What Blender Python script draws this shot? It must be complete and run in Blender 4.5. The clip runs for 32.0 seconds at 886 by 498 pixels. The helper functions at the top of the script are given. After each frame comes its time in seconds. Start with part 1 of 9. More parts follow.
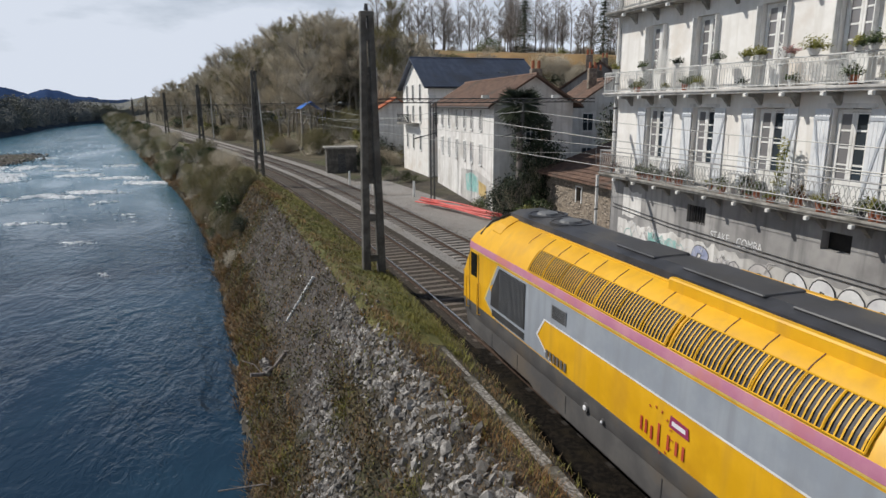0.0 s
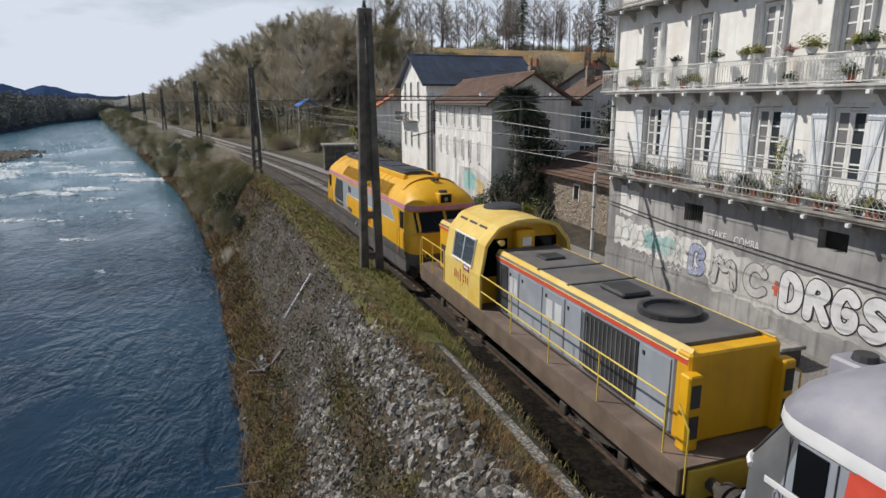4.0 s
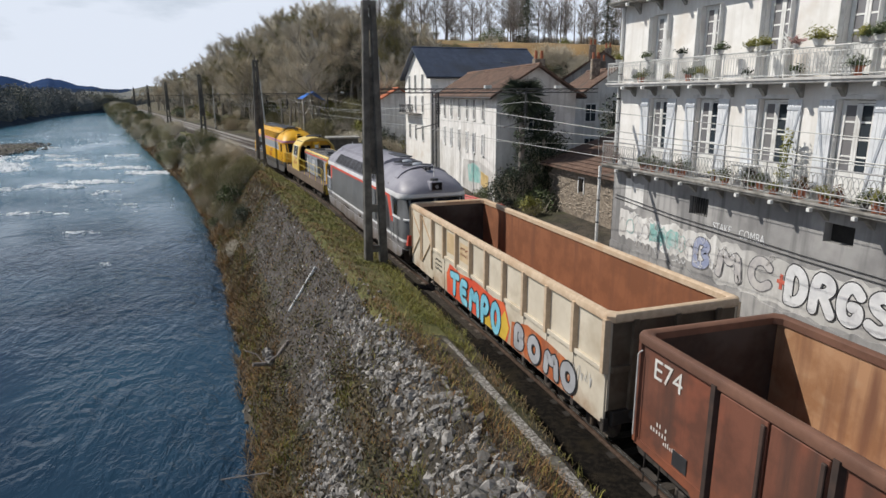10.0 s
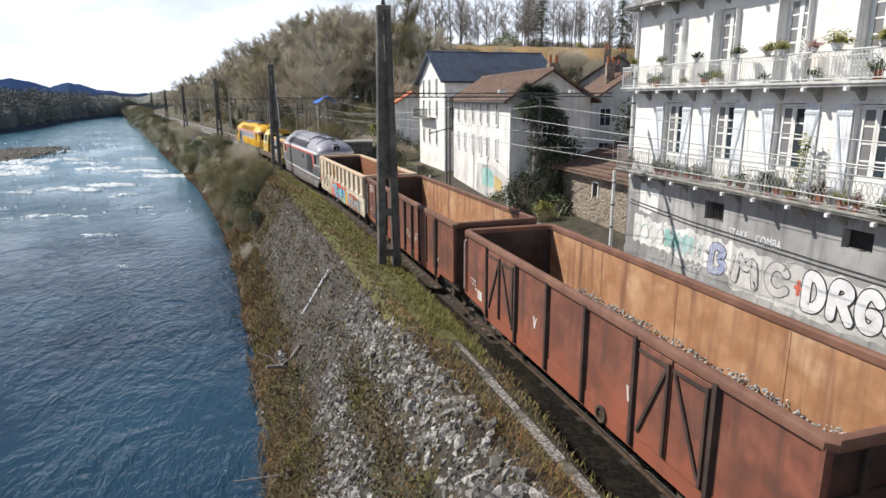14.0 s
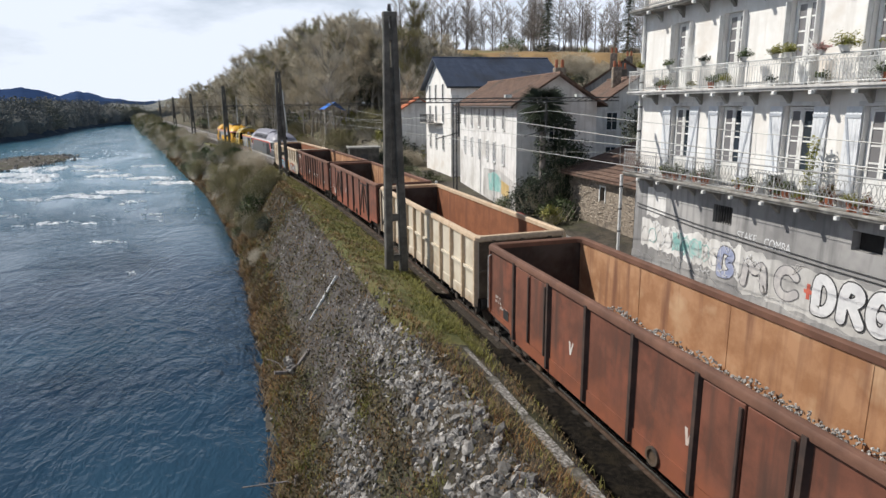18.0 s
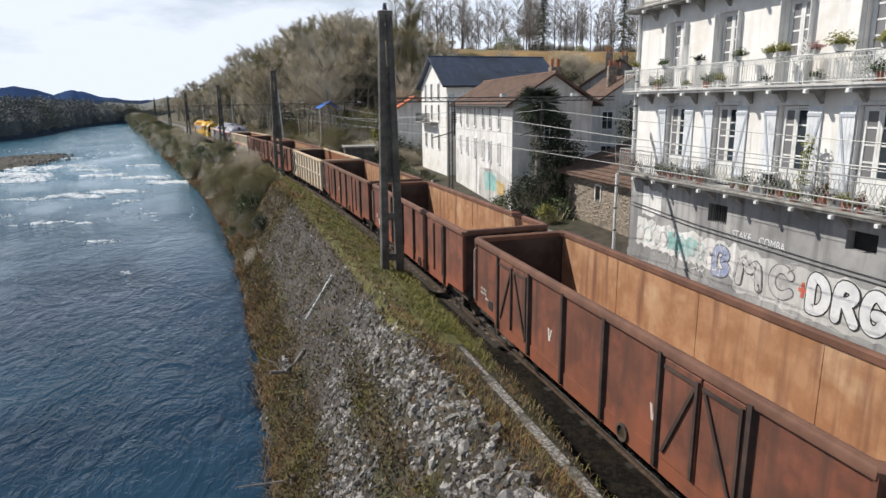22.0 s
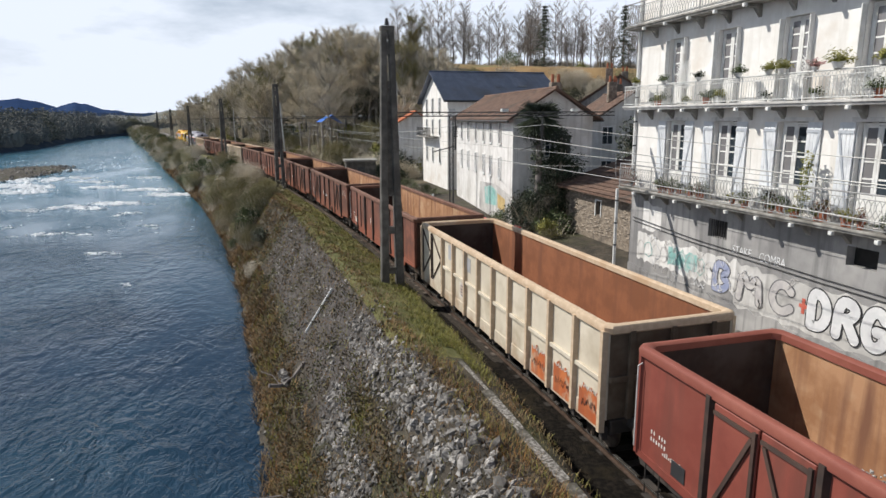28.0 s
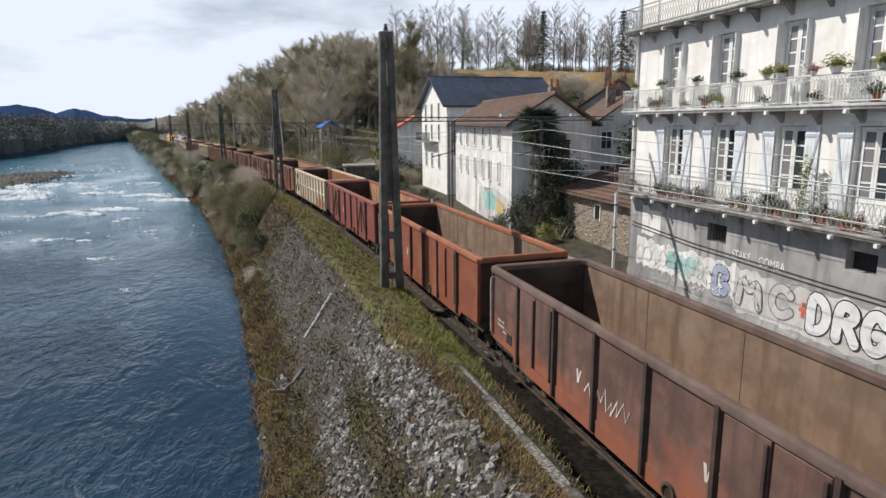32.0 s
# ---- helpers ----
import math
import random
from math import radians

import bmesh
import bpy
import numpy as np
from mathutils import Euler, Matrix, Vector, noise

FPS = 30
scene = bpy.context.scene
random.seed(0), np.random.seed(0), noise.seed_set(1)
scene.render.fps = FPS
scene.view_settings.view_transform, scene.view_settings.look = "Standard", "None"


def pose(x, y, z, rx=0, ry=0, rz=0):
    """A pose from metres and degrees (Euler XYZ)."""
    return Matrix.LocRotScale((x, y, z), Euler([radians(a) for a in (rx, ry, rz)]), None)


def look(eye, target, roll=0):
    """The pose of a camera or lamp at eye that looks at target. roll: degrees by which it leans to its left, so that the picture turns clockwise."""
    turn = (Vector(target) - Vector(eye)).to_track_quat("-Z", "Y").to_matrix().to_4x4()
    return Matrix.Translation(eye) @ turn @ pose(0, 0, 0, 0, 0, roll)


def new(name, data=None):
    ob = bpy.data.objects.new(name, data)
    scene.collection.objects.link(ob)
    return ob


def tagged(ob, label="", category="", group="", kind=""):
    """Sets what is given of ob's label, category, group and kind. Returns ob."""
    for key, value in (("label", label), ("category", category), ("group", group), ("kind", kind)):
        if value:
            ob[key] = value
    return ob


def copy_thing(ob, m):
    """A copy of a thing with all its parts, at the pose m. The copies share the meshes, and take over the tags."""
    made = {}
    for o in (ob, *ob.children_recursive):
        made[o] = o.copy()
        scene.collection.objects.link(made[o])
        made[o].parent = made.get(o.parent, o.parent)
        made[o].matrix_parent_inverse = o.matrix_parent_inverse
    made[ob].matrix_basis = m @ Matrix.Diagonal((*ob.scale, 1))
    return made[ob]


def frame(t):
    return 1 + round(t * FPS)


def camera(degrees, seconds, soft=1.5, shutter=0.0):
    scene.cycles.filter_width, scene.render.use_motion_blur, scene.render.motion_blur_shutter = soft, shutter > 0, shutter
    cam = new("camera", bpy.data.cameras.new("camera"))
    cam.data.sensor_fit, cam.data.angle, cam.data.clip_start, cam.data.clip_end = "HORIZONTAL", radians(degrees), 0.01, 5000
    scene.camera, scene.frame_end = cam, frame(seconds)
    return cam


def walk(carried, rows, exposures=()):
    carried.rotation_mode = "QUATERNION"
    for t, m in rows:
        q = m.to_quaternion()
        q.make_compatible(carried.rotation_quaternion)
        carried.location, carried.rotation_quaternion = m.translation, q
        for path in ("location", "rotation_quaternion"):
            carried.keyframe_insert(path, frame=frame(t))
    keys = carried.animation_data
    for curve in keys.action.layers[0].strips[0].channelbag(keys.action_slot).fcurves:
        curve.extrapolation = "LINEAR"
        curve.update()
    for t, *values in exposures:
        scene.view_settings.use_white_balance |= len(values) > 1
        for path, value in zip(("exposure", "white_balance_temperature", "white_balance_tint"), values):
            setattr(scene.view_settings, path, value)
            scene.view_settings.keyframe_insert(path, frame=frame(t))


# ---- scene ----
# ---- camera ----
cam = camera(70.1, 32.0)
EYE = (0.0, 0.0, 7.05)
WALK = [
    (0, 77.06, 0.34, -17.47), (0.5, 77.07, 0.29, -17.51), (1, 77.10, 0.28, -17.55), (1.5, 77.09, 0.30, -17.57), (2, 76.97,
    0.28, -17.56), (2.5, 76.84, 0.22, -17.57), (3, 76.81, 0.19, -17.61), (3.5, 76.85, 0.19, -17.62), (5.5, 76.74, 0.05,
    -17.71), (6, 76.66, 0.09, -17.69), (6.5, 76.59, 0.20, -17.64), (7, 76.49, 0.24, -17.56), (7.5, 76.34, 0.21, -17.47),
    (8, 76.26, 0.12, -17.45), (8.5, 76.26, 0.07, -17.45), (9, 76.27, 0.10, -17.38), (9.5, 76.25, 0.18, -17.31), (10,
    76.22, 0.21, -17.26), (10.5, 76.17, 0.18, -17.18), (11, 76.12, 0.07, -17.14), (11.5, 76.19, 0.01, -17.15), (12, 76.34,
    0.07, -17.05), (12.5, 76.43, 0.15, -16.79), (13, 76.48, 0.16, -16.55), (13.5, 76.52, 0.16, -16.35), (14, 76.59, 0.20,
    -16.02), (14.5, 76.65, 0.15, -15.64), (16.5, 77.08, 0.64, -15.19), (17, 77.03, 0.63, -15.25), (17.5, 77.01, 0.60,
    -15.36), (18, 77.06, 0.64, -15.46), (18.5, 77.08, 0.75, -15.51), (19, 77.03, 0.82, -15.47), (19.5, 76.92, 0.84,
    -15.40), (20, 76.79, 0.78, -15.40), (20.5, 76.74, 0.66, -15.51), (21, 76.83, 0.59, -15.68), (21.5, 76.94, 0.60,
    -15.80), (22, 76.98, 0.62, -15.84), (22.5, 77.00, 0.61, -15.86), (23, 76.99, 0.57, -15.84), (23.5, 77.03, 0.50,
    -15.82), (24, 77.25, 0.42, -15.83), (24.5, 77.57, 0.36, -15.84), (25, 77.85, 0.32, -15.82), (25.5, 78.04, 0.31,
    -15.77), (27.5, 78.12, 0.21, -15.77), (28, 78.23, 0.30, -15.75), (28.5, 78.29, 0.36, -15.70), (29, 78.27, 0.35,
    -15.65), (29.5, 78.26, 0.32, -15.68), (30, 78.34, 0.32, -15.76), (30.5, 78.47, 0.37, -15.81), (31, 78.57, 0.42,
    -15.83), (31.5, 78.64, 0.43, -15.84), (32, 78.67, 0.43, -15.83),
]
walk(cam, [(t, pose(*EYE, a, b, c)) for t, a, b, c in WALK],
     [(0.0, -0.33), (7.5, -0.33), (10.0, -0.2), (12.0, 0.08), (13.0, 0.2), (14.0, 0.27), (15.5, 0.15), (17.0, 0.02), (18.0, 0.0), (25.0, 0.06), (28.0, 0.0), (32.0, -0.03)])

# ---- light ----
SUN_FROM = Vector((-1.03, 0.66, 1.19)).normalized()
world = bpy.data.worlds.new("sky")
scene.world = world
world.use_nodes = True
wn, wl = world.node_tree.nodes, world.node_tree.links
wn.clear()
w_out = wn.new("ShaderNodeOutputWorld")
w_bg = wn.new("ShaderNodeBackground")
w_bg.inputs["Strength"].default_value = 0.055
w_sky = wn.new("ShaderNodeTexSky")
w_sky.sky_type = "NISHITA"
w_sky.sun_disc = False
w_sky.sun_elevation = math.asin(SUN_FROM.z)
w_sky.sun_rotation = math.atan2(SUN_FROM.x, SUN_FROM.y)
w_sky.dust_density = 0.6
w_sky.ozone_density = 2.0
w_tc = wn.new("ShaderNodeTexCoord")
w_map = wn.new("ShaderNodeMapping")
w_map.inputs["Scale"].default_value = (1.0, 1.0, 3.2)
w_map.inputs["Location"].default_value = (0.35, 0.1, 0.0)
w_noise = wn.new("ShaderNodeTexNoise")
w_noise.inputs["Scale"].default_value = 2.6
w_noise.inputs["Detail"].default_value = 7
w_noise.inputs["Roughness"].default_value = 0.55
w_ramp = wn.new("ShaderNodeValToRGB")
w_ramp.color_ramp.elements[0].position = 0.36
w_ramp.color_ramp.elements[1].position = 0.60
w_mix = wn.new("ShaderNodeMixRGB")
w_mix.inputs["Color2"].default_value = (15.6, 16.9, 19.2, 1)
w_sep = wn.new("ShaderNodeSeparateXYZ")
w_low = wn.new("ShaderNodeMapRange")
w_low.interpolation_type = "SMOOTHSTEP"
for key, val in (("From Min", 0.0), ("From Max", 0.62), ("To Min", 0.20), ("To Max", -0.40)):
    w_low.inputs[key].default_value = val
w_add = wn.new("ShaderNodeMath")
wl.new(w_tc.outputs["Generated"], w_map.inputs["Vector"])
wl.new(w_map.outputs["Vector"], w_noise.inputs["Vector"])
wl.new(w_tc.outputs["Generated"], w_sep.inputs["Vector"])
wl.new(w_sep.outputs["Z"], w_low.inputs["Value"])
wl.new(w_noise.outputs["Fac"], w_add.inputs[0])
wl.new(w_low.outputs["Result"], w_add.inputs[1])
wl.new(w_add.outputs["Value"], w_ramp.inputs["Fac"])
wl.new(w_ramp.outputs["Color"], w_mix.inputs["Fac"])
w_thin = wn.new("ShaderNodeMixRGB")
w_thin.inputs["Fac"].default_value = 0.16
w_thin.inputs["Color2"].default_value = (11.0, 13.6, 17.6, 1)
wl.new(w_sky.outputs["Color"], w_thin.inputs["Color1"])
wl.new(w_thin.outputs["Color"], w_mix.inputs["Color1"])
wl.new(w_mix.outputs["Color"], w_bg.inputs["Color"])
wl.new(w_bg.outputs["Background"], w_out.inputs["Surface"])

sun_data = bpy.data.lights.new("sun", "SUN")
sun_data.energy, sun_data.angle, sun_data.color = 4.9, radians(0.55), (1.0, 0.95, 0.875)
sun = new("sun", sun_data)
sun.matrix_world = look(SUN_FROM * 200, (0, 0, 0))


# ---- materials ----
def surf(name, c1, c2, scale=3.0, rough=0.7, bump=0.3, metal=0.0, c3=None, scale3=0.6, lo=0.42, hi=0.62,
         fine=40.0, spread=0.0, depth=0.01, spec=0.5, stretch=(1, 1, 1), streak=None, low=None):
    """Two tones over a noise, a third in larger patches, fine grain in the relief, and a little shift from piece to piece."""
    m = bpy.data.materials.new(name)
    m.use_nodes = True
    n, l = m.node_tree.nodes, m.node_tree.links
    p = n["Principled BSDF"]
    p.inputs["Metallic"].default_value = metal
    p.inputs["Specular IOR Level"].default_value = spec
    tc, mp = n.new("ShaderNodeTexCoord"), n.new("ShaderNodeMapping")
    mp.inputs["Scale"].default_value = stretch
    l.new(tc.outputs["Object"], mp.inputs["Vector"])

    def noise_node(sc, detail=6.0):
        k = n.new("ShaderNodeTexNoise")
        k.inputs["Scale"].default_value, k.inputs["Detail"].default_value = sc, detail
        k.inputs["Roughness"].default_value = 0.6
        l.new(mp.outputs["Vector"], k.inputs["Vector"])
        return k

    def ramp(src, a, b):
        r = n.new("ShaderNodeMapRange")
        r.inputs["From Min"].default_value, r.inputs["From Max"].default_value = a, b
        l.new(src, r.inputs["Value"])
        return r.outputs["Result"]

    def mixed(fac, a, b):
        x = n.new("ShaderNodeMixRGB")
        if fac is not None:
            l.new(fac, x.inputs["Fac"])
        for sock, val in ((x.inputs["Color1"], a), (x.inputs["Color2"], b)):
            if isinstance(val, tuple):
                sock.default_value = (*val, 1)
            else:
                l.new(val, sock)
        return x

    n1 = noise_node(scale)
    col = mixed(ramp(n1.outputs["Fac"], lo, hi), c1, c2).outputs["Color"]
    if c3:
        col = mixed(ramp(noise_node(scale3, 4.0).outputs["Fac"], 0.52, 0.66), col, c3).outputs["Color"]
    if streak:
        s_map = n.new("ShaderNodeMapping")
        s_map.inputs["Scale"].default_value = (2.2, 2.2, 0.18)
        l.new(tc.outputs["Object"], s_map.inputs["Vector"])
        s_n = n.new("ShaderNodeTexNoise")
        s_n.inputs["Scale"].default_value, s_n.inputs["Detail"].default_value = 1.6, 5.0
        l.new(s_map.outputs["Vector"], s_n.inputs["Vector"])
        col = mixed(ramp(s_n.outputs["Fac"], 0.5, 0.72), col, streak).outputs["Color"]
    if low:
        # rust eating upwards from the lower edge
        sep, ad, sc = n.new("ShaderNodeSeparateXYZ"), n.new("ShaderNodeMath"), noise_node(1.3, 5.0)
        ad.operation = "MULTIPLY_ADD"
        l.new(tc.outputs["Object"], sep.inputs["Vector"])
        l.new(sc.outputs["Fac"], ad.inputs[0])
        ad.inputs[1].default_value = 2.6
        l.new(sep.outputs["Z"], ad.inputs[2])
        col = mixed(ramp(ad.outputs["Value"], low[1] + 1.3, low[0] + 1.3), col, low[2]).outputs["Color"]
    if spread:
        oi, hs = n.new("ShaderNodeObjectInfo"), n.new("ShaderNodeHueSaturation")
        l.new(ramp_value(n, l, oi.outputs["Random"], 1 - spread, 1 + spread), hs.inputs["Value"])
        l.new(col, hs.inputs["Color"])
        col = hs.outputs["Color"]
    l.new(col, p.inputs["Base Color"])
    fn = noise_node(fine, 3.0)
    rr = n.new("ShaderNodeMapRange")
    rr.inputs["To Min"].default_value, rr.inputs["To Max"].default_value = max(0.02, rough - 0.12), min(1.0, rough + 0.1)
    l.new(n1.outputs["Fac"], rr.inputs["Value"])
    l.new(rr.outputs["Result"], p.inputs["Roughness"])
    if bump:
        add = n.new("ShaderNodeMath")
        l.new(fn.outputs["Fac"], add.inputs[0])
        l.new(n1.outputs["Fac"], add.inputs[1])
        bp = n.new("ShaderNodeBump")
        bp.inputs["Strength"].default_value, bp.inputs["Distance"].default_value = bump, depth
        l.new(add.outputs["Value"], bp.inputs["Height"])
        l.new(bp.outputs["Normal"], p.inputs["Normal"])
    return m


def ramp_value(n, l, src, a, b):
    r = n.new("ShaderNodeMapRange")
    r.inputs["To Min"].default_value, r.inputs["To Max"].default_value = a, b
    l.new(src, r.inputs["Value"])
    return r.outputs["Result"]


def island_variation(m, spread):
    """Shift the value of each loose piece of a joined mesh."""
    n, l = m.node_tree.nodes, m.node_tree.links
    p = n["Principled BSDF"]
    src = p.inputs["Base Color"].links[0].from_socket
    g, hs = n.new("ShaderNodeNewGeometry"), n.new("ShaderNodeHueSaturation")
    l.new(ramp_value(n, l, g.outputs["Random Per Island"], 1 - spread, 1 + spread), hs.inputs["Value"])
    l.new(src, hs.inputs["Color"])
    l.new(hs.outputs["Color"], p.inputs["Base Color"])
    return m


def glassy(name, tint, rough=0.06):
    m = bpy.data.materials.new(name)
    m.use_nodes = True
    p = m.node_tree.nodes["Principled BSDF"]
    p.inputs["Base Color"].default_value = (*tint, 1)
    p.inputs["Roughness"].default_value = rough
    p.inputs["Specular IOR Level"].default_value = 0.8
    return m


BALLAST_DARK = surf("oily_ballast", (0.045, 0.038, 0.032), (0.10, 0.086, 0.073), 14, 0.95, 0.9, spec=0.15, c3=(0.06, 0.05, 0.035), scale3=0.35, fine=60, depth=0.04)
BALLAST = surf("ballast", (0.21, 0.198, 0.185), (0.38, 0.36, 0.34), 14, 0.95, 0.9, c3=(0.24, 0.215, 0.19), scale3=0.35, fine=60, depth=0.04)
GROUND = surf("bank_earth", (0.034, 0.029, 0.022), (0.088, 0.073, 0.053), 1.1, 0.95, 0.8, c3=(0.055, 0.058, 0.022), scale3=0.22, fine=18, depth=0.08)
GRASS = island_variation(surf("grass", (0.125, 0.130, 0.032), (0.245, 0.218, 0.066), 0.9, 0.9, 0.0, c3=(0.22, 0.17, 0.08), scale3=0.3), 0.35)
DRY = island_variation(surf("dry_stalks", (0.155, 0.112, 0.064), (0.30, 0.215, 0.118), 0.8, 0.95, 0.0, c3=(0.17, 0.098, 0.042), scale3=0.4), 0.4)
RUST_PLANT = island_variation(surf("rust_stalks", (0.20, 0.10, 0.035), (0.30, 0.16, 0.05), 0.8, 0.95, 0.0), 0.35)
STONE = surf("grey_stone", (0.13, 0.122, 0.115), (0.50, 0.475, 0.44), 2.6, 0.9, 0.6, c3=(0.07, 0.06, 0.048), scale3=1.1, spread=0.5, fine=30, depth=0.02)
STONE_SMALL = island_variation(surf("grey_stones", (0.095, 0.088, 0.081), (0.38, 0.36, 0.335), 3.2, 0.9, 0.6, c3=(0.07, 0.065, 0.055), scale3=0.8, fine=30, depth=0.02), 0.35)
CURB = surf("mossy_concrete", (0.075, 0.068, 0.058), (0.36, 0.345, 0.32), 15.0, 0.95, 0.7, c3=(0.07, 0.065, 0.05), scale3=1.2, fine=40, depth=0.02)
HILL = surf("hillside_brush", (0.085, 0.073, 0.045), (0.15, 0.125, 0.08), 0.5, 0.95, 0.9, c3=(0.08, 0.088, 0.035), scale3=0.07, fine=7, depth=0.3)
GRAVEL_SLOPE = surf("grey_gravel_slope", (0.065, 0.057, 0.052), (0.125, 0.111, 0.103), 7.0, 0.95, 0.9, c3=(0.06, 0.045, 0.028), scale3=0.7, fine=28, depth=0.06)
SLEEPER_OILY = surf("oily_sleeper", (0.11, 0.09, 0.074), (0.20, 0.168, 0.14), 6, 0.9, 0.6, spread=0.25, stretch=(0.4, 4, 4))
SLEEPER_BLACK = surf("near_black_sleeper", (0.022, 0.018, 0.015), (0.05, 0.042, 0.034), 6, 0.9, 0.6, spread=0.25, stretch=(0.4, 4, 4))
GRASS_GROUND = surf("grass_ground", (0.085, 0.09, 0.024), (0.155, 0.145, 0.048), 1.6, 0.95, 0.8, c3=(0.13, 0.10, 0.055), scale3=0.5, fine=25, depth=0.06)
CONCRETE = surf("weathered_concrete", (0.26, 0.25, 0.23), (0.40, 0.385, 0.355), 2.5, 0.9, 0.5, c3=(0.16, 0.15, 0.13), scale3=0.7, fine=35, streak=(0.18, 0.17, 0.15))
DARK_CONCRETE = surf("mast_concrete", (0.075, 0.07, 0.062), (0.15, 0.14, 0.125), 2.0, 0.9, 0.5, c3=(0.07, 0.065, 0.06), scale3=0.6, fine=30)
SLEEPER = surf("sleeper_wood", (0.20, 0.178, 0.155), (0.32, 0.29, 0.26), 6, 0.9, 0.6, spread=0.25, stretch=(0.4, 4, 4))
RAIL = surf("rail_steel", (0.09, 0.06, 0.045), (0.14, 0.10, 0.08), 8, 0.5, 0.2, metal=0.6)
RAIL_TOP = surf("rail_head", (0.42, 0.40, 0.38), (0.55, 0.53, 0.5), 8, 0.25, 0.05, metal=0.9)
IRON = surf("grey_iron", (0.05, 0.05, 0.053), (0.10, 0.10, 0.10), 6, 0.6, 0.2, metal=0.3)
WIRE = surf("wire_copper", (0.34, 0.345, 0.33), (0.44, 0.44, 0.42), 6, 0.5, 0.0, metal=0.2)
WHITE_PAINT = surf("white_paint", (0.72, 0.72, 0.70), (0.82, 0.82, 0.80), 4, 0.6, 0.15, c3=(0.6, 0.59, 0.56), scale3=1.2)
STUCCO = surf("white_stucco", (0.77, 0.75, 0.715), (0.86, 0.845, 0.815), 1.3, 0.92, 0.35, c3=(0.70, 0.65, 0.59), scale3=0.5, fine=45, streak=(0.69, 0.665, 0.62))
STUCCO_OLD = surf("stained_stucco", (0.68, 0.67, 0.65), (0.80, 0.79, 0.77), 1.1, 0.92, 0.35, c3=(0.54, 0.52, 0.49), scale3=0.4, fine=45, streak=(0.50, 0.485, 0.46))
GREY_WALL = surf("grey_render", (0.24, 0.235, 0.235), (0.34, 0.335, 0.33), 0.8, 0.92, 0.4, c3=(0.42, 0.41, 0.40), scale3=0.35, fine=40, streak=(0.17, 0.17, 0.17))
TILE_ROOF = surf("brown_roof_tile", (0.115, 0.068, 0.05), (0.20, 0.125, 0.09), 2.2, 0.9, 0.6, c3=(0.10, 0.075, 0.06), scale3=0.5, fine=25, stretch=(1, 1, 1))
ORANGE_ROOF = surf("orange_roof_tile", (0.42, 0.13, 0.06), (0.55, 0.19, 0.09), 2.2, 0.9, 0.5, fine=25)
SLATE = surf("blue_slate", (0.052, 0.066, 0.10), (0.095, 0.112, 0.155), 1.6, 0.36, 0.35, c3=(0.055, 0.06, 0.075), scale3=0.4, fine=20)
RUBBLE = surf("rubble_wall", (0.21, 0.17, 0.13), (0.34, 0.29, 0.235), 4.5, 0.95, 0.9, c3=(0.14, 0.12, 0.10), scale3=1.5, fine=14, depth=0.05)
GLASS = glassy("dark_glass", (0.035, 0.045, 0.055), 0.05)
CURTAIN_GLASS = glassy("curtained_glass", (0.20, 0.195, 0.20), 0.08)
# plain black for sheets that stand in for unlit depth
DARK = surf("black_shade_sheet", (0.018, 0.017, 0.016), (0.03, 0.028, 0.026), 3, 0.9, 0.1)
SHUTTER = surf("pale_blue_shutter", (0.68, 0.705, 0.73), (0.76, 0.78, 0.80), 3, 0.65, 0.2, c3=(0.52, 0.54, 0.57), scale3=1.5)
RAILING = surf("grey_white_railing", (0.50, 0.51, 0.50), (0.64, 0.64, 0.62), 5, 0.55, 0.1)
RAILING_DARK = surf("dark_railing", (0.27, 0.275, 0.275), (0.38, 0.38, 0.375), 5, 0.55, 0.1)
BARK = surf("grey_bark", (0.25, 0.225, 0.19), (0.38, 0.345, 0.30), 6, 0.95, 0.5, stretch=(3, 3, 0.6))
RIDGE_BARK = surf("dusky_bark", (0.16, 0.14, 0.13), (0.26, 0.23, 0.21), 6, 0.95, 0.4, stretch=(3, 3, 0.6))
TWIG_DUSKY = island_variation(surf("dusky_twigs", (0.30, 0.27, 0.245), (0.44, 0.40, 0.365), 0.35, 0.95, 0.0), 0.3)
TWIG = island_variation(surf("brown_twigs", (0.46, 0.41, 0.32), (0.64, 0.575, 0.455), 0.35, 0.95, 0.0), 0.3)
LEAF = island_variation(surf("green_leaf", (0.045, 0.07, 0.02), (0.10, 0.125, 0.04), 1.2, 0.7, 0.0), 0.45)
LEAF_DARK = island_variation(surf("dark_leaf", (0.018, 0.03, 0.014), (0.045, 0.06, 0.028), 1.2, 0.7, 0.0), 0.4)
LEAF_YELLOW = island_variation(surf("yellow_green_leaf", (0.17, 0.17, 0.03), (0.28, 0.26, 0.05), 1.2, 0.7, 0.0), 0.35)
WILLOW = island_variation(surf("olive_twigs", (0.165, 0.15, 0.07), (0.28, 0.25, 0.12), 0.5, 0.9, 0.0), 0.35)
POT = surf("terracotta", (0.35, 0.11, 0.055), (0.45, 0.16, 0.08), 6, 0.8, 0.2)
RED_PIPE = surf("red_plastic_pipe", (0.55, 0.06, 0.05), (0.68, 0.10, 0.08), 3, 0.45, 0.05)
FIELD = surf("ochre_field", (0.22, 0.135, 0.055), (0.31, 0.20, 0.085), 0.25, 0.95, 0.4, c3=(0.16, 0.16, 0.06), scale3=0.06, fine=6, depth=0.1)
BLUE_TARP = surf("blue_tarp", (0.02, 0.14, 0.55), (0.04, 0.2, 0.7), 2, 0.4, 0.3)


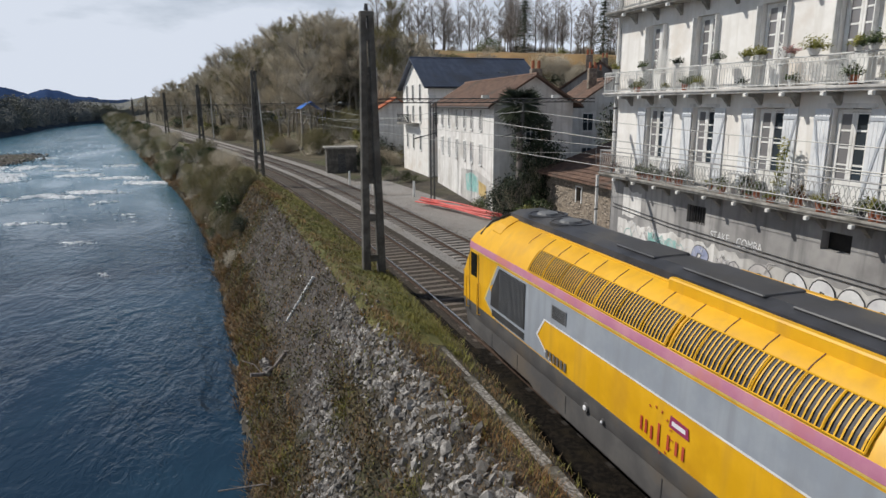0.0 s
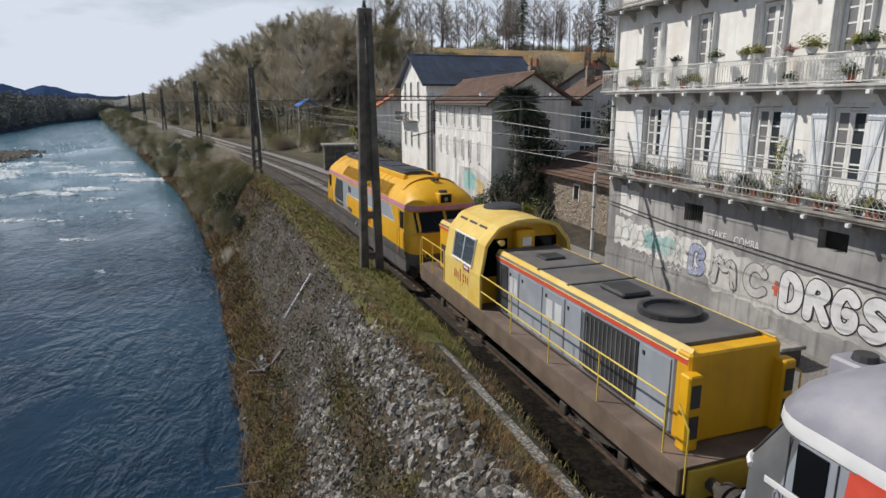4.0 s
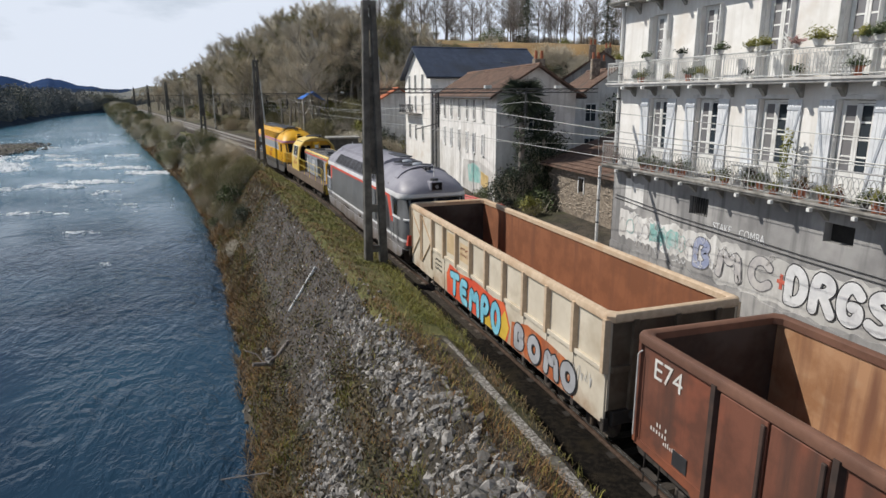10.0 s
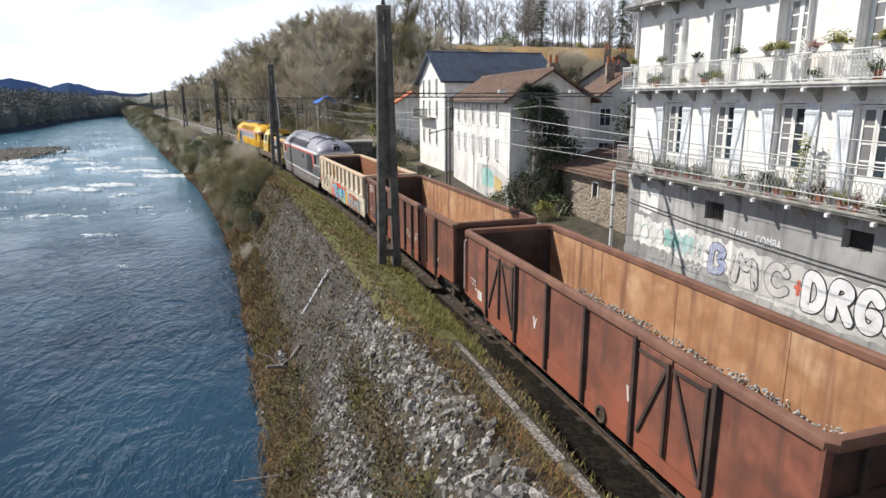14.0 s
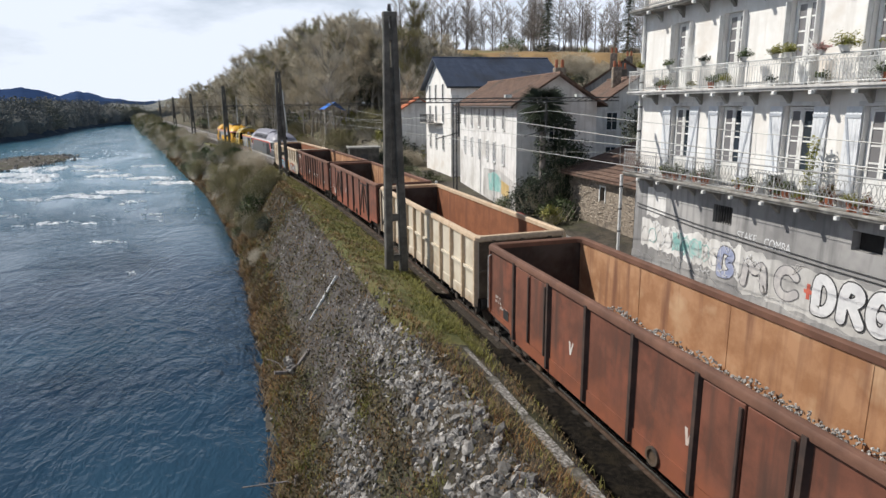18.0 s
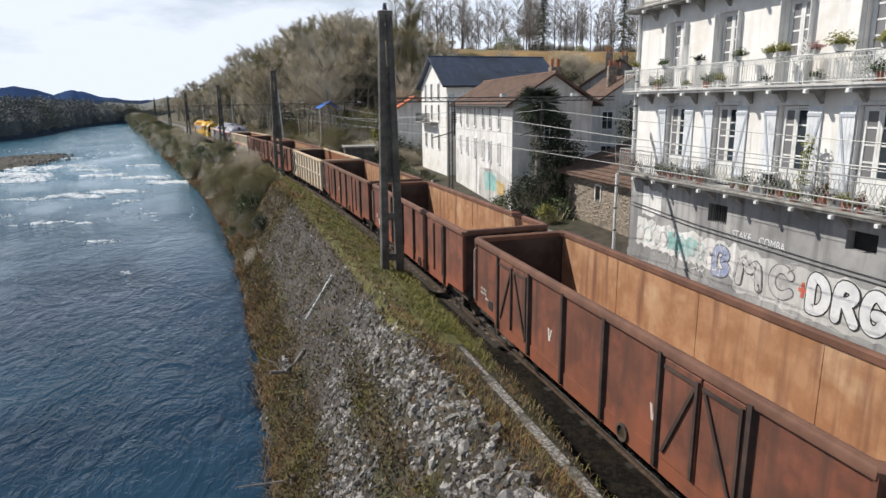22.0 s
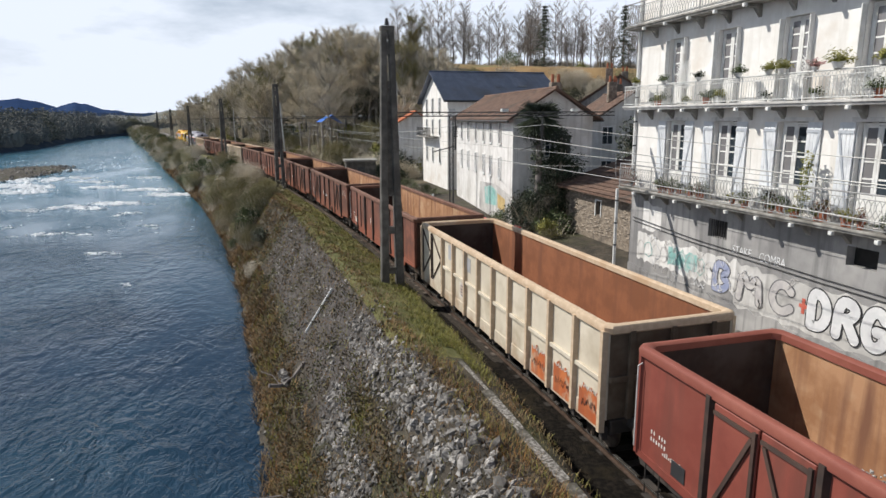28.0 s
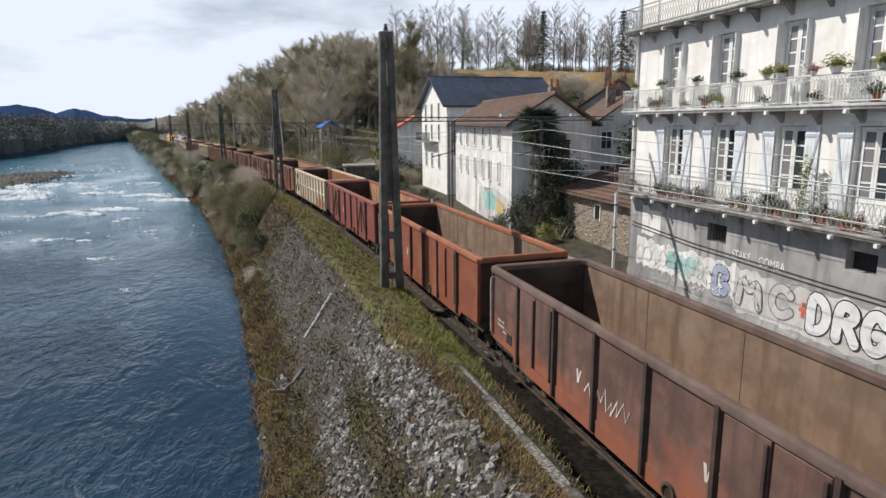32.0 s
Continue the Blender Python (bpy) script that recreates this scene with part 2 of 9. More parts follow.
# ---- mesh tools ----
class Geo:
    """Vertices and faces of one mesh."""

    def __init__(self):
        self.v, self.f = [], []

    def face(self, pts):
        i = len(self.v)
        self.v += [tuple(p) for p in pts]
        self.f.append(tuple(range(i, i + len(pts))))
        return self

    def put(self, verts, faces, m=None):
        i = len(self.v)
        self.v += [tuple(m @ Vector(p)) for p in verts] if m is not None else [tuple(p) for p in verts]
        self.f += [tuple(i + k for k in q) for q in faces]
        return self

    def box(self, a, b, ch=0.0, m=None):
        """A box from corner a to corner b, its upright and level edges cut by ch."""
        x0, x1 = sorted((a[0], b[0]))
        y0, y1 = sorted((a[1], b[1]))
        z0, z1 = sorted((a[2], b[2]))
        if ch <= 0:
            vs = [(x, y, z) for z in (z0, z1) for x, y in ((x0, y0), (x1, y0), (x1, y1), (x0, y1))]
            fs = [(3, 2, 1, 0), (4, 5, 6, 7), (0, 1, 5, 4), (1, 2, 6, 5), (2, 3, 7, 6), (3, 0, 4, 7)]
            return self.put(vs, fs, m)
        c = min(ch, (x1 - x0) * 0.45, (y1 - y0) * 0.45, (z1 - z0) * 0.45)

        def ring(z, e):
            return [(x0 + c + e, y0 + e, z), (x1 - c - e, y0 + e, z), (x1 - e, y0 + c + e, z), (x1 - e, y1 - c - e, z),
                    (x1 - c - e, y1 - e, z), (x0 + c + e, y1 - e, z), (x0 + e, y1 - c - e, z), (x0 + e, y0 + c + e, z)]
        return self.loft([ring(z0, c * 0.7), ring(z0 + c, 0), ring(z1 - c, 0), ring(z1, c * 0.7)], m=m)

    def loft(self, rings, caps=True, closed=True, m=None):
        k = len(rings[0])
        vs = [p for r in rings for p in r]
        fs = []
        for i in range(len(rings) - 1):
            for j in range(k if closed else k - 1):
                a, b = i * k + j, i * k + (j + 1) % k
                fs.append((a, b, b + k, a + k))
        if caps:
            fs.append(tuple(reversed(range(k))))
            fs.append(tuple(range((len(rings) - 1) * k, len(rings) * k)))
        return self.put(vs, fs, m)

    def tube(self, p, q, r, r2=None, n=6):
        p, q = Vector(p), Vector(q)
        d = (q - p)
        if d.length < 1e-6:
            return self
        u = d.normalized().orthogonal().normalized()
        w = d.normalized().cross(u)
        r2 = r if r2 is None else r2
        rings = [[tuple(c + (u * math.cos(2 * math.pi * k / n) + w * math.sin(2 * math.pi * k / n)) * rad) for k in range(n)]
                 for c, rad in ((p, r), (q, r2))]
        return self.loft(rings)

    def path(self, pts, r, n=6):
        """One bent rod through the points."""
        ps = [Vector(p) for p in pts]
        u, rings = None, []
        for i, p in enumerate(ps):
            d = (ps[min(i + 1, len(ps) - 1)] - ps[max(i - 1, 0)])
            if d.length < 1e-6:
                d = ps[i] - ps[i - 1]
            d.normalize()
            u = d.orthogonal() if u is None else u - d * u.dot(d)
            u.normalize()
            w = d.cross(u)
            rings.append([tuple(p + (u * math.cos(2 * math.pi * k / n) + w * math.sin(2 * math.pi * k / n)) * r) for k in range(n)])
        return self.loft(rings)

    def prism(self, poly, axis, lo, hi):
        """A flat outline of (a, b) pairs drawn out along an axis: 0 x, 1 y, 2 z."""
        def at(p, h):
            q = list(p)
            q.insert(axis, h)
            return tuple(q)
        return self.loft([[at(p, lo) for p in poly], [at(p, hi) for p in poly]])

    def mesh(self, name, material, smooth=False):
        me = bpy.data.meshes.new(name)
        me.from_pydata(self.v, [], self.f)
        if material:
            me.materials.append(material)
        bm = bmesh.new()
        bm.from_mesh(me)
        if len(self.f) < 6000:
            bmesh.ops.recalc_face_normals(bm, faces=bm.faces)
        bm.to_mesh(me)
        bm.free()
        if smooth:
            me.polygons.foreach_set("use_smooth", [True] * len(me.polygons))
            me.set_sharp_from_angle(angle=radians(38))
        return me


def part(name, geo, material, parent=None, label="", smooth=False, m=None, kind=""):
    """One mesh object under a thing or a part."""
    ob = new(name, geo.mesh(name, material, smooth) if isinstance(geo, Geo) else geo)
    if parent is not None:
        ob.parent = parent
    if m is not None:
        ob.matrix_basis = m
    return tagged(ob, label, kind=kind)


def thing(name, label, category, m=None, group="", kind=""):
    ob = new(name)
    ob.empty_display_size = 0.2
    if m is not None:
        ob.matrix_basis = m
    return tagged(ob, label, category, group, kind)


def written(text, size, material, parent, m, label="", spread=1.0, name="lettering", depth=0.004, bold=0.0):
    """Raised letters in the built-in font; m carries the x axis along the line and z out of the surface."""
    cu = bpy.data.curves.new(name, "FONT")
    cu.body, cu.size, cu.extrude, cu.space_character = text, size, depth, spread
    cu.align_x, cu.align_y = "CENTER", "CENTER"
    cu.offset = bold
    tmp = bpy.data.objects.new("tmp", cu)
    scene.collection.objects.link(tmp)
    bpy.context.view_layer.update()
    me = bpy.data.meshes.new_from_object(tmp.evaluated_get(bpy.context.evaluated_depsgraph_get()))
    bpy.data.objects.remove(tmp)
    me.materials.clear()
    me.materials.append(material)
    ob = new(name, me)
    ob.parent = parent
    ob.matrix_basis = m
    return tagged(ob, label)


# ---- the line of the track ----
TRACK_X, BEND, BEND_END = 7.70, 0.00207, 96.0


def track(s, off=0.0, z=0.0):
    """A point s metres along the near track, off metres to its right."""
    s1 = min(s, BEND_END)
    th = BEND * s1
    x = TRACK_X - (1 - math.cos(th)) / BEND
    y = math.sin(th) / BEND
    x -= math.sin(th) * (s - s1)
    y += math.cos(th) * (s - s1)
    return Vector((x + off * math.cos(th), y + off * math.sin(th), z))


def heading(s):
    return BEND * min(s, BEND_END)


def track_pose(s, off=0.0, z=0.0):
    return Matrix.Translation(track(s, off, z)) @ Matrix.Rotation(heading(s), 4, "Z")


def smooth_step(a, b, x):
    t = min(1.0, max(0.0, (x - a) / (b - a)))
    return t * t * (3 - 2 * t)


def lerp_table(tab, x):
    for (a, va), (b, vb) in zip(tab, tab[1:]):
        if x <= b:
            return va + (vb - va) * max(0.0, (x - a) / (b - a))
    return tab[-1][1]


# ---- ground, river and track bed ----
WATER_Z = -4.0
BANK = [(-400, -7.0), (-12, -6.2), (-9.0, -5.6), (-7.7, -4.0), (-6.2, -1.9), (-4.5, 0.75), (-4.1, 1.12), (-3.05, 0.86), (-2.5, 0.72), (-1.95, 0.52), (-1.86, 0.06), (-1.15, -0.13), (-0.9, -0.165), (1.3, -0.18), (1.8, -0.22), (8.0, -0.22)]
LEFT_BANK = [(-100, -78), (200, -72), (270, -50), (306, -43), (392, -36), (466, -21), (500, 2), (5000, 400)]


def hill(s, off):
    foot = lerp_table([(-100, 34), (60, 34), (78, 17), (90, 9.0), (240, 8.0), (300, 9)], s)
    top = lerp_table([(-100, 12), (60, 12), (105, 16.2), (190, 15), (280, 6), (420, 3), (800, 6)], s)
    r = (off - foot) / lerp_table([(60, 38.0), (95, 27.0), (200, 27.0)], s)
    return top * smooth_step(0.0, 1.0, r)


def shoulder(s):
    """Where the grassy shoulder breaks off towards the near track."""
    return lerp_table([(6, -2.66), (9, -2.55), (12, -2.2), (16, -2.0), (22, -1.95)], s)


def ground_z(s, off):
    if off > 7.4:
        z = -0.15 + 0.35 * smooth_step(8, 14, off) + hill(s, off)
        if off > 16:
            z += 0.7 * noise.noise((s * 0.06, off * 0.06, 0.3)) * smooth_step(16, 30, off)
        return z
    if off > shoulder(s) and off < -1.15:
        f = smooth_step(0.0, 0.16, off - shoulder(s))
        return lerp_table(BANK, off) * (1 - f) - 0.14 * f
    if off >= -1.86:
        return lerp_table(BANK, off)
    lb = lerp_table(LEFT_BANK, s)
    z = lerp_table(BANK, off)
    if off < lb + 9:
        z = max(z, -6.5 + 7.5 * smooth_step(lb + 8, lb - 10, off) + 1.5 * smooth_step(0, 400, lb - off)) if lb < -7 else max(z, 1.0)
    if -8.7 < off < -6.6:
        z += 0.55 * noise.noise((s * 0.33, 0.5, 9.0)) + 0.3 * noise.noise((s * 1.1, off * 0.7, 2.0))
    if -7.6 < off < -3.1:
        z += 0.13 * noise.noise((s * 0.9, off * 0.9, 0)) + 0.06 * noise.noise((s * 2.7, off * 2.7, 4))
    return z


# near-black tone with brown patches
TRENCH = surf("near_black_trench", (0.008, 0.007, 0.006), (0.028, 0.023, 0.018), 9, 0.95, 0.9, spec=0.12, c3=(0.035, 0.028, 0.018), scale3=1.2, fine=50, depth=0.05)
# blue-grey base colour carries the haze over the far bank
FAR_BANK = surf("hazed_far_bank", (0.055, 0.072, 0.095), (0.09, 0.105, 0.122), 0.2, 1.0, 0.4, c3=(0.075, 0.092, 0.105), scale3=0.05, fine=3, depth=0.4, spec=0.0)


def build_ground():
    s_rows = [-90, -60, -40, -25, -12] + [x * 0.8 for x in range(-8, 100)] + [80 + 2.5 * k for k in range(1, 60)] + [235 + 9 * k for k in range(1, 30)] + [520, 580, 680, 800, 1000, 1400, 2000, 2900, 4200]
    offs = [-2600, -1500, -800, -400, -250, -170, -130, -105, -90, -80, -72, -64, -56, -48, -40, -34, -28, -22, -17, -13, -10.5, -9, -8.3,
            -7.7, -7.2, -6.7, -6.2, -5.7, -5.2, -4.8, -4.5, -4.3, -4.1, -3.7, -3.35, -3.05, -2.75, -2.62, -2.5, -2.36, -2.22, -2.08, -1.95, -1.86, -1.5, -1.15, -0.9, 0, 1.3, 1.8, 3.7, 5.2, 6.2, 7.0, 7.6,
            9, 11, 13, 15, 17, 19, 21, 23, 25, 28, 31, 34, 37, 40, 44, 48, 53, 60, 70, 85, 110, 150, 220, 350, 600, 1100, 2200]
    verts = []
    for s in s_rows:
        for o in offs:
            p = track(s, o)
            verts.append((p.x, p.y, ground_z(s, o)))
    k = len(offs)
    faces, slot = [], []
    for i in range(len(s_rows) - 1):
        for j in range(k - 1):
            a = i * k + j
            faces.append((a, a + 1, a + k + 1, a + k))
            so, oo = 0.5 * (s_rows[i] + s_rows[i + 1]), 0.5 * (offs[j] + offs[j + 1])
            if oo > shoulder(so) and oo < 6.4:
                # slot 8, near black: oo below -1.1, or below 1.2 before s 17
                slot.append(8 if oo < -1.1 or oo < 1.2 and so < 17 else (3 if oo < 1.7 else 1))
            elif 6.3 < oo < 9.5 and so < 60:
                slot.append(1)
            elif oo > 34 and so < 106 and ground_z(so, oo) > 11.0:
                slot.append(2)
            elif -6.4 < oo < -4.2 and 17 < so < 42:
                slot.append(6)
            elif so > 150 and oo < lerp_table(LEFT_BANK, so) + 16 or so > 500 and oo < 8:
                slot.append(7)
            elif (oo > 8 and so > 64) or oo > 22 or oo < -60 or (so > 500 and oo < 8):
                slot.append(4)
            elif -4.2 < oo < -1.95 and so > 15:
                slot.append(5)
            else:
                slot.append(0)
    me = bpy.data.meshes.new("ground")
    me.from_pydata(verts, [], faces)
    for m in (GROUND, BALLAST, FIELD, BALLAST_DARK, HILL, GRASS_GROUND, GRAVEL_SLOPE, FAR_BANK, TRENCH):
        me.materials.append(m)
    me.polygons.foreach_set("material_index", slot)
    me.polygons.foreach_set("use_smooth", [True] * len(faces))
    ob = new("ground", me)
    tagged(ob, "earth riverbank, grey ballast bed and wooded hillside", "ground", kind="structure")
    return ob


def water_material():
    m = surf("river_water", (0.008, 0.026, 0.050), (0.016, 0.050, 0.084), 0.05, 0.10, 0.0, c3=(0.026, 0.085, 0.115), scale3=0.012, spec=0.33)
    n, l = m.node_tree.nodes, m.node_tree.links
    p = n["Principled BSDF"]
    tc = n.new("ShaderNodeTexCoord")
    mp = n.new("ShaderNodeMapping")
    mp.inputs["Rotation"].default_value = (0, 0, radians(-8))
    mp.inputs["Scale"].default_value = (1.0, 0.55, 1.0)
    l.new(tc.outputs["Object"], mp.inputs["Vector"])
    # far reach paler: aerated rapids, and low-angle sky reflection put into the colour
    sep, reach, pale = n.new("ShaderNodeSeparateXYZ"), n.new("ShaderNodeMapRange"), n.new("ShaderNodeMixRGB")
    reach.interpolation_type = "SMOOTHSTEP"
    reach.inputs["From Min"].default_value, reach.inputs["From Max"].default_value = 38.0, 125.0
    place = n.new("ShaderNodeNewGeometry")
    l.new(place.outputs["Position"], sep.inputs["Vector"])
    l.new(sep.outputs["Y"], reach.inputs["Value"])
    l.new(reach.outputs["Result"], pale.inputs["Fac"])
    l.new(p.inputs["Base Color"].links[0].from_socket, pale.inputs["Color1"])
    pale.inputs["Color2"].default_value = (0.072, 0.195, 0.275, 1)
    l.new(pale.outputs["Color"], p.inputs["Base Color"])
    heights = []
    for sc, dist, det in ((0.62, 1.4, 3.0), (2.1, 1.6, 5.0), (7.0, 0.6, 3.0)):
        k = n.new("ShaderNodeTexNoise")
        k.inputs["Scale"].default_value, k.inputs["Detail"].default_value, k.inputs["Distortion"].default_value = sc, det, dist
        l.new(mp.outputs["Vector"], k.inputs["Vector"])
        heights.append(k.outputs["Fac"])
    a1 = n.new("ShaderNodeMath")
    a1.operation = "MULTIPLY_ADD"
    l.new(heights[1], a1.inputs[0])
    a1.inputs[1].default_value = 0.45
    l.new(heights[0], a1.inputs[2])
    a2 = n.new("ShaderNodeMath")
    a2.operation = "MULTIPLY_ADD"
    l.new(heights[2], a2.inputs[0])
    a2.inputs[1].default_value = 0.12
    l.new(a1.outputs["Value"], a2.inputs[2])
    bp = n.new("ShaderNodeBump")
    calm = n.new("ShaderNodeTexNoise")
    calm.inputs["Scale"].default_value, calm.inputs["Detail"].default_value = 0.13, 3.0
    l.new(mp.outputs["Vector"], calm.inputs["Vector"])
    ease = n.new("ShaderNodeMapRange")
    for key, val in (("From Min", 0.35), ("From Max", 0.65), ("To Min", 0.15), ("To Max", 0.85)):
        ease.inputs[key].default_value = val
    l.new(calm.outputs["Fac"], ease.inputs["Value"])
    l.new(ease.outputs["Result"], bp.inputs["Strength"])
    bp.inputs["Distance"].default_value = 0.35
    l.new(a2.outputs["Value"], bp.inputs["Height"])
    l.new(bp.outputs["Normal"], p.inputs["Normal"])
    return m


WATER = water_material()
FOAM = island_variation(surf("white_foam", (0.82, 0.84, 0.85), (0.93, 0.94, 0.94), 2.5, 0.9, 0.4, fine=9, depth=0.08), 0.2)


def build_water():
    g = Geo()
    cols = [-900, -300, -120, -60, -30, -10, 0.5]
    rows = [-90, -30, 0, 40, 96, 160, 260, 340, 430, 510, 560]
    pts, fs = [], []
    for s in rows:
        for o in cols:
            q = track(s, o if o < 0 else -2.4)
            pts.append((q.x, q.y, WATER_Z))
    k = len(cols)
    for i in range(len(rows) - 1):
        for j in range(k - 1):
            a = i * k + j
            fs.append((a, a + 1, a + k + 1, a + k))
    g.put(pts, fs)
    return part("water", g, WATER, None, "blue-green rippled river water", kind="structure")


def blob_patch(g, cx, cy, lx, ly, rng, z, h=0.10, th=0.0):
    """A low ragged mound of foam."""
    n = 9
    ring, rim = [], []
    for k in range(n):
        a = 2 * math.pi * k / n
        r = rng.uniform(0.55, 1.1)
        dx, dy = lx * r * math.cos(a), ly * r * math.sin(a)
        x, y = cx + dx * math.cos(th) - dy * math.sin(th), cy + dx * math.sin(th) + dy * math.cos(th)
        rim.append((x, y, z - 0.02))
        ring.append((cx + (x - cx) * 0.6, cy + (y - cy) * 0.6, z + h * rng.uniform(0.5, 1.1)))
    g.loft([rim, ring], caps=False)
    g.face(ring)


def build_foam():
    rng = random.Random(11)
    g = Geo()
    # crests of the rapids: one end, the other end, spread across the crest, bits
    crests = [((-48, 139), (-37, 131), 1.6, 150), ((-45, 125), (-34.5, 119), 1.6, 210), ((-41, 114), (-32.5, 110), 1.1, 110), ((-28.5, 117), (-22.7, 114.5), 0.8, 75),
              ((-21.5, 111), (-15.5, 108.5), 0.8, 75), ((-17, 102), (-11.5, 100.2), 0.7, 80), ((-22, 93.5), (-15.2, 91), 0.6, 90), ((-26.6, 90.6), (-20, 88.2), 0.6, 90),
              ((-36, 90.5), (-25.4, 87), 0.6, 110), ((-22.6, 69.5), (-20, 68.6), 0.3, 16), ((-18.6, 68.7), (-17.4, 68.3), 0.25, 8), ((-14.2, 58.2), (-12.9, 57.7), 0.22, 9),
              ((-46, 160), (-38, 156.5), 0.9, 40), ((-38.5, 138), (-32, 135), 0.8, 45), ((-33, 128), (-26, 125), 0.7, 30), ((-60, 150), (-46, 141), 1.8, 120),
              ((-70, 128), (-46, 122), 2.0, 160), ((-58, 96), (-38, 91), 1.0, 90), ((-24, 134), (-18, 131), 0.8, 20), ((-30, 190), (-20, 184), 1.2, 14),
              ((-29, 76), (-26, 75), 0.3, 14), ((-17, 82), (-14.5, 81), 0.4, 10), ((-13, 72), (-11.8, 71.6), 0.2, 6), ((-10, 46), (-9.3, 45.8), 0.12, 5)]
    for a, b, wide, count in crests:
        a, b = Vector(a), Vector(b)
        turn = math.atan2(b.y - a.y, b.x - a.x)
        for _ in range(count):
            u = rng.random()
            if noise.noise((u * 7 + a.x, a.y, 1.0)) < -0.08:
                continue
            p = a.lerp(b, u) + Vector((rng.gauss(0, 0.4), 1.3 * rng.gauss(0, wide) + 0.9 * wide * math.sin(u * 7 + a.x) + 0.5 * wide * math.sin(u * 19 + a.y)))
            near = min(1.0, p.y / 100)
            for _ in range(4):
                blob_patch(g, p.x + rng.gauss(0, 0.5) * near, p.y + rng.gauss(0, 0.25) * near, rng.uniform(0.12, 0.5) * near, rng.uniform(0.07, 0.24) * near, rng, WATER_Z, rng.uniform(0.05, 0.14) * near, turn + rng.uniform(-0.5, 0.5))
            blob_patch(g, p.x, p.y, (0.2 + 0.9 * rng.random() ** 2.0) * near, rng.uniform(0.12, 0.42) * near, rng, WATER_Z, rng.uniform(0.08, 0.2) * near, turn + rng.uniform(-0.3, 0.3))
    for _ in range(420):
        p = track(45 + 170 * rng.random() ** 0.8, -9.5 - 45 * rng.random() ** 1.3)
        if noise.noise((p.x * 0.09, p.y * 0.09, 4.0)) > 0.05:
            blob_patch(g, p.x, p.y, rng.uniform(0.1, 0.45), rng.uniform(0.05, 0.14), rng, WATER_Z, rng.uniform(0.03, 0.07), rng.uniform(-0.5, 0.3))
    ob = part("foam", g, FOAM, None, "white foam of the rapids on the river", kind="stuff")
    tagged(ob, category="foam")


def rock_mesh(name, rng, material, flat=0.7):
    bm = bmesh.new()
    bmesh.ops.create_icosphere(bm, subdivisions=1, radius=1.0)
    for v in bm.verts:
        v.co *= rng.uniform(0.72, 1.12)
        v.co.z *= flat
    me = bpy.data.meshes.new(name)
    bm.to_mesh(me)
    bm.free()
    me.materials.append(material)
    return me


def put_rock(g, p, r, rng):
    """A cheap angular stone for the joined layers."""
    e = Euler((rng.uniform(0, 6), rng.uniform(0, 6), rng.uniform(0, 6))).to_matrix()
    vs = []
    for q in ((1, 0, 0), (-1, 0, 0), (0, 1, 0), (0, -1, 0), (0, 0, 1), (0, 0, -1)):
        vs.append(tuple(Vector(p) + e @ (Vector(q) * r * rng.uniform(0.6, 1.2))))
    g.put(vs, [(0, 2, 4), (2, 1, 4), (1, 3, 4), (3, 0, 4), (2, 0, 5), (1, 2, 5), (3, 1, 5), (0, 3, 5)])


def build_gravel_bar():
    rng = random.Random(5)
    bar = thing("gravel_bar", "low brown gravel bar with pale stones in the river", "gravel bar", kind="")
    g = Geo()
    c = Vector((-50, 152, WATER_Z))
    rings = []
    for f, z in ((1.0, -0.3), (0.8, 0.25), (0.45, 0.55), (0.1, 0.6)):
        ring = []
        for k in range(28):
            a = 2 * math.pi * k / 28
            w = 1 + 0.25 * noise.noise((math.cos(a) * 1.5, math.sin(a) * 1.5, f))
            ring.append((c.x + 9 * f * w * math.cos(a), c.y + 22 * f * w * math.sin(a), c.z + z))
        rings.append(ring)
    g.loft(rings)
    part("gravel_mound", g, GROUND, bar, smooth=True)
    g = Geo()
    for _ in range(500):
        a, f = rng.uniform(0, 6.3), math.sqrt(rng.random())
        put_rock(g, (c.x + 10 * f * math.cos(a), c.y + 23 * f * math.sin(a), c.z + 0.6 * (1 - f)), rng.uniform(0.15, 0.5), rng)
    part("bar_stones", g, STONE_SMALL, bar, kind="stuff")
    bar["kind"] = "structure"


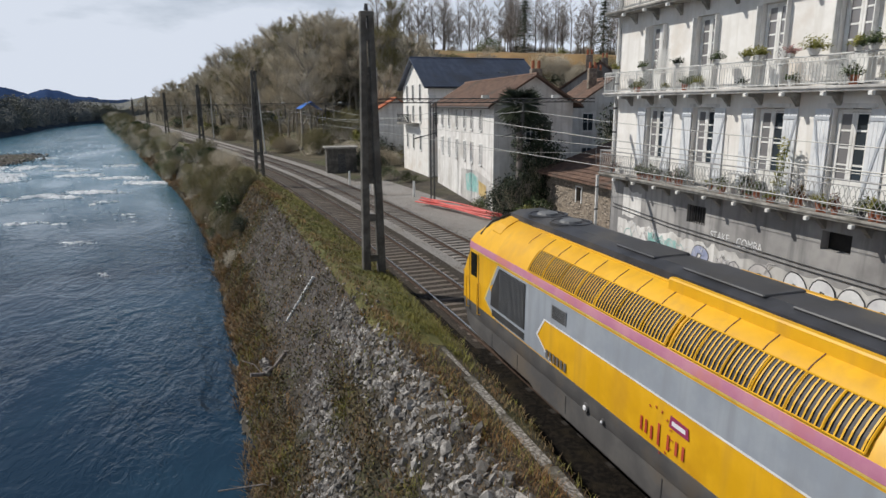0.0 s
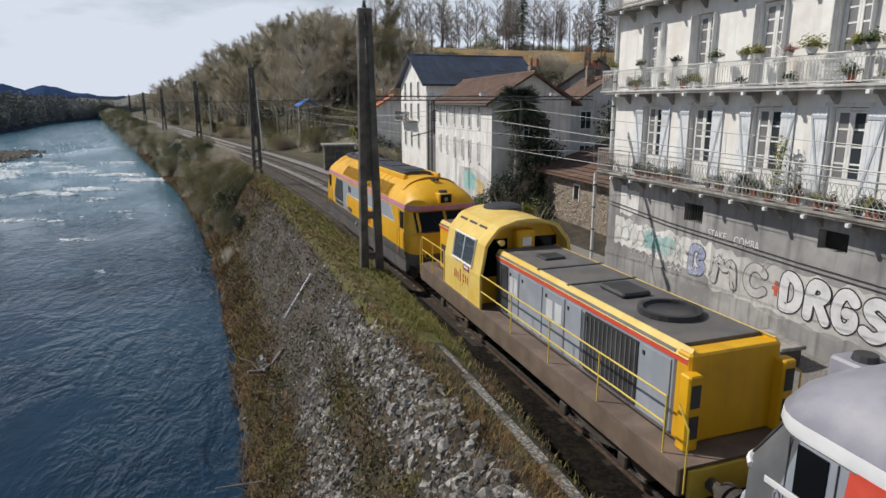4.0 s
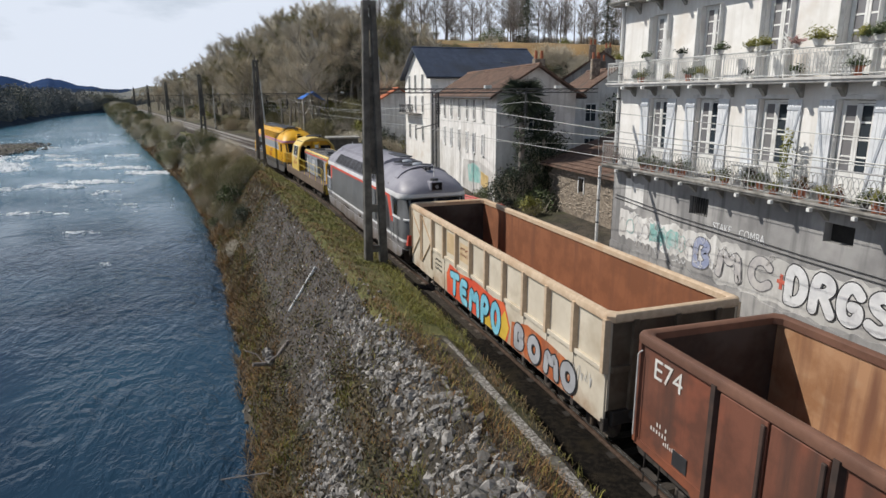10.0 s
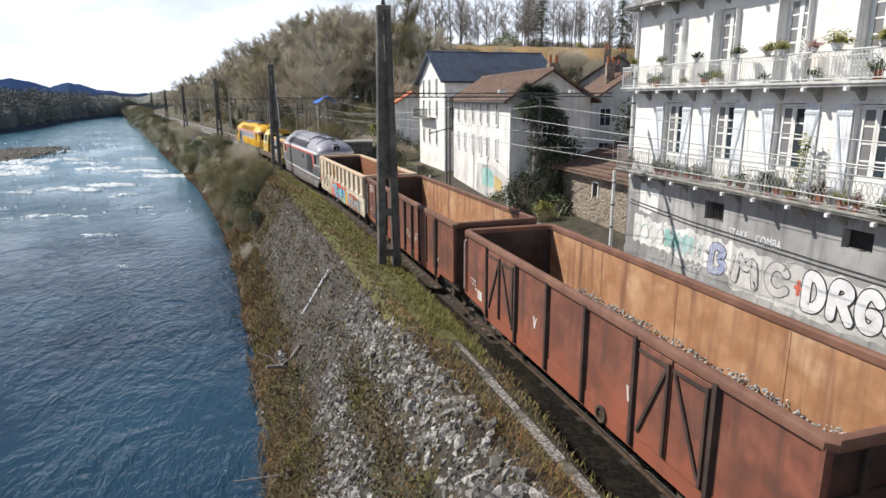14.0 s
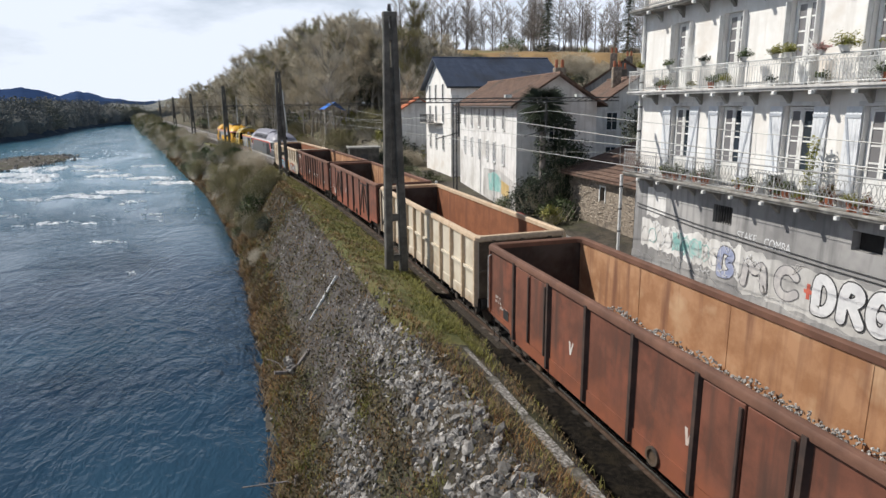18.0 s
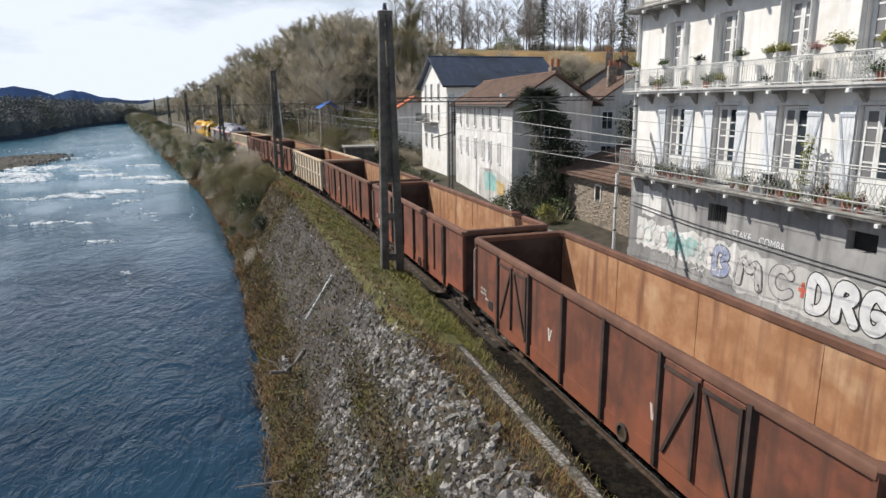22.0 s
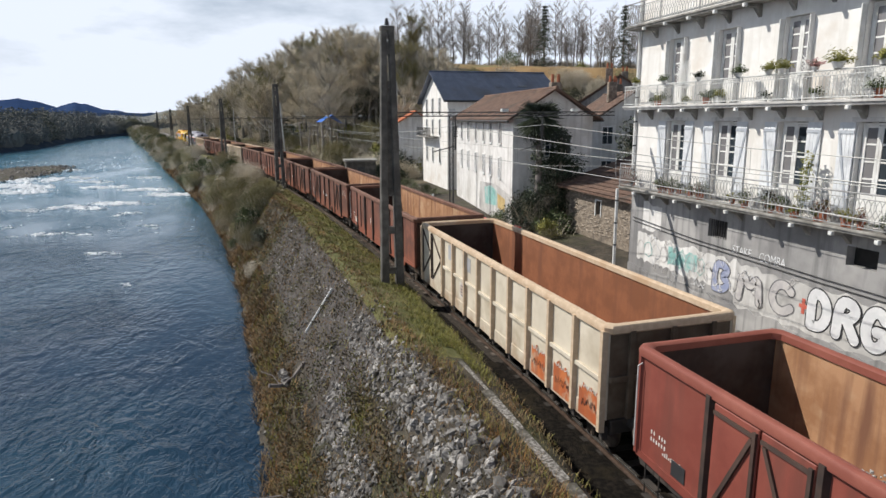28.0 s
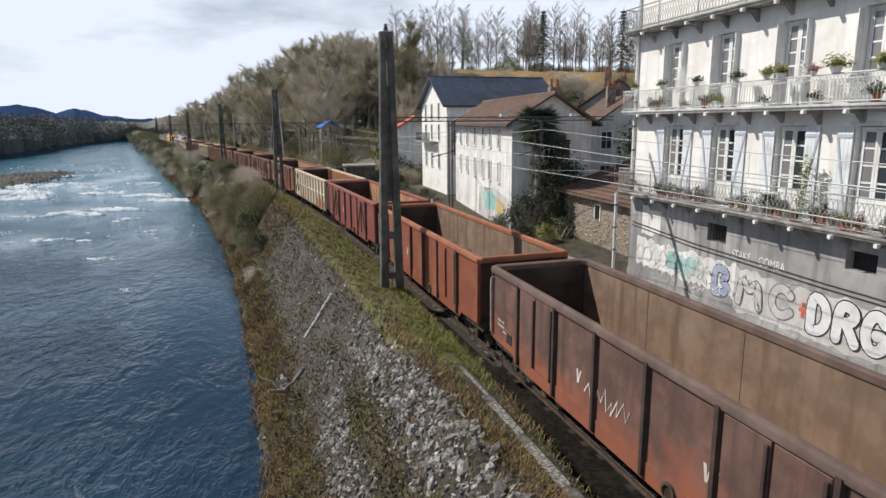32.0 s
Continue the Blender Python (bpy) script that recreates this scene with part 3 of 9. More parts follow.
def build_track(name, off, label, s0, s1, step=0.6, wood=SLEEPER):
    ob = thing(name, label, "railway track")
    ob["kind"] = "structure"
    rng = random.Random(int(off * 10) + 3)
    for side in (-0.75, 0.75):
        web, head = Geo(), Geo()
        sl = [-60 + 4 * k for k in range(120)]
        for prof, g in (([(-0.07, -0.155), (0.07, -0.155), (0.07, -0.135), (0.012, -0.12), (0.012, -0.045), (-0.012, -0.045), (-0.012, -0.12), (-0.07, -0.135)], web),
                        ([(-0.036, -0.045), (0.036, -0.045), (0.036, -0.004), (0.028, 0.0), (-0.028, 0.0), (-0.036, -0.004)], head)):
            g.loft([[tuple(track(s, off + side + a, b)) for a, b in prof] for s in sl])
        rail = part("rail", web, RAIL, ob, "rust-brown steel rail")
        part("rail_head", head, RAIL_TOP, rail, "worn shiny rail head")
    base = Geo().box((-1.28, -0.12, -0.29), (1.28, 0.12, -0.155), 0.015)
    # the second mesh is near black, for the near track before s 17
    me, dirty = base.mesh("sleeper", wood), base.mesh("sleeper", SLEEPER_BLACK)
    s = s0
    while s < s1:
        m = track_pose(s, off) @ pose(rng.uniform(-0.03, 0.03), 0, rng.uniform(-0.015, 0.0), 0, 0, rng.uniform(-1.2, 1.2))
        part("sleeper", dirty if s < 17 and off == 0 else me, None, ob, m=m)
        s += step
    return ob


def build_ballast_stones():
    rng = random.Random(21)
    g = Geo()
    for _ in range(7000):
        s = 17 + 50 * rng.random() ** 1.4
        o = rng.uniform(1.2, 6.6) if rng.random() < 0.8 else rng.uniform(-1.6, 1.2)
        p = track(s, o, -0.235)
        put_rock(g, p, rng.uniform(0.025, 0.06), rng)
    tagged(part("ballast_stones", g, STONE_SMALL, None, "loose grey-brown ballast stones between the rails", kind="stuff"), category="ballast")


def build_curb():
    ob = thing("track_curb", "weathered concrete edge wall beside the near track", "edge wall")
    ob["kind"] = "structure"
    rng = random.Random(8)
    g = Geo().box((-0.16, -0.985, -0.55), (0.15, 0.985, 0.47), 0.035)
    me = g.mesh("curb_block", CURB)
    s = -4.0
    while s < 15.5:
        part("curb_block", me, None, ob, m=track_pose(s, -2.90 + rng.uniform(-0.015, 0.015), 0.37 + rng.uniform(-0.03, 0.02)) @ pose(0, 0, 0, rng.uniform(-0.8, 0.8), rng.uniform(-3, 3), rng.uniform(-0.6, 0.6)))
        s += 2.0


def slope_point(s, off):
    p = track(s, off)
    return Vector((p.x, p.y, ground_z(s, off)))


def stoniness(s, o):
    """How thickly stones cover the slope: two long bands that part round a strip of brush."""
    a = lerp_table([(6, -4.35), (12, -4.45), (16, -4.62), (20, -4.75)], s)
    wa = lerp_table([(6, 0.75), (11, 0.7), (16, 0.5), (19.5, 0.28), (20.5, 0.0)], s)
    b = lerp_table([(6, -5.9), (13, -6.15), (17, -5.95), (20, -5.5)], s)
    wb = lerp_table([(6, 0.5), (13, 0.6), (17.5, 0.35), (19, 0.0)], s)
    d = max((wa - abs(o - a)) / 0.25, (wb - abs(o - b)) / 0.3)
    return max(0.0, min(1.0, d + 0.5 + 0.9 * noise.noise((s * 0.8, o * 1.1, 7.7))))


def build_riprap():
    rng = random.Random(31)
    wall = thing("stone_revetment", "grey angular boulders on the river embankment", "stone revetment")
    wall["kind"] = "structure"
    kinds = [rock_mesh("boulder", rng, STONE) for _ in range(9)]
    small = Geo()
    spots = []
    s = 6.6
    while s < 19.6:
        step = 0.25 if s < 12 else 0.2
        o = -6.9
        while o < -3.6:
            spots.append((s + rng.uniform(-0.09, 0.09), o + rng.uniform(-0.05, 0.05)))
            o += step * 0.55
        s += step
    rng.shuffle(spots)
    made = 0
    for s, o in spots:
        if rng.random() > stoniness(s, o) * lerp_table([(6, 0.42), (10, 0.5), (14, 0.75)], s):
            continue
        p = slope_point(s, o)
        r = rng.uniform(0.07, 0.15) * lerp_table([(6, 1.65), (9, 1.45), (12, 1.1), (18, 0.85)], s)
        m = Matrix.Translation(p - Vector((0, 0, 0.02))) @ Euler((rng.uniform(0, 6), rng.uniform(0, 6), rng.uniform(0, 6))).to_matrix().to_4x4() @ Matrix.Diagonal((r * rng.uniform(0.85, 1.35), r, r * 0.9, 1))
        if made < 300:
            part("boulder", kinds[made % 9], None, wall, m=m)
        else:
            small.put([v.co for v in kinds[made % 9].vertices], [tuple(q.vertices) for q in kinds[made % 9].polygons], m)
        made += 1
    for _ in range(4200):
        s, o = rng.uniform(5.5, 21), rng.uniform(-7.2, -3.65)
        if rng.random() > stoniness(s, o) * 0.9 + 0.05:
            continue
        put_rock(small, slope_point(s, o), rng.uniform(0.04, 0.12), rng)
    for _ in range(2600):
        s, o = rng.uniform(17, 46), rng.uniform(-6.6, -4.2)
        put_rock(small, slope_point(s, o) - Vector((0, 0, 0.02)), 0.02 + 0.08 * rng.random() ** 2.5, rng)
    part("small_stones", small, STONE_SMALL, wall, "smaller grey stones between the boulders", kind="stuff")
    edge = Geo()
    for _ in range(1500):
        s = 5 + 110 * rng.random() ** 1.5
        o = rng.uniform(-7.9, -7.2)
        put_rock(edge, slope_point(s, o) - Vector((0, 0, 0.04)), 0.03 + 0.12 * rng.random() ** 2 * (1 + s / 120), rng)
    tagged(part("waterline_stones", edge, WET_STONE, None, "dark wet stones along the waterline", kind="stuff"), category="stones")


WET_STONE = island_variation(surf("wet_bank_stone", (0.06, 0.052, 0.04), (0.15, 0.135, 0.105), 2.5, 0.6, 0.5, c3=(0.11, 0.09, 0.045), scale3=0.5, fine=25, depth=0.03), 0.4)


def blade(g, p, h, lean, w, rng):
    a = rng.uniform(0, 6.283)
    d = Vector((math.cos(a), math.sin(a), 0))
    side = Vector((-d.y, d.x, 0)) * w
    mid = p + Vector((0, 0, h * 0.6)) + d * lean * 0.35
    tip = p + Vector((0, 0, h)) + d * lean
    i = len(g.v)
    g.v += [tuple(p - side), tuple(p + side), tuple(mid + side * 0.7), tuple(mid - side * 0.7), tuple(tip)]
    g.f += [(i, i + 1, i + 2, i + 3), (i + 3, i + 2, i + 4)]


BRAMBLE = island_variation(surf("bramble_leaf", (0.06, 0.05, 0.03), (0.13, 0.10, 0.05), 1.0, 0.9, 0.0, c3=(0.07, 0.08, 0.025), scale3=0.5), 0.4)


def build_bank_plants():
    rng = random.Random(41)
    grass, dry, rust, small_green = Geo(), Geo(), Geo(), Geo()
    # short turf on the shoulder
    for _ in range(60000):
        s = 6 + 104 * rng.random() ** 1.5
        o = rng.uniform(-4.4, -1.92)
        if o > shoulder(s) or (s < 16 and -3.06 < o < -2.72):
            continue
        dens = 0.55 + 0.9 * noise.noise((s * 0.22, o * 0.8, 2.0)) + (0.35 if s > 22 else -0.1)
        if rng.random() > dens:
            continue
        p = slope_point(s, o)
        h = rng.uniform(0.03, 0.12)
        wither = 0.45 + 0.8 * noise.noise((s * 0.45, o * 1.1, 5.0)) - 0.02 * (s - 14)
        blade(dry if rng.random() < wither else grass, p, h, h * 0.9, 0.005 + s * 0.00035, rng)
    # stalks and weeds on the slope
    for _ in range(82000):
        s = 5 + 85 * rng.random() ** 1.4
        o = rng.uniform(-7.75, -3.6)
        low = smooth_step(-6.2, -6.9, o)
        gravel = s > 18 and o > -6.5 and s < 42
        dens = (1.0 - 0.55 * stoniness(s, o)) * (0.4 if gravel else 0.9) + 0.8 * low
        if rng.random() > dens:
            continue
        p = slope_point(s, o)
        h = (rng.uniform(0.05, 0.2) + 0.22 * low * rng.random()) * (0.7 if gravel else 1.0)
        roll = rng.random() + 0.5 * noise.noise((s * 0.5, o * 0.7, 3.0)) + 0.18 * low
        blade(dry if roll < 0.5 else (rust if roll < 0.74 else (small_green if roll > 0.9 else dry)), p, h, h * 0.9, 0.006 + s * 0.00035, rng)
    # rust-brown tufts along the edge wall and in the strip between the stones
    for _ in range(6000):
        c = rng.choice([(9.5, -3.4, 1.2), (11.5, -3.45, 1.3), (14.0, -3.5, 1.0), (8.0, -3.3, 0.8), (12.5, -5.35, 1.4), (16.5, -5.3, 1.2), (9.5, -5.3, 1.2), (21, -7.3, 1.8), (28, -7.2, 2.5), (16, -7.3, 2.0), (11, -7.1, 2.0)])
        s, o = c[0] + rng.gauss(0, c[2]), c[1] + rng.gauss(0, 0.2)
        if -3.08 < o < -2.7 or o < -7.7:
            continue
        p = slope_point(s, o)
        h = rng.uniform(0.05, 0.22)
        blade(rust if rng.random() < 0.35 + 0.5 * noise.noise((s * 1.3, o * 2.0, 6.0)) else (dry if rng.random() < 0.7 else small_green), p, h, h, 0.006, rng)
    for _ in range(7000):
        c = rng.choice([(17.5, -2.9, 1.3), (19.5, -2.6, 1.4), (14.5, -2.62, 0.6), (22, -2.4, 1.6), (16.5, -2.55, 0.8), (10, -5.1, 0.4), (15.5, -5.5, 0.4), (18, -6.9, 1.2), (24, -7.2, 2.5), (32, -7.3, 3.0), (26, -2.4, 2.0)])
        s, o = c[0] + rng.gauss(0, c[2]), c[1] + rng.gauss(0, 0.2)
        if o > shoulder(s) - 0.01 or -3.06 < o < -2.72 and s < 16:
            continue
        p = slope_point(s, o)
        h = rng.uniform(0.04, 0.19)
        blade(small_green, p, h, h * 0.8, 0.006, rng)
    # weeds leaning into the ditch beside the near track
    for _ in range(3600):
        s = 7 + 42 * rng.random() ** 1.3
        if noise.noise((s * 0.55, 1.7, 8.0)) + 0.25 < rng.random() * 0.7:
            continue
        o = shoulder(s) + rng.gauss(0.12, 0.16)
        if o > -1.55:
            continue
        h = rng.uniform(0.05, 0.17) * (1.0 if s < 14 else 1.4)
        blade(small_green if rng.random() < 0.25 else (grass if rng.random() < 0.6 else dry), slope_point(s, o), h, h * 0.9, 0.007 + s * 0.0002, rng)
    # pale withered reeds hanging over the waterline
    for _ in range(15000):
        s = 9 + 150 * rng.random() ** 1.5
        o = rng.uniform(-8.0, -7.0) - 0.25 * noise.noise((s * 0.35, 2.0, 4.0))
        if noise.noise((s * 0.3, o * 0.5, 9.0)) < -0.25:
            continue
        p = slope_point(s, o)
        p.z = max(p.z, WATER_Z - 0.05)
        h = rng.uniform(0.12, 0.34) * (1 + min(1.0, s / 70))
        blade(rust if rng.random() < 0.18 else dry, p, h, h * 1.2, 0.008 + s * 0.00045, rng)
    bram = Geo()
    for _ in range(3000):
        s, o = 6 + 44 * rng.random() ** 1.3, rng.uniform(-7.4, -4.3)
        if stoniness(s, o) > rng.uniform(0.2, 1.1) or (s > 18 and o > -6.4 and rng.random() < 0.5):
            continue
        c = slope_point(s, o) + Vector((0, 0, 0.1))
        for _ in range(14):
            q = c + Vector((rng.gauss(0, 0.16), rng.gauss(0, 0.16), rng.gauss(0, 0.09)))
            u = Vector((rng.uniform(-1, 1), rng.uniform(-1, 1), rng.uniform(-1, 1))).normalized() * 0.05
            v = u.orthogonal().normalized() * 0.025
            bram.face([q - u, q - v, q + u, q + v])
    tagged(part("brambles", bram, BRAMBLE, None, "low brown bramble tangle on the embankment", kind="stuff"), category="plants")
    for nm, g, m, lab in (("grass", grass, GRASS, "short yellow-green grass on the top of the bank"), ("dry_grass", dry, DRY, "dry brown stalks on the embankment slope"),
                          ("rust_weeds", rust, RUST_PLANT, "rust-coloured withered weeds on the bank"), ("green_weeds", small_green, LEAF_YELLOW, "fresh yellow-green weeds beside the edge wall")):
        tagged(part(nm, g, m, None, lab, kind="stuff"), category="plants")


def build_stick():
    a, b = slope_point(24.6, -4.78) + Vector((0, 0, 0.12)), slope_point(24.96, -5.86) + Vector((0, 0, 0.1))
    g = Geo().tube(a, b, 0.062, 0.055, 8)
    tagged(part("white_pole", g, WHITE_PAINT, None, "white painted pole lying on the stony embankment"), category="pole")
    p = slope_point(22.3, -6.75)
    log = thing("driftwood_log", "dark broken log caught at the foot of the bank", "driftwood", Matrix.Translation(p))
    part("trunk", Geo().path([(0.55, 0.5, 0.75), (0.1, 0.15, 0.35), (-0.35, -0.1, 0.22), (-0.75, -0.2, 0.30)], 0.075, 8), RIDGE_BARK, log)
    part("broken_branch", Geo().path([(-0.35, -0.1, 0.22), (-0.6, 0.35, 0.45), (-1.0, 0.7, 0.5)], 0.018, 6), RIDGE_BARK, log)
    part("broken_branch", Geo().path([(0.1, 0.15, 0.35), (-0.3, -0.3, 0.7), (-0.5, -0.5, 1.0)], 0.014, 6), RIDGE_BARK, log)
    q = slope_point(16.6, -7.45)
    stick = thing("driftwood_branch", "pale branch reaching out over the water", "driftwood", Matrix.Translation(q))
    part("branch", Geo().path([(0.3, -0.1, 0.1), (-0.1, 0.0, 0.2), (-0.7, 0.15, 0.12), (-1.3, 0.2, 0.1)], 0.022, 7), RIDGE_BARK, stick)
    part("stub", Geo().tube((0.15, -0.1, 0.05), (0.2, -0.05, 0.38), 0.08, 0.06, 8), RIDGE_BARK, stick)
    rng = random.Random(3)
    g = Geo()
    for k in range(9):
        p = slope_point(22.2 + 0.2 * k, -6.7 + 0.08 * rng.random())
        put_rock(g, p + Vector((-0.25, 0, 0.1)), rng.uniform(0.12, 0.28), rng)
    part("ledge_rocks", g, STONE_SMALL, None, "dark rocks at the water's edge", kind="stuff")["category"] = "rocks"


build_ground()
RIVER = build_water()
build_foam()
build_gravel_bar()
build_stick()
build_curb()
build_riprap()
build_bank_plants()
build_ballast_stones()


# ---- the balconied house beside the track ----
WALL_X = 15.4
WINDOW_Y = [21.45, 18.70, 15.78, 13.02, 10.25, 7.45]
LATTICE = surf("white_trellis", (0.7, 0.7, 0.68), (0.8, 0.8, 0.78), 5, 0.6, 0.1)
BLUE_GREY = surf("faded_frame", (0.36, 0.39, 0.44), (0.46, 0.49, 0.53), 4, 0.6, 0.15)
WHITEWASH = surf("old_whitewash", (0.50, 0.49, 0.47), (0.66, 0.65, 0.63), 1.2, 0.9, 0.3, c3=(0.33, 0.32, 0.31), scale3=0.6, streak=(0.38, 0.37, 0.36))
TEAL = surf("teal_spray", (0.22, 0.45, 0.42), (0.34, 0.56, 0.53), 2, 0.7, 0.1, c3=(0.5, 0.55, 0.53), scale3=1.2)
WALL_TEXT = Matrix(((0, 0, -1, 0), (-1, 0, 0, 0), (0, 1, 0, 0), (0, 0, 0, 1)))


def wall_with_holes(y0, y1, z0, z1, holes, x0, x1):
    """A wall in the plane of y and z, thick from x0 to x1, with openings (y0, y1, z0, z1) and their reveals."""
    ys = sorted({y0, y1, *[h[0] for h in holes], *[h[1] for h in holes]})
    zs = sorted({z0, z1, *[h[2] for h in holes], *[h[3] for h in holes]})

    def solid(i, j):
        if not (0 <= i < len(ys) - 1 and 0 <= j < len(zs) - 1):
            return False
        a, b = 0.5 * (ys[i] + ys[i + 1]), 0.5 * (zs[j] + zs[j + 1])
        return not any(h[0] < a < h[1] and h[2] < b < h[3] for h in holes)
    index, g = {}, Geo()

    def corner(x, i, j):
        key = (x, i, j)
        if key not in index:
            index[key] = len(g.v)
            g.v.append((x, ys[i], zs[j]))
        return index[key]
    for i in range(len(ys) - 1):
        for j in range(len(zs) - 1):
            if not solid(i, j):
                continue
            for x in (x0, x1):
                g.f.append(tuple(corner(x, *q) for q in ((i, j), (i + 1, j), (i + 1, j + 1), (i, j + 1))))
            for di, dj, a, b in ((-1, 0, (i, j), (i, j + 1)), (1, 0, (i + 1, j), (i + 1, j + 1)), (0, -1, (i, j), (i + 1, j)), (0, 1, (i, j + 1), (i + 1, j + 1))):
                if not solid(i + di, j + dj):
                    g.f.append((corner(x0, *a), corner(x0, *b), corner(x1, *b), corner(x1, *a)))
    return g


def french_window(house, y, z0, z1, w, rng, open_right=0.0):
    x = WALL_X
    win = part("window", Geo().box((x + 0.16, y - w / 2, z0), (x + 0.20, y - w / 2 + 0.06, z1)).box((x + 0.16, y + w / 2 - 0.06, z0), (x + 0.20, y + w / 2, z1)).box((x + 0.16, y - w / 2 + 0.06, z1 - 0.07), (x + 0.20, y + w / 2 - 0.06, z1)), WHITE_PAINT, house, "tall white french window")
    # black sheet in place of the unlit room behind the glass
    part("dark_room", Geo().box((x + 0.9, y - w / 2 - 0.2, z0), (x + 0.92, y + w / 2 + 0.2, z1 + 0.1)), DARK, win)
    n = 4
    for leaf in (-1, 1):
        a, b = (y - w / 2 + 0.06, y - 0.005) if leaf < 0 else (y + 0.005, y + w / 2 - 0.06)
        fr = Geo()
        zb = z0 + 0.75
        for q in (a, b - 0.075):
            fr.box((x + 0.145, q, z0 + 0.02), (x + 0.195, q + 0.075, z1 - 0.08))
        for k in range(n + 1):
            z = zb + (z1 - 0.13 - zb) * k / n
            fr.box((x + 0.157, a + 0.055, z), (x + 0.193, b - 0.055, z + 0.05))
        fr.box((x + 0.16, a + 0.055, z0 + 0.05), (x + 0.19, b - 0.055, zb))
        lf = part("leaf", fr, WHITE_PAINT, win)
        for k in range(n):
            z = zb + (z1 - 0.13 - zb) * k / n
            part("pane", Geo().box((x + 0.172, a + 0.055, z + 0.05), (x + 0.178, b - 0.055, z + (z1 - 0.13 - zb) / n)), CURTAIN_GLASS if leaf > 0 or z0 > 7 else GLASS, win)


def open_shutters(house, y, z0, z1, w):
    for sgn in (-1, 1):
        a = y + sgn * (w / 2 + 0.03)
        b = a + sgn * 0.50
        g = Geo()
        for k in range(4):
            ya, yb = a + (b - a) * k / 4, a + (b - a) * (k + 0.96) / 4
            g.box((WALL_X - 0.055, ya, z0), (WALL_X - 0.02, yb, z1), 0.004)
        sh = part("shutter", g, SHUTTER, house, "open pale blue plank shutter")
        br = Geo()
        for z in (z0 + 0.25, z1 - 0.3):
            br.box((WALL_X - 0.075, a, z), (WALL_X - 0.056, b, z + 0.09))
        ya, yb = (a, b)
        br.prism([(ya, z0 + 0.34), (ya + sgn * 0.07, z0 + 0.34), (yb, z1 - 0.3), (yb - sgn * 0.07, z1 - 0.3)], 0, WALL_X - 0.073, WALL_X - 0.056)
        part("shutter_brace", br, BLUE_GREY, sh)


def folded_shutters(house, y, z0, z1, w):
    for sgn in (-1, 1):
        a = y + sgn * (w / 2 + 0.02)
        g = Geo()
        for k in range(3):
            g.box((WALL_X - 0.17 + 0.055 * k, a, z0), (WALL_X - 0.12 + 0.055 * k, a + sgn * 0.035, z1), 0.004)
        part("folded_shutter", g, WHITE_PAINT, house, "half-folded white shutter")


def balcony(house, z, y0, y1, rail_h, mat, x_out, seed, style, edge_mat):
    rng = random.Random(seed)
    slab = Geo().box((x_out, y0, z - 0.10), (WALL_X - 0.002, y1, z + 0.04), 0.02)
    slab.box((x_out - 0.05, y0 - 0.03, z - 0.02), (x_out + 0.02, y1 + 0.03, z + 0.055), 0.01)
    b = part("balcony", slab, edge_mat, house, "long balcony slab")
    y = y0 + 0.5
    while y < y1:
        g = Geo().prism([(WALL_X, z - 0.11), (x_out + 0.03, z - 0.11), (x_out + 0.03, z - 0.19), (x_out + 0.35, z - 0.22), (WALL_X, z - 0.5)], 1, y - 0.07, y + 0.07)
        g.v = [(p[0], p[1], p[2]) for p in g.v]
        part("bracket", g, CONCRETE, b)
        part("beam_end", Geo().box((x_out - 0.09, y - 0.06, z - 0.21), (x_out + 0.03, y + 0.06, z - 0.10), 0.012), WHITE_PAINT, b, "white painted beam end")
        y += 1.38
    xr = x_out + 0.04
    for zz, r in ((z + rail_h, 0.024), (z + 0.12, 0.014), (z + rail_h - 0.14, 0.012)):
        part("rail", Geo().tube((xr, y0, zz), (xr, y1, zz), r, n=8), mat, b, "iron balcony rail")
    n_post = int((y1 - y0) / 2.2)
    for k in range(n_post + 1):
        yy = y0 + (y1 - y0) * k / n_post
        part("railing_post", Geo().tube((xr, yy, z + 0.05), (xr, yy, z + rail_h + 0.03), 0.02, n=6), mat, b)
    h = rail_h - 0.14
    if style == "wave":
        pts = [(0, 0.10 * math.sin(2 * math.pi * k / 10) * (1 - 0.3 * k / 10), 0.12 + (h - 0.12) * k / 10) for k in range(11)]
        g = Geo()
        for sgn in (1, -1):
            g.path([(p[0] + 0.002 * sgn, sgn * p[1], p[2]) for p in pts], 0.008, 4)
        me = g.mesh("scroll", mat)
        step = 0.155
    else:
        g = Geo().tube((0, 0, 0.12), (0, 0, h), 0.009, n=5)
        g.path([(0, 0.055 * math.cos(a * math.pi / 5), h + 0.05 + 0.055 * math.sin(a * math.pi / 5)) for a in range(11)], 0.007, 4)
        me = g.mesh("baluster", mat)
        step = 0.115
    y = max(y0, 8.6)
    while y < y1:
        part("baluster" if style != "wave" else "scroll", me, None, b, m=pose(xr, y, z))
        y += step
    ends = Geo()
    for zz, r in ((z + rail_h, 0.022), (z + 0.12, 0.012)):
        ends.tube((xr, y1, zz), (WALL_X, y1, zz), r)
    for k in range(8):
        ends.tube((xr + 0.12 * k, y1, z + 0.1), (xr + 0.12 * k, y1, z + rail_h), 0.008, n=4)
    part("end_railing", ends, mat, b)
    return b


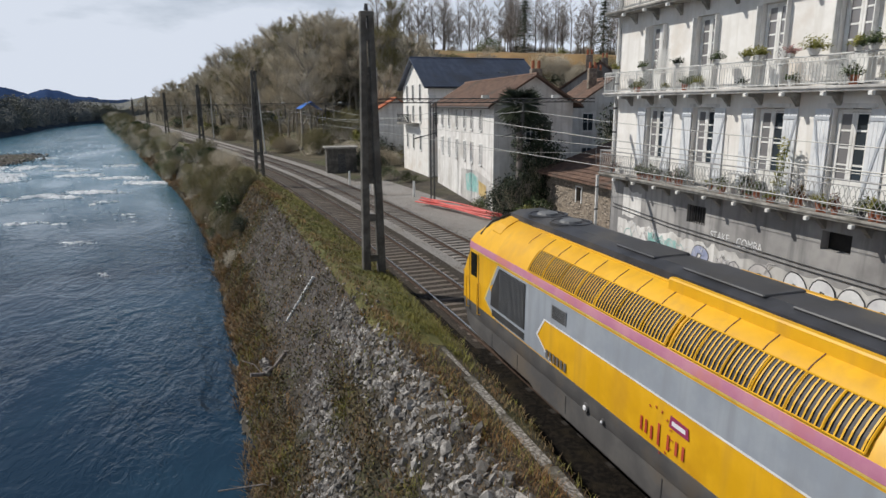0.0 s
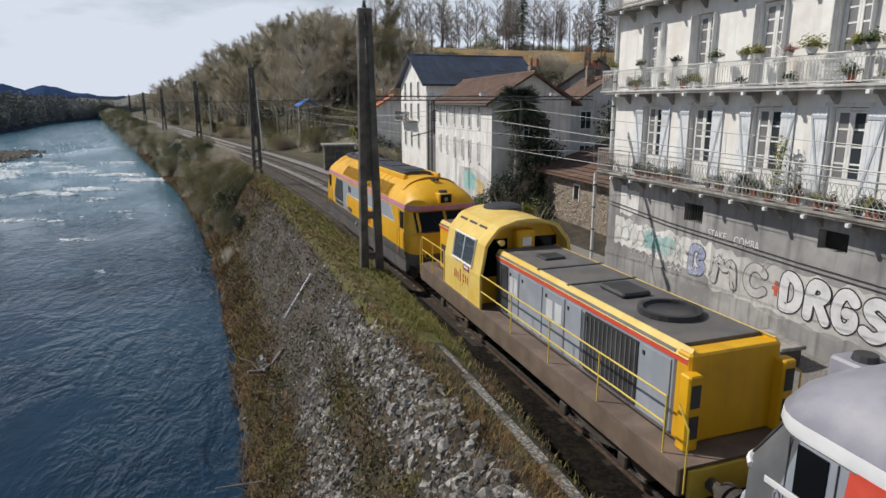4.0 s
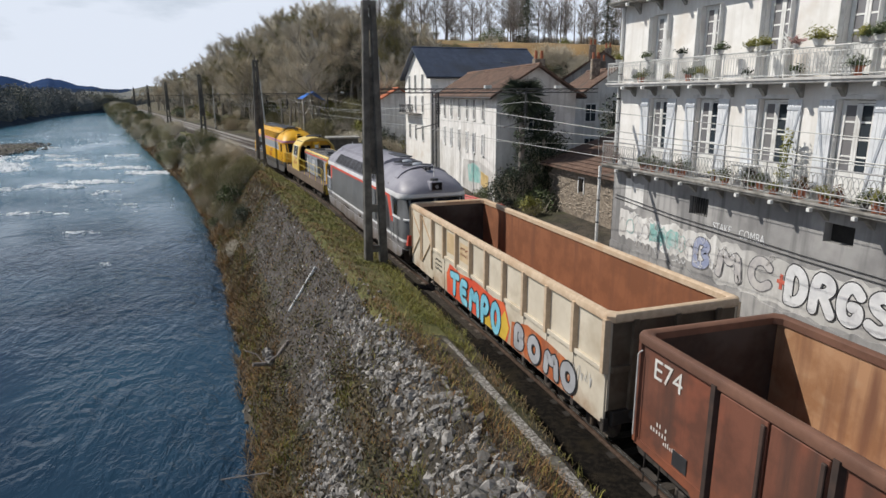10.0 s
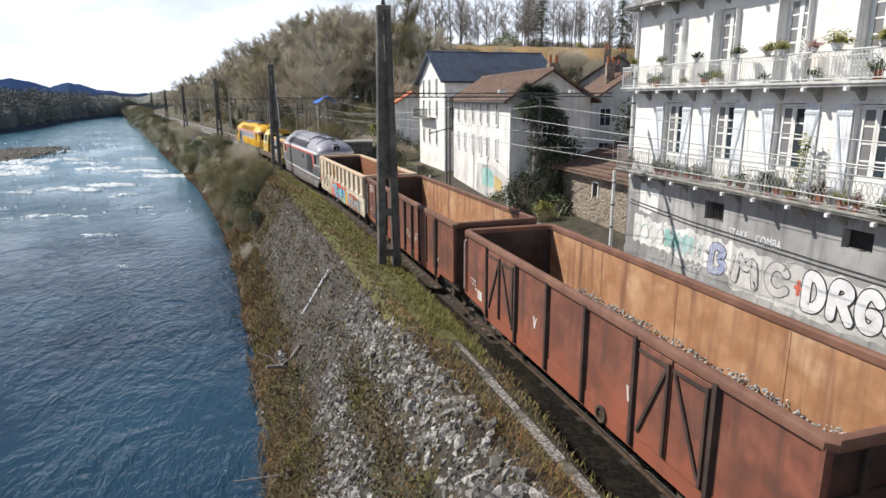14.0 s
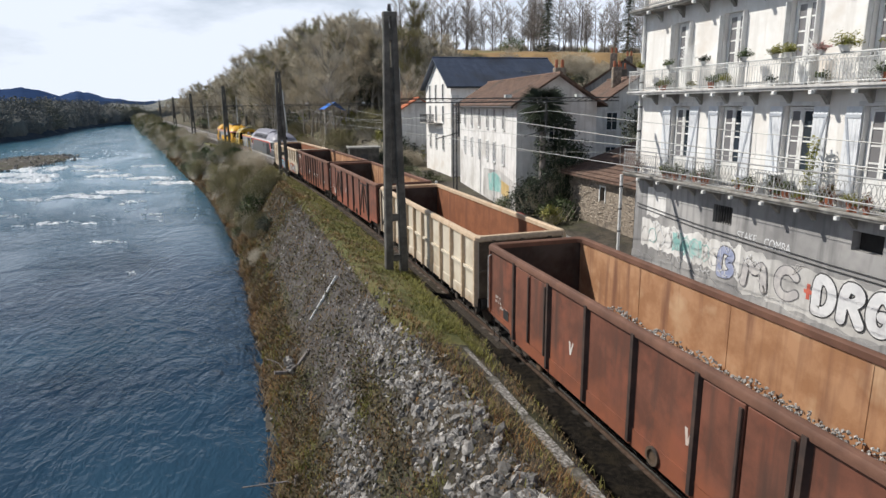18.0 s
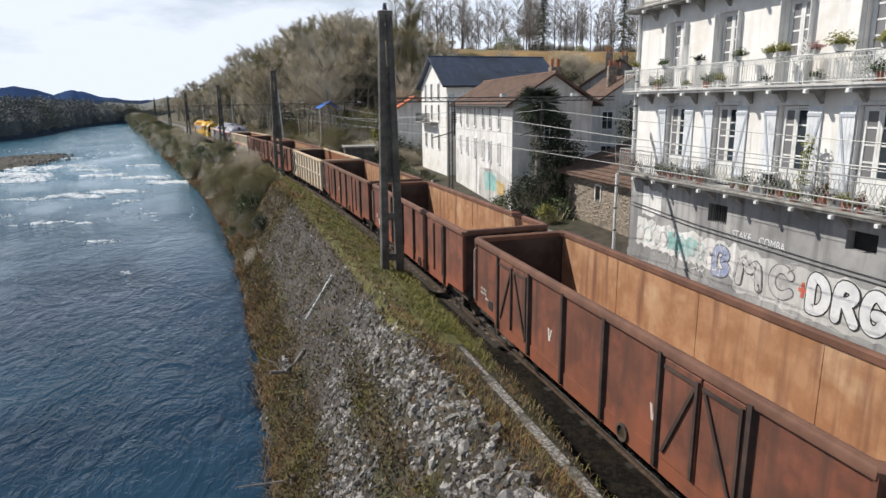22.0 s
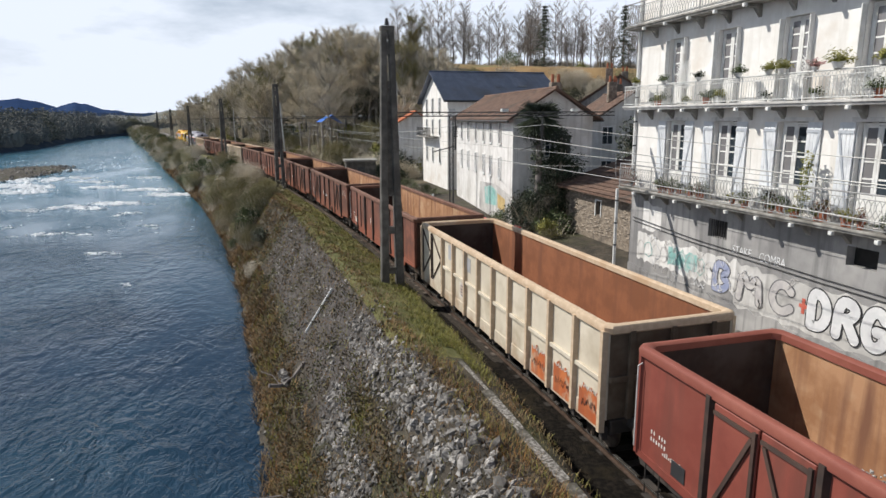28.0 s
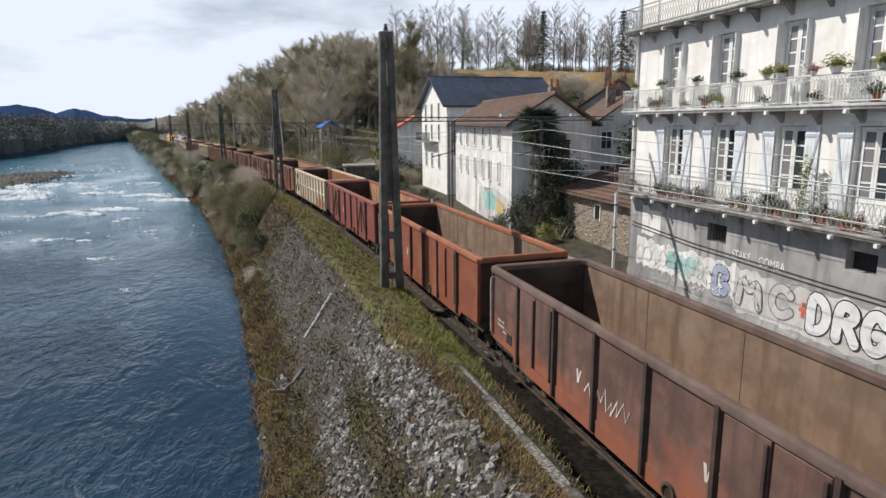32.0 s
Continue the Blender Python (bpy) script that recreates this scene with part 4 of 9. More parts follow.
def potted_plant(x, y, z, size, rng, leaf, label, pot=None, tall=1.0, deep=1.0):
    t = thing("potted_plant", label, "potted plant", pose(x, y, z), group="balcony plants")
    r = 0.11 * size
    g = Geo().loft([[(q * math.cos(2 * math.pi * k / 10), q * math.sin(2 * math.pi * k / 10), zz * deep) for k in range(10)] for q, zz in ((r * 0.7, 0), (r, 0.2 * size), (r * 1.12, 0.2 * size), (r * 1.12, 0.235 * size), (r * 0.85, 0.235 * size))])
    part("pot", g, pot or POT, t)
    f = Geo()
    sprigs = [(rng.uniform(0, 6.28), rng.uniform(0.1, 1.5), size * rng.uniform(0.16, 0.34)) for _ in range(int(16 * size) + 4)]
    for _ in range(int(440 * size)):
        a, e, d = rng.choice(sprigs)
        d *= rng.random() ** 0.6
        c = Vector((d * math.cos(a) * math.cos(e), d * math.sin(a) * math.cos(e), 0.22 * size * deep + d * math.sin(e) * tall * 0.9)) + Vector((rng.gauss(0, 0.035), rng.gauss(0, 0.035), rng.gauss(0, 0.03))) * size
        u = Vector((rng.uniform(-1, 1), rng.uniform(-1, 1), rng.uniform(-1, 1))).normalized() * 0.042 * (0.6 + size * 0.5)
        v = u.orthogonal().normalized() * 0.013 * (0.6 + size * 0.5)
        f.face([c - u, c - v, c + u, c + v])
    part("foliage", f, leaf, t)
    return t


def bent_outline(pts, r, material, parent, name="sprayed_outline", x=WALL_X - 0.004, label=""):
    rings = []
    for i, p in enumerate(pts):
        a, b = pts[max(i - 1, 0)], pts[min(i + 1, len(pts) - 1)]
        d = Vector((b[0] - a[0], b[1] - a[1]))
        n = Vector((-d.y, d.x)).normalized() * r if d.length > 1e-6 else Vector((r, 0))
        rings.append([(x, p[0] + n.x, p[1] + n.y), (x, p[0] - n.x, p[1] - n.y), (x - 0.003, p[0] - n.x, p[1] - n.y), (x - 0.003, p[0] + n.x, p[1] + n.y)])
    return part(name, Geo().loft(rings), material, parent, label)


PEN = {
    "D": [[(0.22, 0.06), (0.2, 0.94), (0.62, 0.92), (0.86, 0.66), (0.84, 0.30), (0.6, 0.07), (0.24, 0.06)]],
    "R": [[(0.16, 0.04), (0.2, 0.93), (0.66, 0.95), (0.86, 0.74), (0.62, 0.52), (0.3, 0.5)], [(0.5, 0.5), (0.88, 0.04)]],
    "G": [[(0.86, 0.78), (0.62, 0.95), (0.3, 0.88), (0.12, 0.5), (0.24, 0.14), (0.56, 0.04), (0.86, 0.18), (0.86, 0.46), (0.58, 0.46)]],
    "S": [[(0.86, 0.82), (0.5, 0.97), (0.16, 0.78), (0.3, 0.56), (0.7, 0.46), (0.88, 0.24), (0.5, 0.03), (0.12, 0.16)]],
    "C": [[(0.86, 0.76), (0.6, 0.95), (0.28, 0.86), (0.12, 0.5), (0.26, 0.14), (0.6, 0.05), (0.88, 0.24)]],
    "M": [[(0.10, 0.05), (0.2, 0.93), (0.5, 0.42), (0.8, 0.93), (0.9, 0.05)]],
    "T": [[(0.06, 0.84), (0.94, 0.92)], [(0.5, 0.86), (0.46, 0.05)]],
    "E": [[(0.86, 0.9), (0.2, 0.92), (0.18, 0.08), (0.88, 0.06)], [(0.2, 0.5), (0.75, 0.5)]],
    "P": [[(0.22, 0.04), (0.2, 0.92), (0.66, 0.94), (0.88, 0.72), (0.64, 0.44), (0.26, 0.42)]],
    "O": [[(0.5, 0.95), (0.2, 0.82), (0.12, 0.42), (0.34, 0.06), (0.68, 0.06), (0.88, 0.45), (0.78, 0.84), (0.5, 0.95)]],
    "B": [[(0.2, 0.05), (0.2, 0.95), (0.62, 0.94), (0.78, 0.74), (0.5, 0.54), (0.82, 0.36), (0.62, 0.06), (0.2, 0.05)]],
}


def bubble(parent, ch, ya, yb, z0, z1, r, x, fill, line, label, side=-1):
    """One fat sprayed letter of round pen strokes from ya to yb, over a dark outline; side is the way that its face looks along x."""
    def rounded_off(pts):
        for _ in range(2):
            out = [pts[0]]
            for p, q in zip(pts, pts[1:]):
                out += [(p[0] * 0.75 + q[0] * 0.25, p[1] * 0.75 + q[1] * 0.25), (p[0] * 0.25 + q[0] * 0.75, p[1] * 0.25 + q[1] * 0.75)]
            pts = out + [pts[-1]]
        return pts

    def strokes(rad, deep):
        g, lift = Geo(), 0.0
        for path in PEN[ch]:
            deep += side * 0.0012
            pts = [(ya + (yb - ya) * (0.12 + 0.76 * u), z0 + r + (z1 - z0 - 2 * r) * v) for u, v in rounded_off(path)]
            for i, p in enumerate(pts):
                a, b = pts[max(i - 1, 0)], pts[min(i + 1, len(pts) - 1)]
                n = Vector((a[1] - b[1], b[0] - a[0]))
                n = n.normalized() * rad if n.length > 1e-6 else Vector((rad, 0))
                if i in (0, len(pts) - 1):
                    lift += side * 0.0005
                    g.face([(deep + lift, p[0] + rad * math.cos(math.pi * j / 6), p[1] + rad * math.sin(math.pi * j / 6)) for j in range(12)])
                if i < len(pts) - 1:
                    q, e = pts[i + 1], pts[min(i + 2, len(pts) - 1)]
                    m = Vector((p[1] - e[1], e[0] - p[0]))
                    m = m.normalized() * rad if m.length > 1e-6 else n
                    g.face([(deep, p[0] + n.x, p[1] + n.y), (deep, p[0] - n.x, p[1] - n.y), (deep, q[0] - m.x, q[1] - m.y), (deep, q[0] + m.x, q[1] + m.y)])
        return g
    out = part("sprayed_letter", strokes(r + 0.042, x), line, parent, "dark sprayed outline")
    part("letter_fill", strokes(r, x + side * 0.007), fill, out, label)


def build_big_house():
    rng = random.Random(77)
    h = thing("balconied_house", "tall white stucco house with iron balconies over a grey graffitied basement", "house")
    y0, y1 = 2.0, 24.25
    vents = [(18.18, 19.16, 2.78, 3.43), (12.49, 13.44, 2.98, 3.53)]
    part("basement_wall", wall_with_holes(y0, y1, -0.4, 4.05, vents, WALL_X, WALL_X + 0.5), GREY_WALL, h, "grey rendered basement wall")
    holes = []
    for y in WINDOW_Y:
        holes.append((y - 0.55, y + 0.55, 4.12, 6.87))
        holes.append((y + 0.18 - 0.52, y + 0.18 + 0.52, 7.45, 9.95))
    part("facade", wall_with_holes(y0, y1, 4.05, 13.4, holes, WALL_X, WALL_X + 0.45), STUCCO, h, "weathered white stucco facade")
    part("side_wall", Geo().box((WALL_X, y1 - 0.001, -0.4), (WALL_X + 10, y1 + 0.0, 13.4)).box((WALL_X + 0.45, y1 - 0.4, -0.4), (WALL_X + 10, y1 - 0.002, 13.4)), STUCCO, h)
    part("back_wall", Geo().box((WALL_X + 9.6, y0, -0.4), (WALL_X + 10, y1 - 0.41, 13.4)).box((WALL_X + 0.46, y0, -0.4), (WALL_X + 9.59, y0 + 0.4, 13.4)), STUCCO, h)
    part("roof", Geo().prism([(WALL_X - 0.6, 13.41), (WALL_X + 10.5, 13.41), (WALL_X + 5, 15.6)], 1, y0 - 0.3, y1 + 0.4), TILE_ROOF, h, "brown tiled roof")
    for a, b, c, d in vents:
        # black sheet set into the hole for the cellar's shade
        v = part("vent_opening", Geo().box((WALL_X + 0.3, a, c), (WALL_X + 0.32, b, d)), DARK, h, "black sheet for the shade in the cellar opening")
        if b > 16:
            me = Geo().box((WALL_X + 0.05, -0.012, c), (WALL_X + 0.075, 0.012, d)).mesh("bar", IRON)
            for k in range(7):
                part("bar", me, None, v, m=pose(0, a + 0.1 + 0.13 * k, 0))
    for y in WINDOW_Y:
        french_window(h, y, 4.14, 6.85, 1.06, rng)
        open_shutters(h, y, 4.25, 6.86, 1.12)
        french_window(h, y + 0.18, 7.47, 9.93, 1.0, rng)
        folded_shutters(h, y + 0.18, 7.47, 9.9, 1.05)
        part("window_surround", Geo().box((WALL_X - 0.03, y - 0.75, 6.88), (WALL_X - 0.001, y + 0.75, 7.0), 0.008), STUCCO_OLD, h)
    balcony(h, 4.07, 6.0, 24.27, 1.0, RAILING_DARK, 14.75, 1, "wave", CONCRETE)
    balcony(h, 7.41, 6.0, 24.30, 0.84, RAILING, 14.8, 2, "bar", WHITEWASH)
    balcony(h, 10.60, 6.0, 24.40, 0.92, RAILING_DARK, 14.8, 3, "wave", CONCRETE)
    for x, y in ((WALL_X - 0.07, 24.16), (14.9, 24.62)):
        z0, z1 = (4.2, 13.3) if x > 15 else (-0.2, 3.95)
        dp = part("downpipe", Geo().tube((x, y, z0), (x, y, z1), 0.07, n=10), WHITE_PAINT, h, "white downpipe")
        for k in range(4):
            part("pipe_clip", Geo().tube((x, y, z0 + 0.6 + k * 1.0), (x, y, z0 + 0.66 + k * 1.0), 0.085, n=10), IRON, dp)
    # patches of bare render, whitewash and sprayed outlines on the basement
    def ragged(ya, yb, za, zb, seed, n=40):
        r2 = random.Random(seed)
        top = [(ya + (yb - ya) * k / n, zb + r2.uniform(-0.12, 0.1)) for k in range(n + 1)]
        bot = [(ya + (yb - ya) * k / n, za + r2.uniform(-0.1, 0.1)) for k in range(n, -1, -1)]
        return top + bot
    part("whitewash_band", Geo().prism(ragged(8.0, 17.6, 0.62, 2.12, 1), 0, WALL_X - 0.004, WALL_X + 0.001), WHITEWASH, h, "flaking whitewashed band")
    part("whitewash_band", Geo().prism(ragged(17.6, 23.6, 1.0, 2.15, 2), 0, WALL_X - 0.004, WALL_X + 0.001), STUCCO_OLD, h, "patchy pale render")
    part("teal_patch", Geo().prism(ragged(19.6, 21.4, 1.25, 1.95, 3, 14), 0, WALL_X - 0.008, WALL_X - 0.004), TEAL, h, "teal sprayed patch")
    part("pale_patch", Geo().prism(ragged(22.0, 23.3, 2.4, 3.5, 4, 8), 0, WALL_X - 0.004, WALL_X), STUCCO_OLD, h, "pale patch of render")
    part("plinth", Geo().prism(ragged(8.0, 24.2, -0.4, 0.62, 5), 0, WALL_X - 0.06, WALL_X), GREY_WALL, h, "rough grey plinth")
    for k, (ch, a, b) in enumerate((("D", 14.68, 13.56), ("R", 13.72, 12.62), ("G", 12.80, 11.80), ("S", 11.90, 10.85))):
        bubble(h, ch, a, b, 0.72 + 0.04 * (k % 2), 2.16, 0.155, WALL_X - 0.010 - 0.016 * (k % 2), GRAF_W, GRAF_B, "white sprayed letter")
    written("COMBA", 0.42, GRAF_W, h, Matrix.Translation((WALL_X - 0.006, 16.05, 2.52)) @ WALL_TEXT @ Matrix.Diagonal((0.75, 1, 1, 1)), "thin white sprayed tag")
    written("STAKE", 0.42, GRAF_W, h, Matrix.Translation((WALL_X - 0.006, 17.4, 2.55)) @ WALL_TEXT @ Matrix.Diagonal((0.75, 0.9, 1, 1)), "faint white sprayed tag")
    # older overlapping sprayed shapes that cannot be read
    r3 = random.Random(9)
    for k, (ch, a, b, fill) in enumerate((("B", 19.0, 17.5, GRAF_L), ("M", 17.65, 16.1, GRAF_G), ("C", 16.2, 14.85, GRAF_G))):
        bubble(h, ch, a, b, 0.82, 2.08, 0.13, WALL_X - 0.010 - 0.016 * (k % 2), fill, GRAF_B2, "faded pale sprayed letter")
    # weathered scribbles over and round the old letters
    for k in range(26):
        y, z = 15.2 + 7.0 * r3.random(), r3.uniform(0.95, 2.05)
        pts = []
        for j in range(9):
            pts.append((y, z))
            y += r3.uniform(-0.16, 0.26) * (1 if k % 2 else -1)
            z = min(2.15, max(0.8, z + r3.uniform(-0.28, 0.28)))
        bent_outline(pts, r3.uniform(0.008, 0.016), (GRAF_G, GRAF_W, GRAF_G, GRAF_W)[k % 4], h, x=WALL_X - 0.021 - 0.0007 * k, label="weathered sprayed scribble")
    for k in range(9):
        y = 18.9 + 0.55 * k
        pts = [(y + 0.3 * math.cos(a) * r3.uniform(0.7, 1.1), 1.55 + 0.34 * math.sin(a) * r3.uniform(0.7, 1.1)) for a in [0.5 * j for j in range(12)]]
        bent_outline(pts, 0.014, (GRAF_W, TEAL, GRAF_G)[k % 3], h, x=WALL_X - 0.014 - 0.0007 * k, label="pale sprayed loop")
    bent_outline([(14.82, 1.42), (14.5, 1.42)], 0.06, GRAF_R, h, x=WALL_X - 0.013)
    bent_outline([(14.66, 1.18), (14.66, 1.66)], 0.06, GRAF_R, h, x=WALL_X - 0.014)
    for z in (2.28, 2.42):
        part("wall_cable", Geo().path([(WALL_X - 0.03, 24, z + 0.35), (WALL_X - 0.03, 20, z + 0.12), (WALL_X - 0.03, 14, z), (WALL_X - 0.03, 6, z - 0.05)], 0.018), IRON, h, "cable along the wall")
    # plants on the balconies
    for y, size, leaf, deep in ((22.97, 0.95, LEAF_YELLOW, 0), (21.04, 0.95, LEAF, 0), (19.09, 0.95, LEAF_DARK, 0), (17.17, 1.05, LEAF, 0), (15.92, 1.15, LEAF_YELLOW, 0), (15.42, 1.1, LEAF_YELLOW, 0),
                                (14.25, 0.9, PINK_PLANT, 0), (13.55, 1.45, LEAF_YELLOW, 0), (12.25, 1.2, LEAF_YELLOW, 0), (11.85, 1.3, LEAF, 0), (11.35, 1.1, LEAF_YELLOW, 0)):
        potted_plant(14.84, y * 1.027, 8.276, size, rng, leaf, "bushy potted shrub standing on the white balcony rail", WHITE_PAINT, 0.85, 0.5)
    for k in range(46):
        y = rng.uniform(8.5, 23.3)
        s = rng.uniform(0.55, 1.15)
        potted_plant(rng.uniform(14.92, 15.2), y * 1.02, 4.112, s, rng, rng.choice([LEAF, LEAF, LEAF_DARK, LEAF_YELLOW, GRAF_PLANT]), "potted plant on the balcony floor", POT if rng.random() < 0.75 else IRON, rng.uniform(1.0, 1.8))
    for k in range(14):
        potted_plant(rng.uniform(14.95, 15.2), rng.uniform(8.5, 23.6), 7.452, rng.uniform(0.7, 1.2), rng, rng.choice([LEAF, LEAF_YELLOW, LEAF_DARK]), "potted plant behind the white railing", rng.choice([POT, WHITE_PAINT]))
    tall = thing("climbing_plant", "tall yellow-green plant in front of the shutters", "plant", pose(14.98, 14.7, 4.112))
    g, f = Geo(), Geo()
    for k in range(5):
        g.tube((0, 0.05 * k, 0), (0.02 * k, 0.10 * k - 0.15, 1.75 - 0.1 * k), 0.012)
    for _ in range(260):
        z = rng.uniform(0.5, 1.95)
        c = Vector((rng.gauss(0, 0.06), rng.gauss(0, 0.13), z))
        u = Vector((rng.uniform(-1, 1), rng.uniform(-1, 1), rng.uniform(-1, 1))).normalized() * 0.06
        v = u.orthogonal().normalized() * 0.025
        f.face([c - u, c - v, c + u, c + v])
    part("stems", g, LEAF, tall)
    part("foliage", f, LEAF_YELLOW, tall)
    for y, z, w, hh in ((20.05, 8.05, 0.8, 0.95), (14.75, 8.05, 0.38, 0.9), (13.2, 7.5, 1.5, 0.62)):
        tr = thing("trellis", "white diamond trellis panel behind the balcony rail", "trellis", pose(14.93, y * 1.026, z))
        for sgn in (-1, 1):
            n = int((w + hh) / 0.11)
            for k in range(n):
                d = -w / 2 - hh / 2 + 0.11 * k + 0.05
                pts = []
                for q in (0.0, hh):
                    pts.append((d + q) * sgn)
                a, b = sorted(((d, 0.0), (d + hh, hh)))
                lo, hi = max(a[0], -w / 2), min(b[0], w / 2)
                if hi - lo > 0.04:
                    part("lath", Geo().tube((0.004 * sgn, sgn * lo, lo - d), (0.004 * sgn, sgn * hi, hi - d), 0.011, n=4), LATTICE, tr)
    table = thing("balcony_table", "small white table with a cloth on the balcony", "table", pose(15.12, 16.3, 4.112))
    part("tabletop", Geo().box((-0.25, -0.4, 0.68), (0.25, 0.4, 0.72), 0.01), WHITE_PAINT, table)
    for sx in (-1, 1):
        for sy in (-1, 1):
            part("leg", Geo().tube((sx * 0.2, sy * 0.35, 0), (sx * 0.2, sy * 0.35, 0.68), 0.018), WHITE_PAINT, table)
    return h


GRAF_B = surf("black_spray_line", (0.025, 0.025, 0.028), (0.05, 0.05, 0.055), 3, 0.7, 0.1)
GRAF_B2 = surf("faded_black_line", (0.10, 0.10, 0.11), (0.24, 0.235, 0.24), 4, 0.7, 0.1)
GRAF_W = surf("white_spray", (0.66, 0.67, 0.68), (0.78, 0.78, 0.79), 3, 0.7, 0.1, c3=(0.55, 0.55, 0.57), scale3=1.5)
GRAF_L = surf("lilac_blue_spray", (0.28, 0.32, 0.48), (0.40, 0.43, 0.56), 3, 0.7, 0.1)
GRAF_G = surf("pale_spray", (0.46, 0.44, 0.44), (0.58, 0.56, 0.54), 3, 0.7, 0.1)
GRAF_R = surf("brick_spray", (0.50, 0.10, 0.07), (0.58, 0.15, 0.1), 3, 0.7, 0.1)
PINK_PLANT = island_variation(surf("pink_blossom", (0.42, 0.20, 0.20), (0.22, 0.17, 0.12), 9, 0.8, 0.0), 0.4)
GRAF_PLANT = island_variation(surf("red_green_plant", (0.16, 0.05, 0.03), (0.10, 0.11, 0.04), 4, 0.8, 0.0), 0.4)


# ---- the other houses ----
def small_window(house, m, w, h, lab="narrow window with pale surround", pane=None):
    """m: x along the wall, y out of it, z up, at the foot of the window's middle."""
    fr = Geo().box((-w / 2 - 0.08, 0, -0.08), (-w / 2, 0.05, h + 0.08)).box((w / 2, 0, -0.08), (w / 2 + 0.08, 0.05, h + 0.08)).box((-w / 2, 0, h), (w / 2, 0.05, h + 0.08)).box((-w / 2 - 0.04, 0, -0.12), (w / 2 + 0.04, 0.09, 0))
    win = part("window", fr, WHITE_PAINT, house, lab, m=m)
    part("pane", Geo().box((-w / 2, 0.004, 0), (w / 2, 0.016, h)), pane or GLASS, win)
    part("glazing_bar", Geo().box((-0.025, 0.017, 0), (0.025, 0.03, h)).box((-w / 2, 0.017, h * 0.5), (-0.026, 0.03, h * 0.5 + 0.04)).box((0.026, 0.017, h * 0.5), (w / 2, 0.03, h * 0.5 + 0.04)), WHITE_PAINT, win)


def tiled_slope(house, a, b, c, d, material, rows, cols, proud=0.03, name="roof_tile"):
    """Courses of tiles on the slope a b (eave) to d c (ridge), each course one rippled strip."""
    a, b, c, d = (Vector(p) for p in (a, b, c, d))
    nrm = (b - a).cross(d - a).normalized()
    if nrm.z < 0:
        nrm = -nrm
    for i in range(rows):
        f0, f1 = i / rows, (i + 1.12) / rows
        g = Geo()
        lo, hi = [], []
        for k in range(cols * 2 + 1):
            u = k / (cols * 2)
            up = proud * (0.4 + 0.6 * (k % 2))
            p0 = a.lerp(b, u).lerp(d.lerp(c, u), f0) + nrm * (up + 0.025)
            p1 = a.lerp(b, u).lerp(d.lerp(c, u), min(1.0, f1)) + nrm * up * 0.4
            lo.append(tuple(p0))
            hi.append(tuple(p1))
        g.loft([lo, hi], caps=False, closed=False)
        part(name, g, material, house)


def gable_house(name, label, m, w, l, eave, ridge, wall, roof, over=0.45, rows=12, cols=24, end_wall=None):
    """Local x across (0..w), y along the ridge (0..l)."""
    t = thing(name, label, "house", m)
    part("side_wall", Geo().box((0, 0, -0.6), (0.35, l, eave)), wall, t)
    part("side_wall", Geo().box((w - 0.35, 0, -0.6), (w, l, eave)), wall, t)
    for y0, y1 in ((0, 0.35), (l - 0.35, l)):
        part("gable_wall", Geo().prism([(0.351, -0.6), (w - 0.351, -0.6), (w - 0.351, eave), (w / 2, ridge - 0.12), (0.351, eave)], 1, y0, y1), (end_wall or wall) if y0 == 0 else wall, t)
    sl = (ridge - eave) / (w / 2)
    rf = part("roof", Geo().loft([[(-over, y, eave - over * sl), (w / 2, y, ridge), (w + over, y, eave - over * sl), (w + over, y, eave - over * sl - 0.12), (w / 2, y, ridge - 0.12), (-over, y, eave - over * sl - 0.12)] for y in (-over, l + over)]), roof, t, "pitched roof")
    for sgn in (0, 1):
        xe = -over if sgn == 0 else w + over
        tiled_slope(rf, (xe, -over, eave - over * sl), (xe, l + over, eave - over * sl), (w / 2, l + over, ridge), (w / 2, -over, ridge), roof, rows, cols)
    part("ridge_cap", Geo().tube((w / 2, -over, ridge + 0.02), (w / 2, l + over, ridge + 0.02), 0.1, n=8), roof, rf)
    for x, dx in ((-over, 0), (w + over, 0)):
        part("gutter", Geo().tube((x, -over, eave - over * sl - 0.1), (x, l + over, eave - over * sl - 0.1), 0.07, n=8), IRON, t)
    return t


def chimney(house, x, y, z, h=1.1):
    c = part("chimney", Geo().box((x - 0.35, y - 0.25, z - 0.8), (x + 0.35, y + 0.25, z + h - 0.35), 0.03), RUBBLE, house, "stone chimney")
    for dx in (-0.2, 0.2):
        part("chimney_pot", Geo().tube((x + dx, y, z + h - 0.36), (x + dx, y, z + h + 0.15), 0.11, 0.09, 10), POT, c)


def face(x, y, z, deg):
    """Window pose with its outward side turned deg from +y about z."""
    return pose(x, y, z, 0, 0, deg)


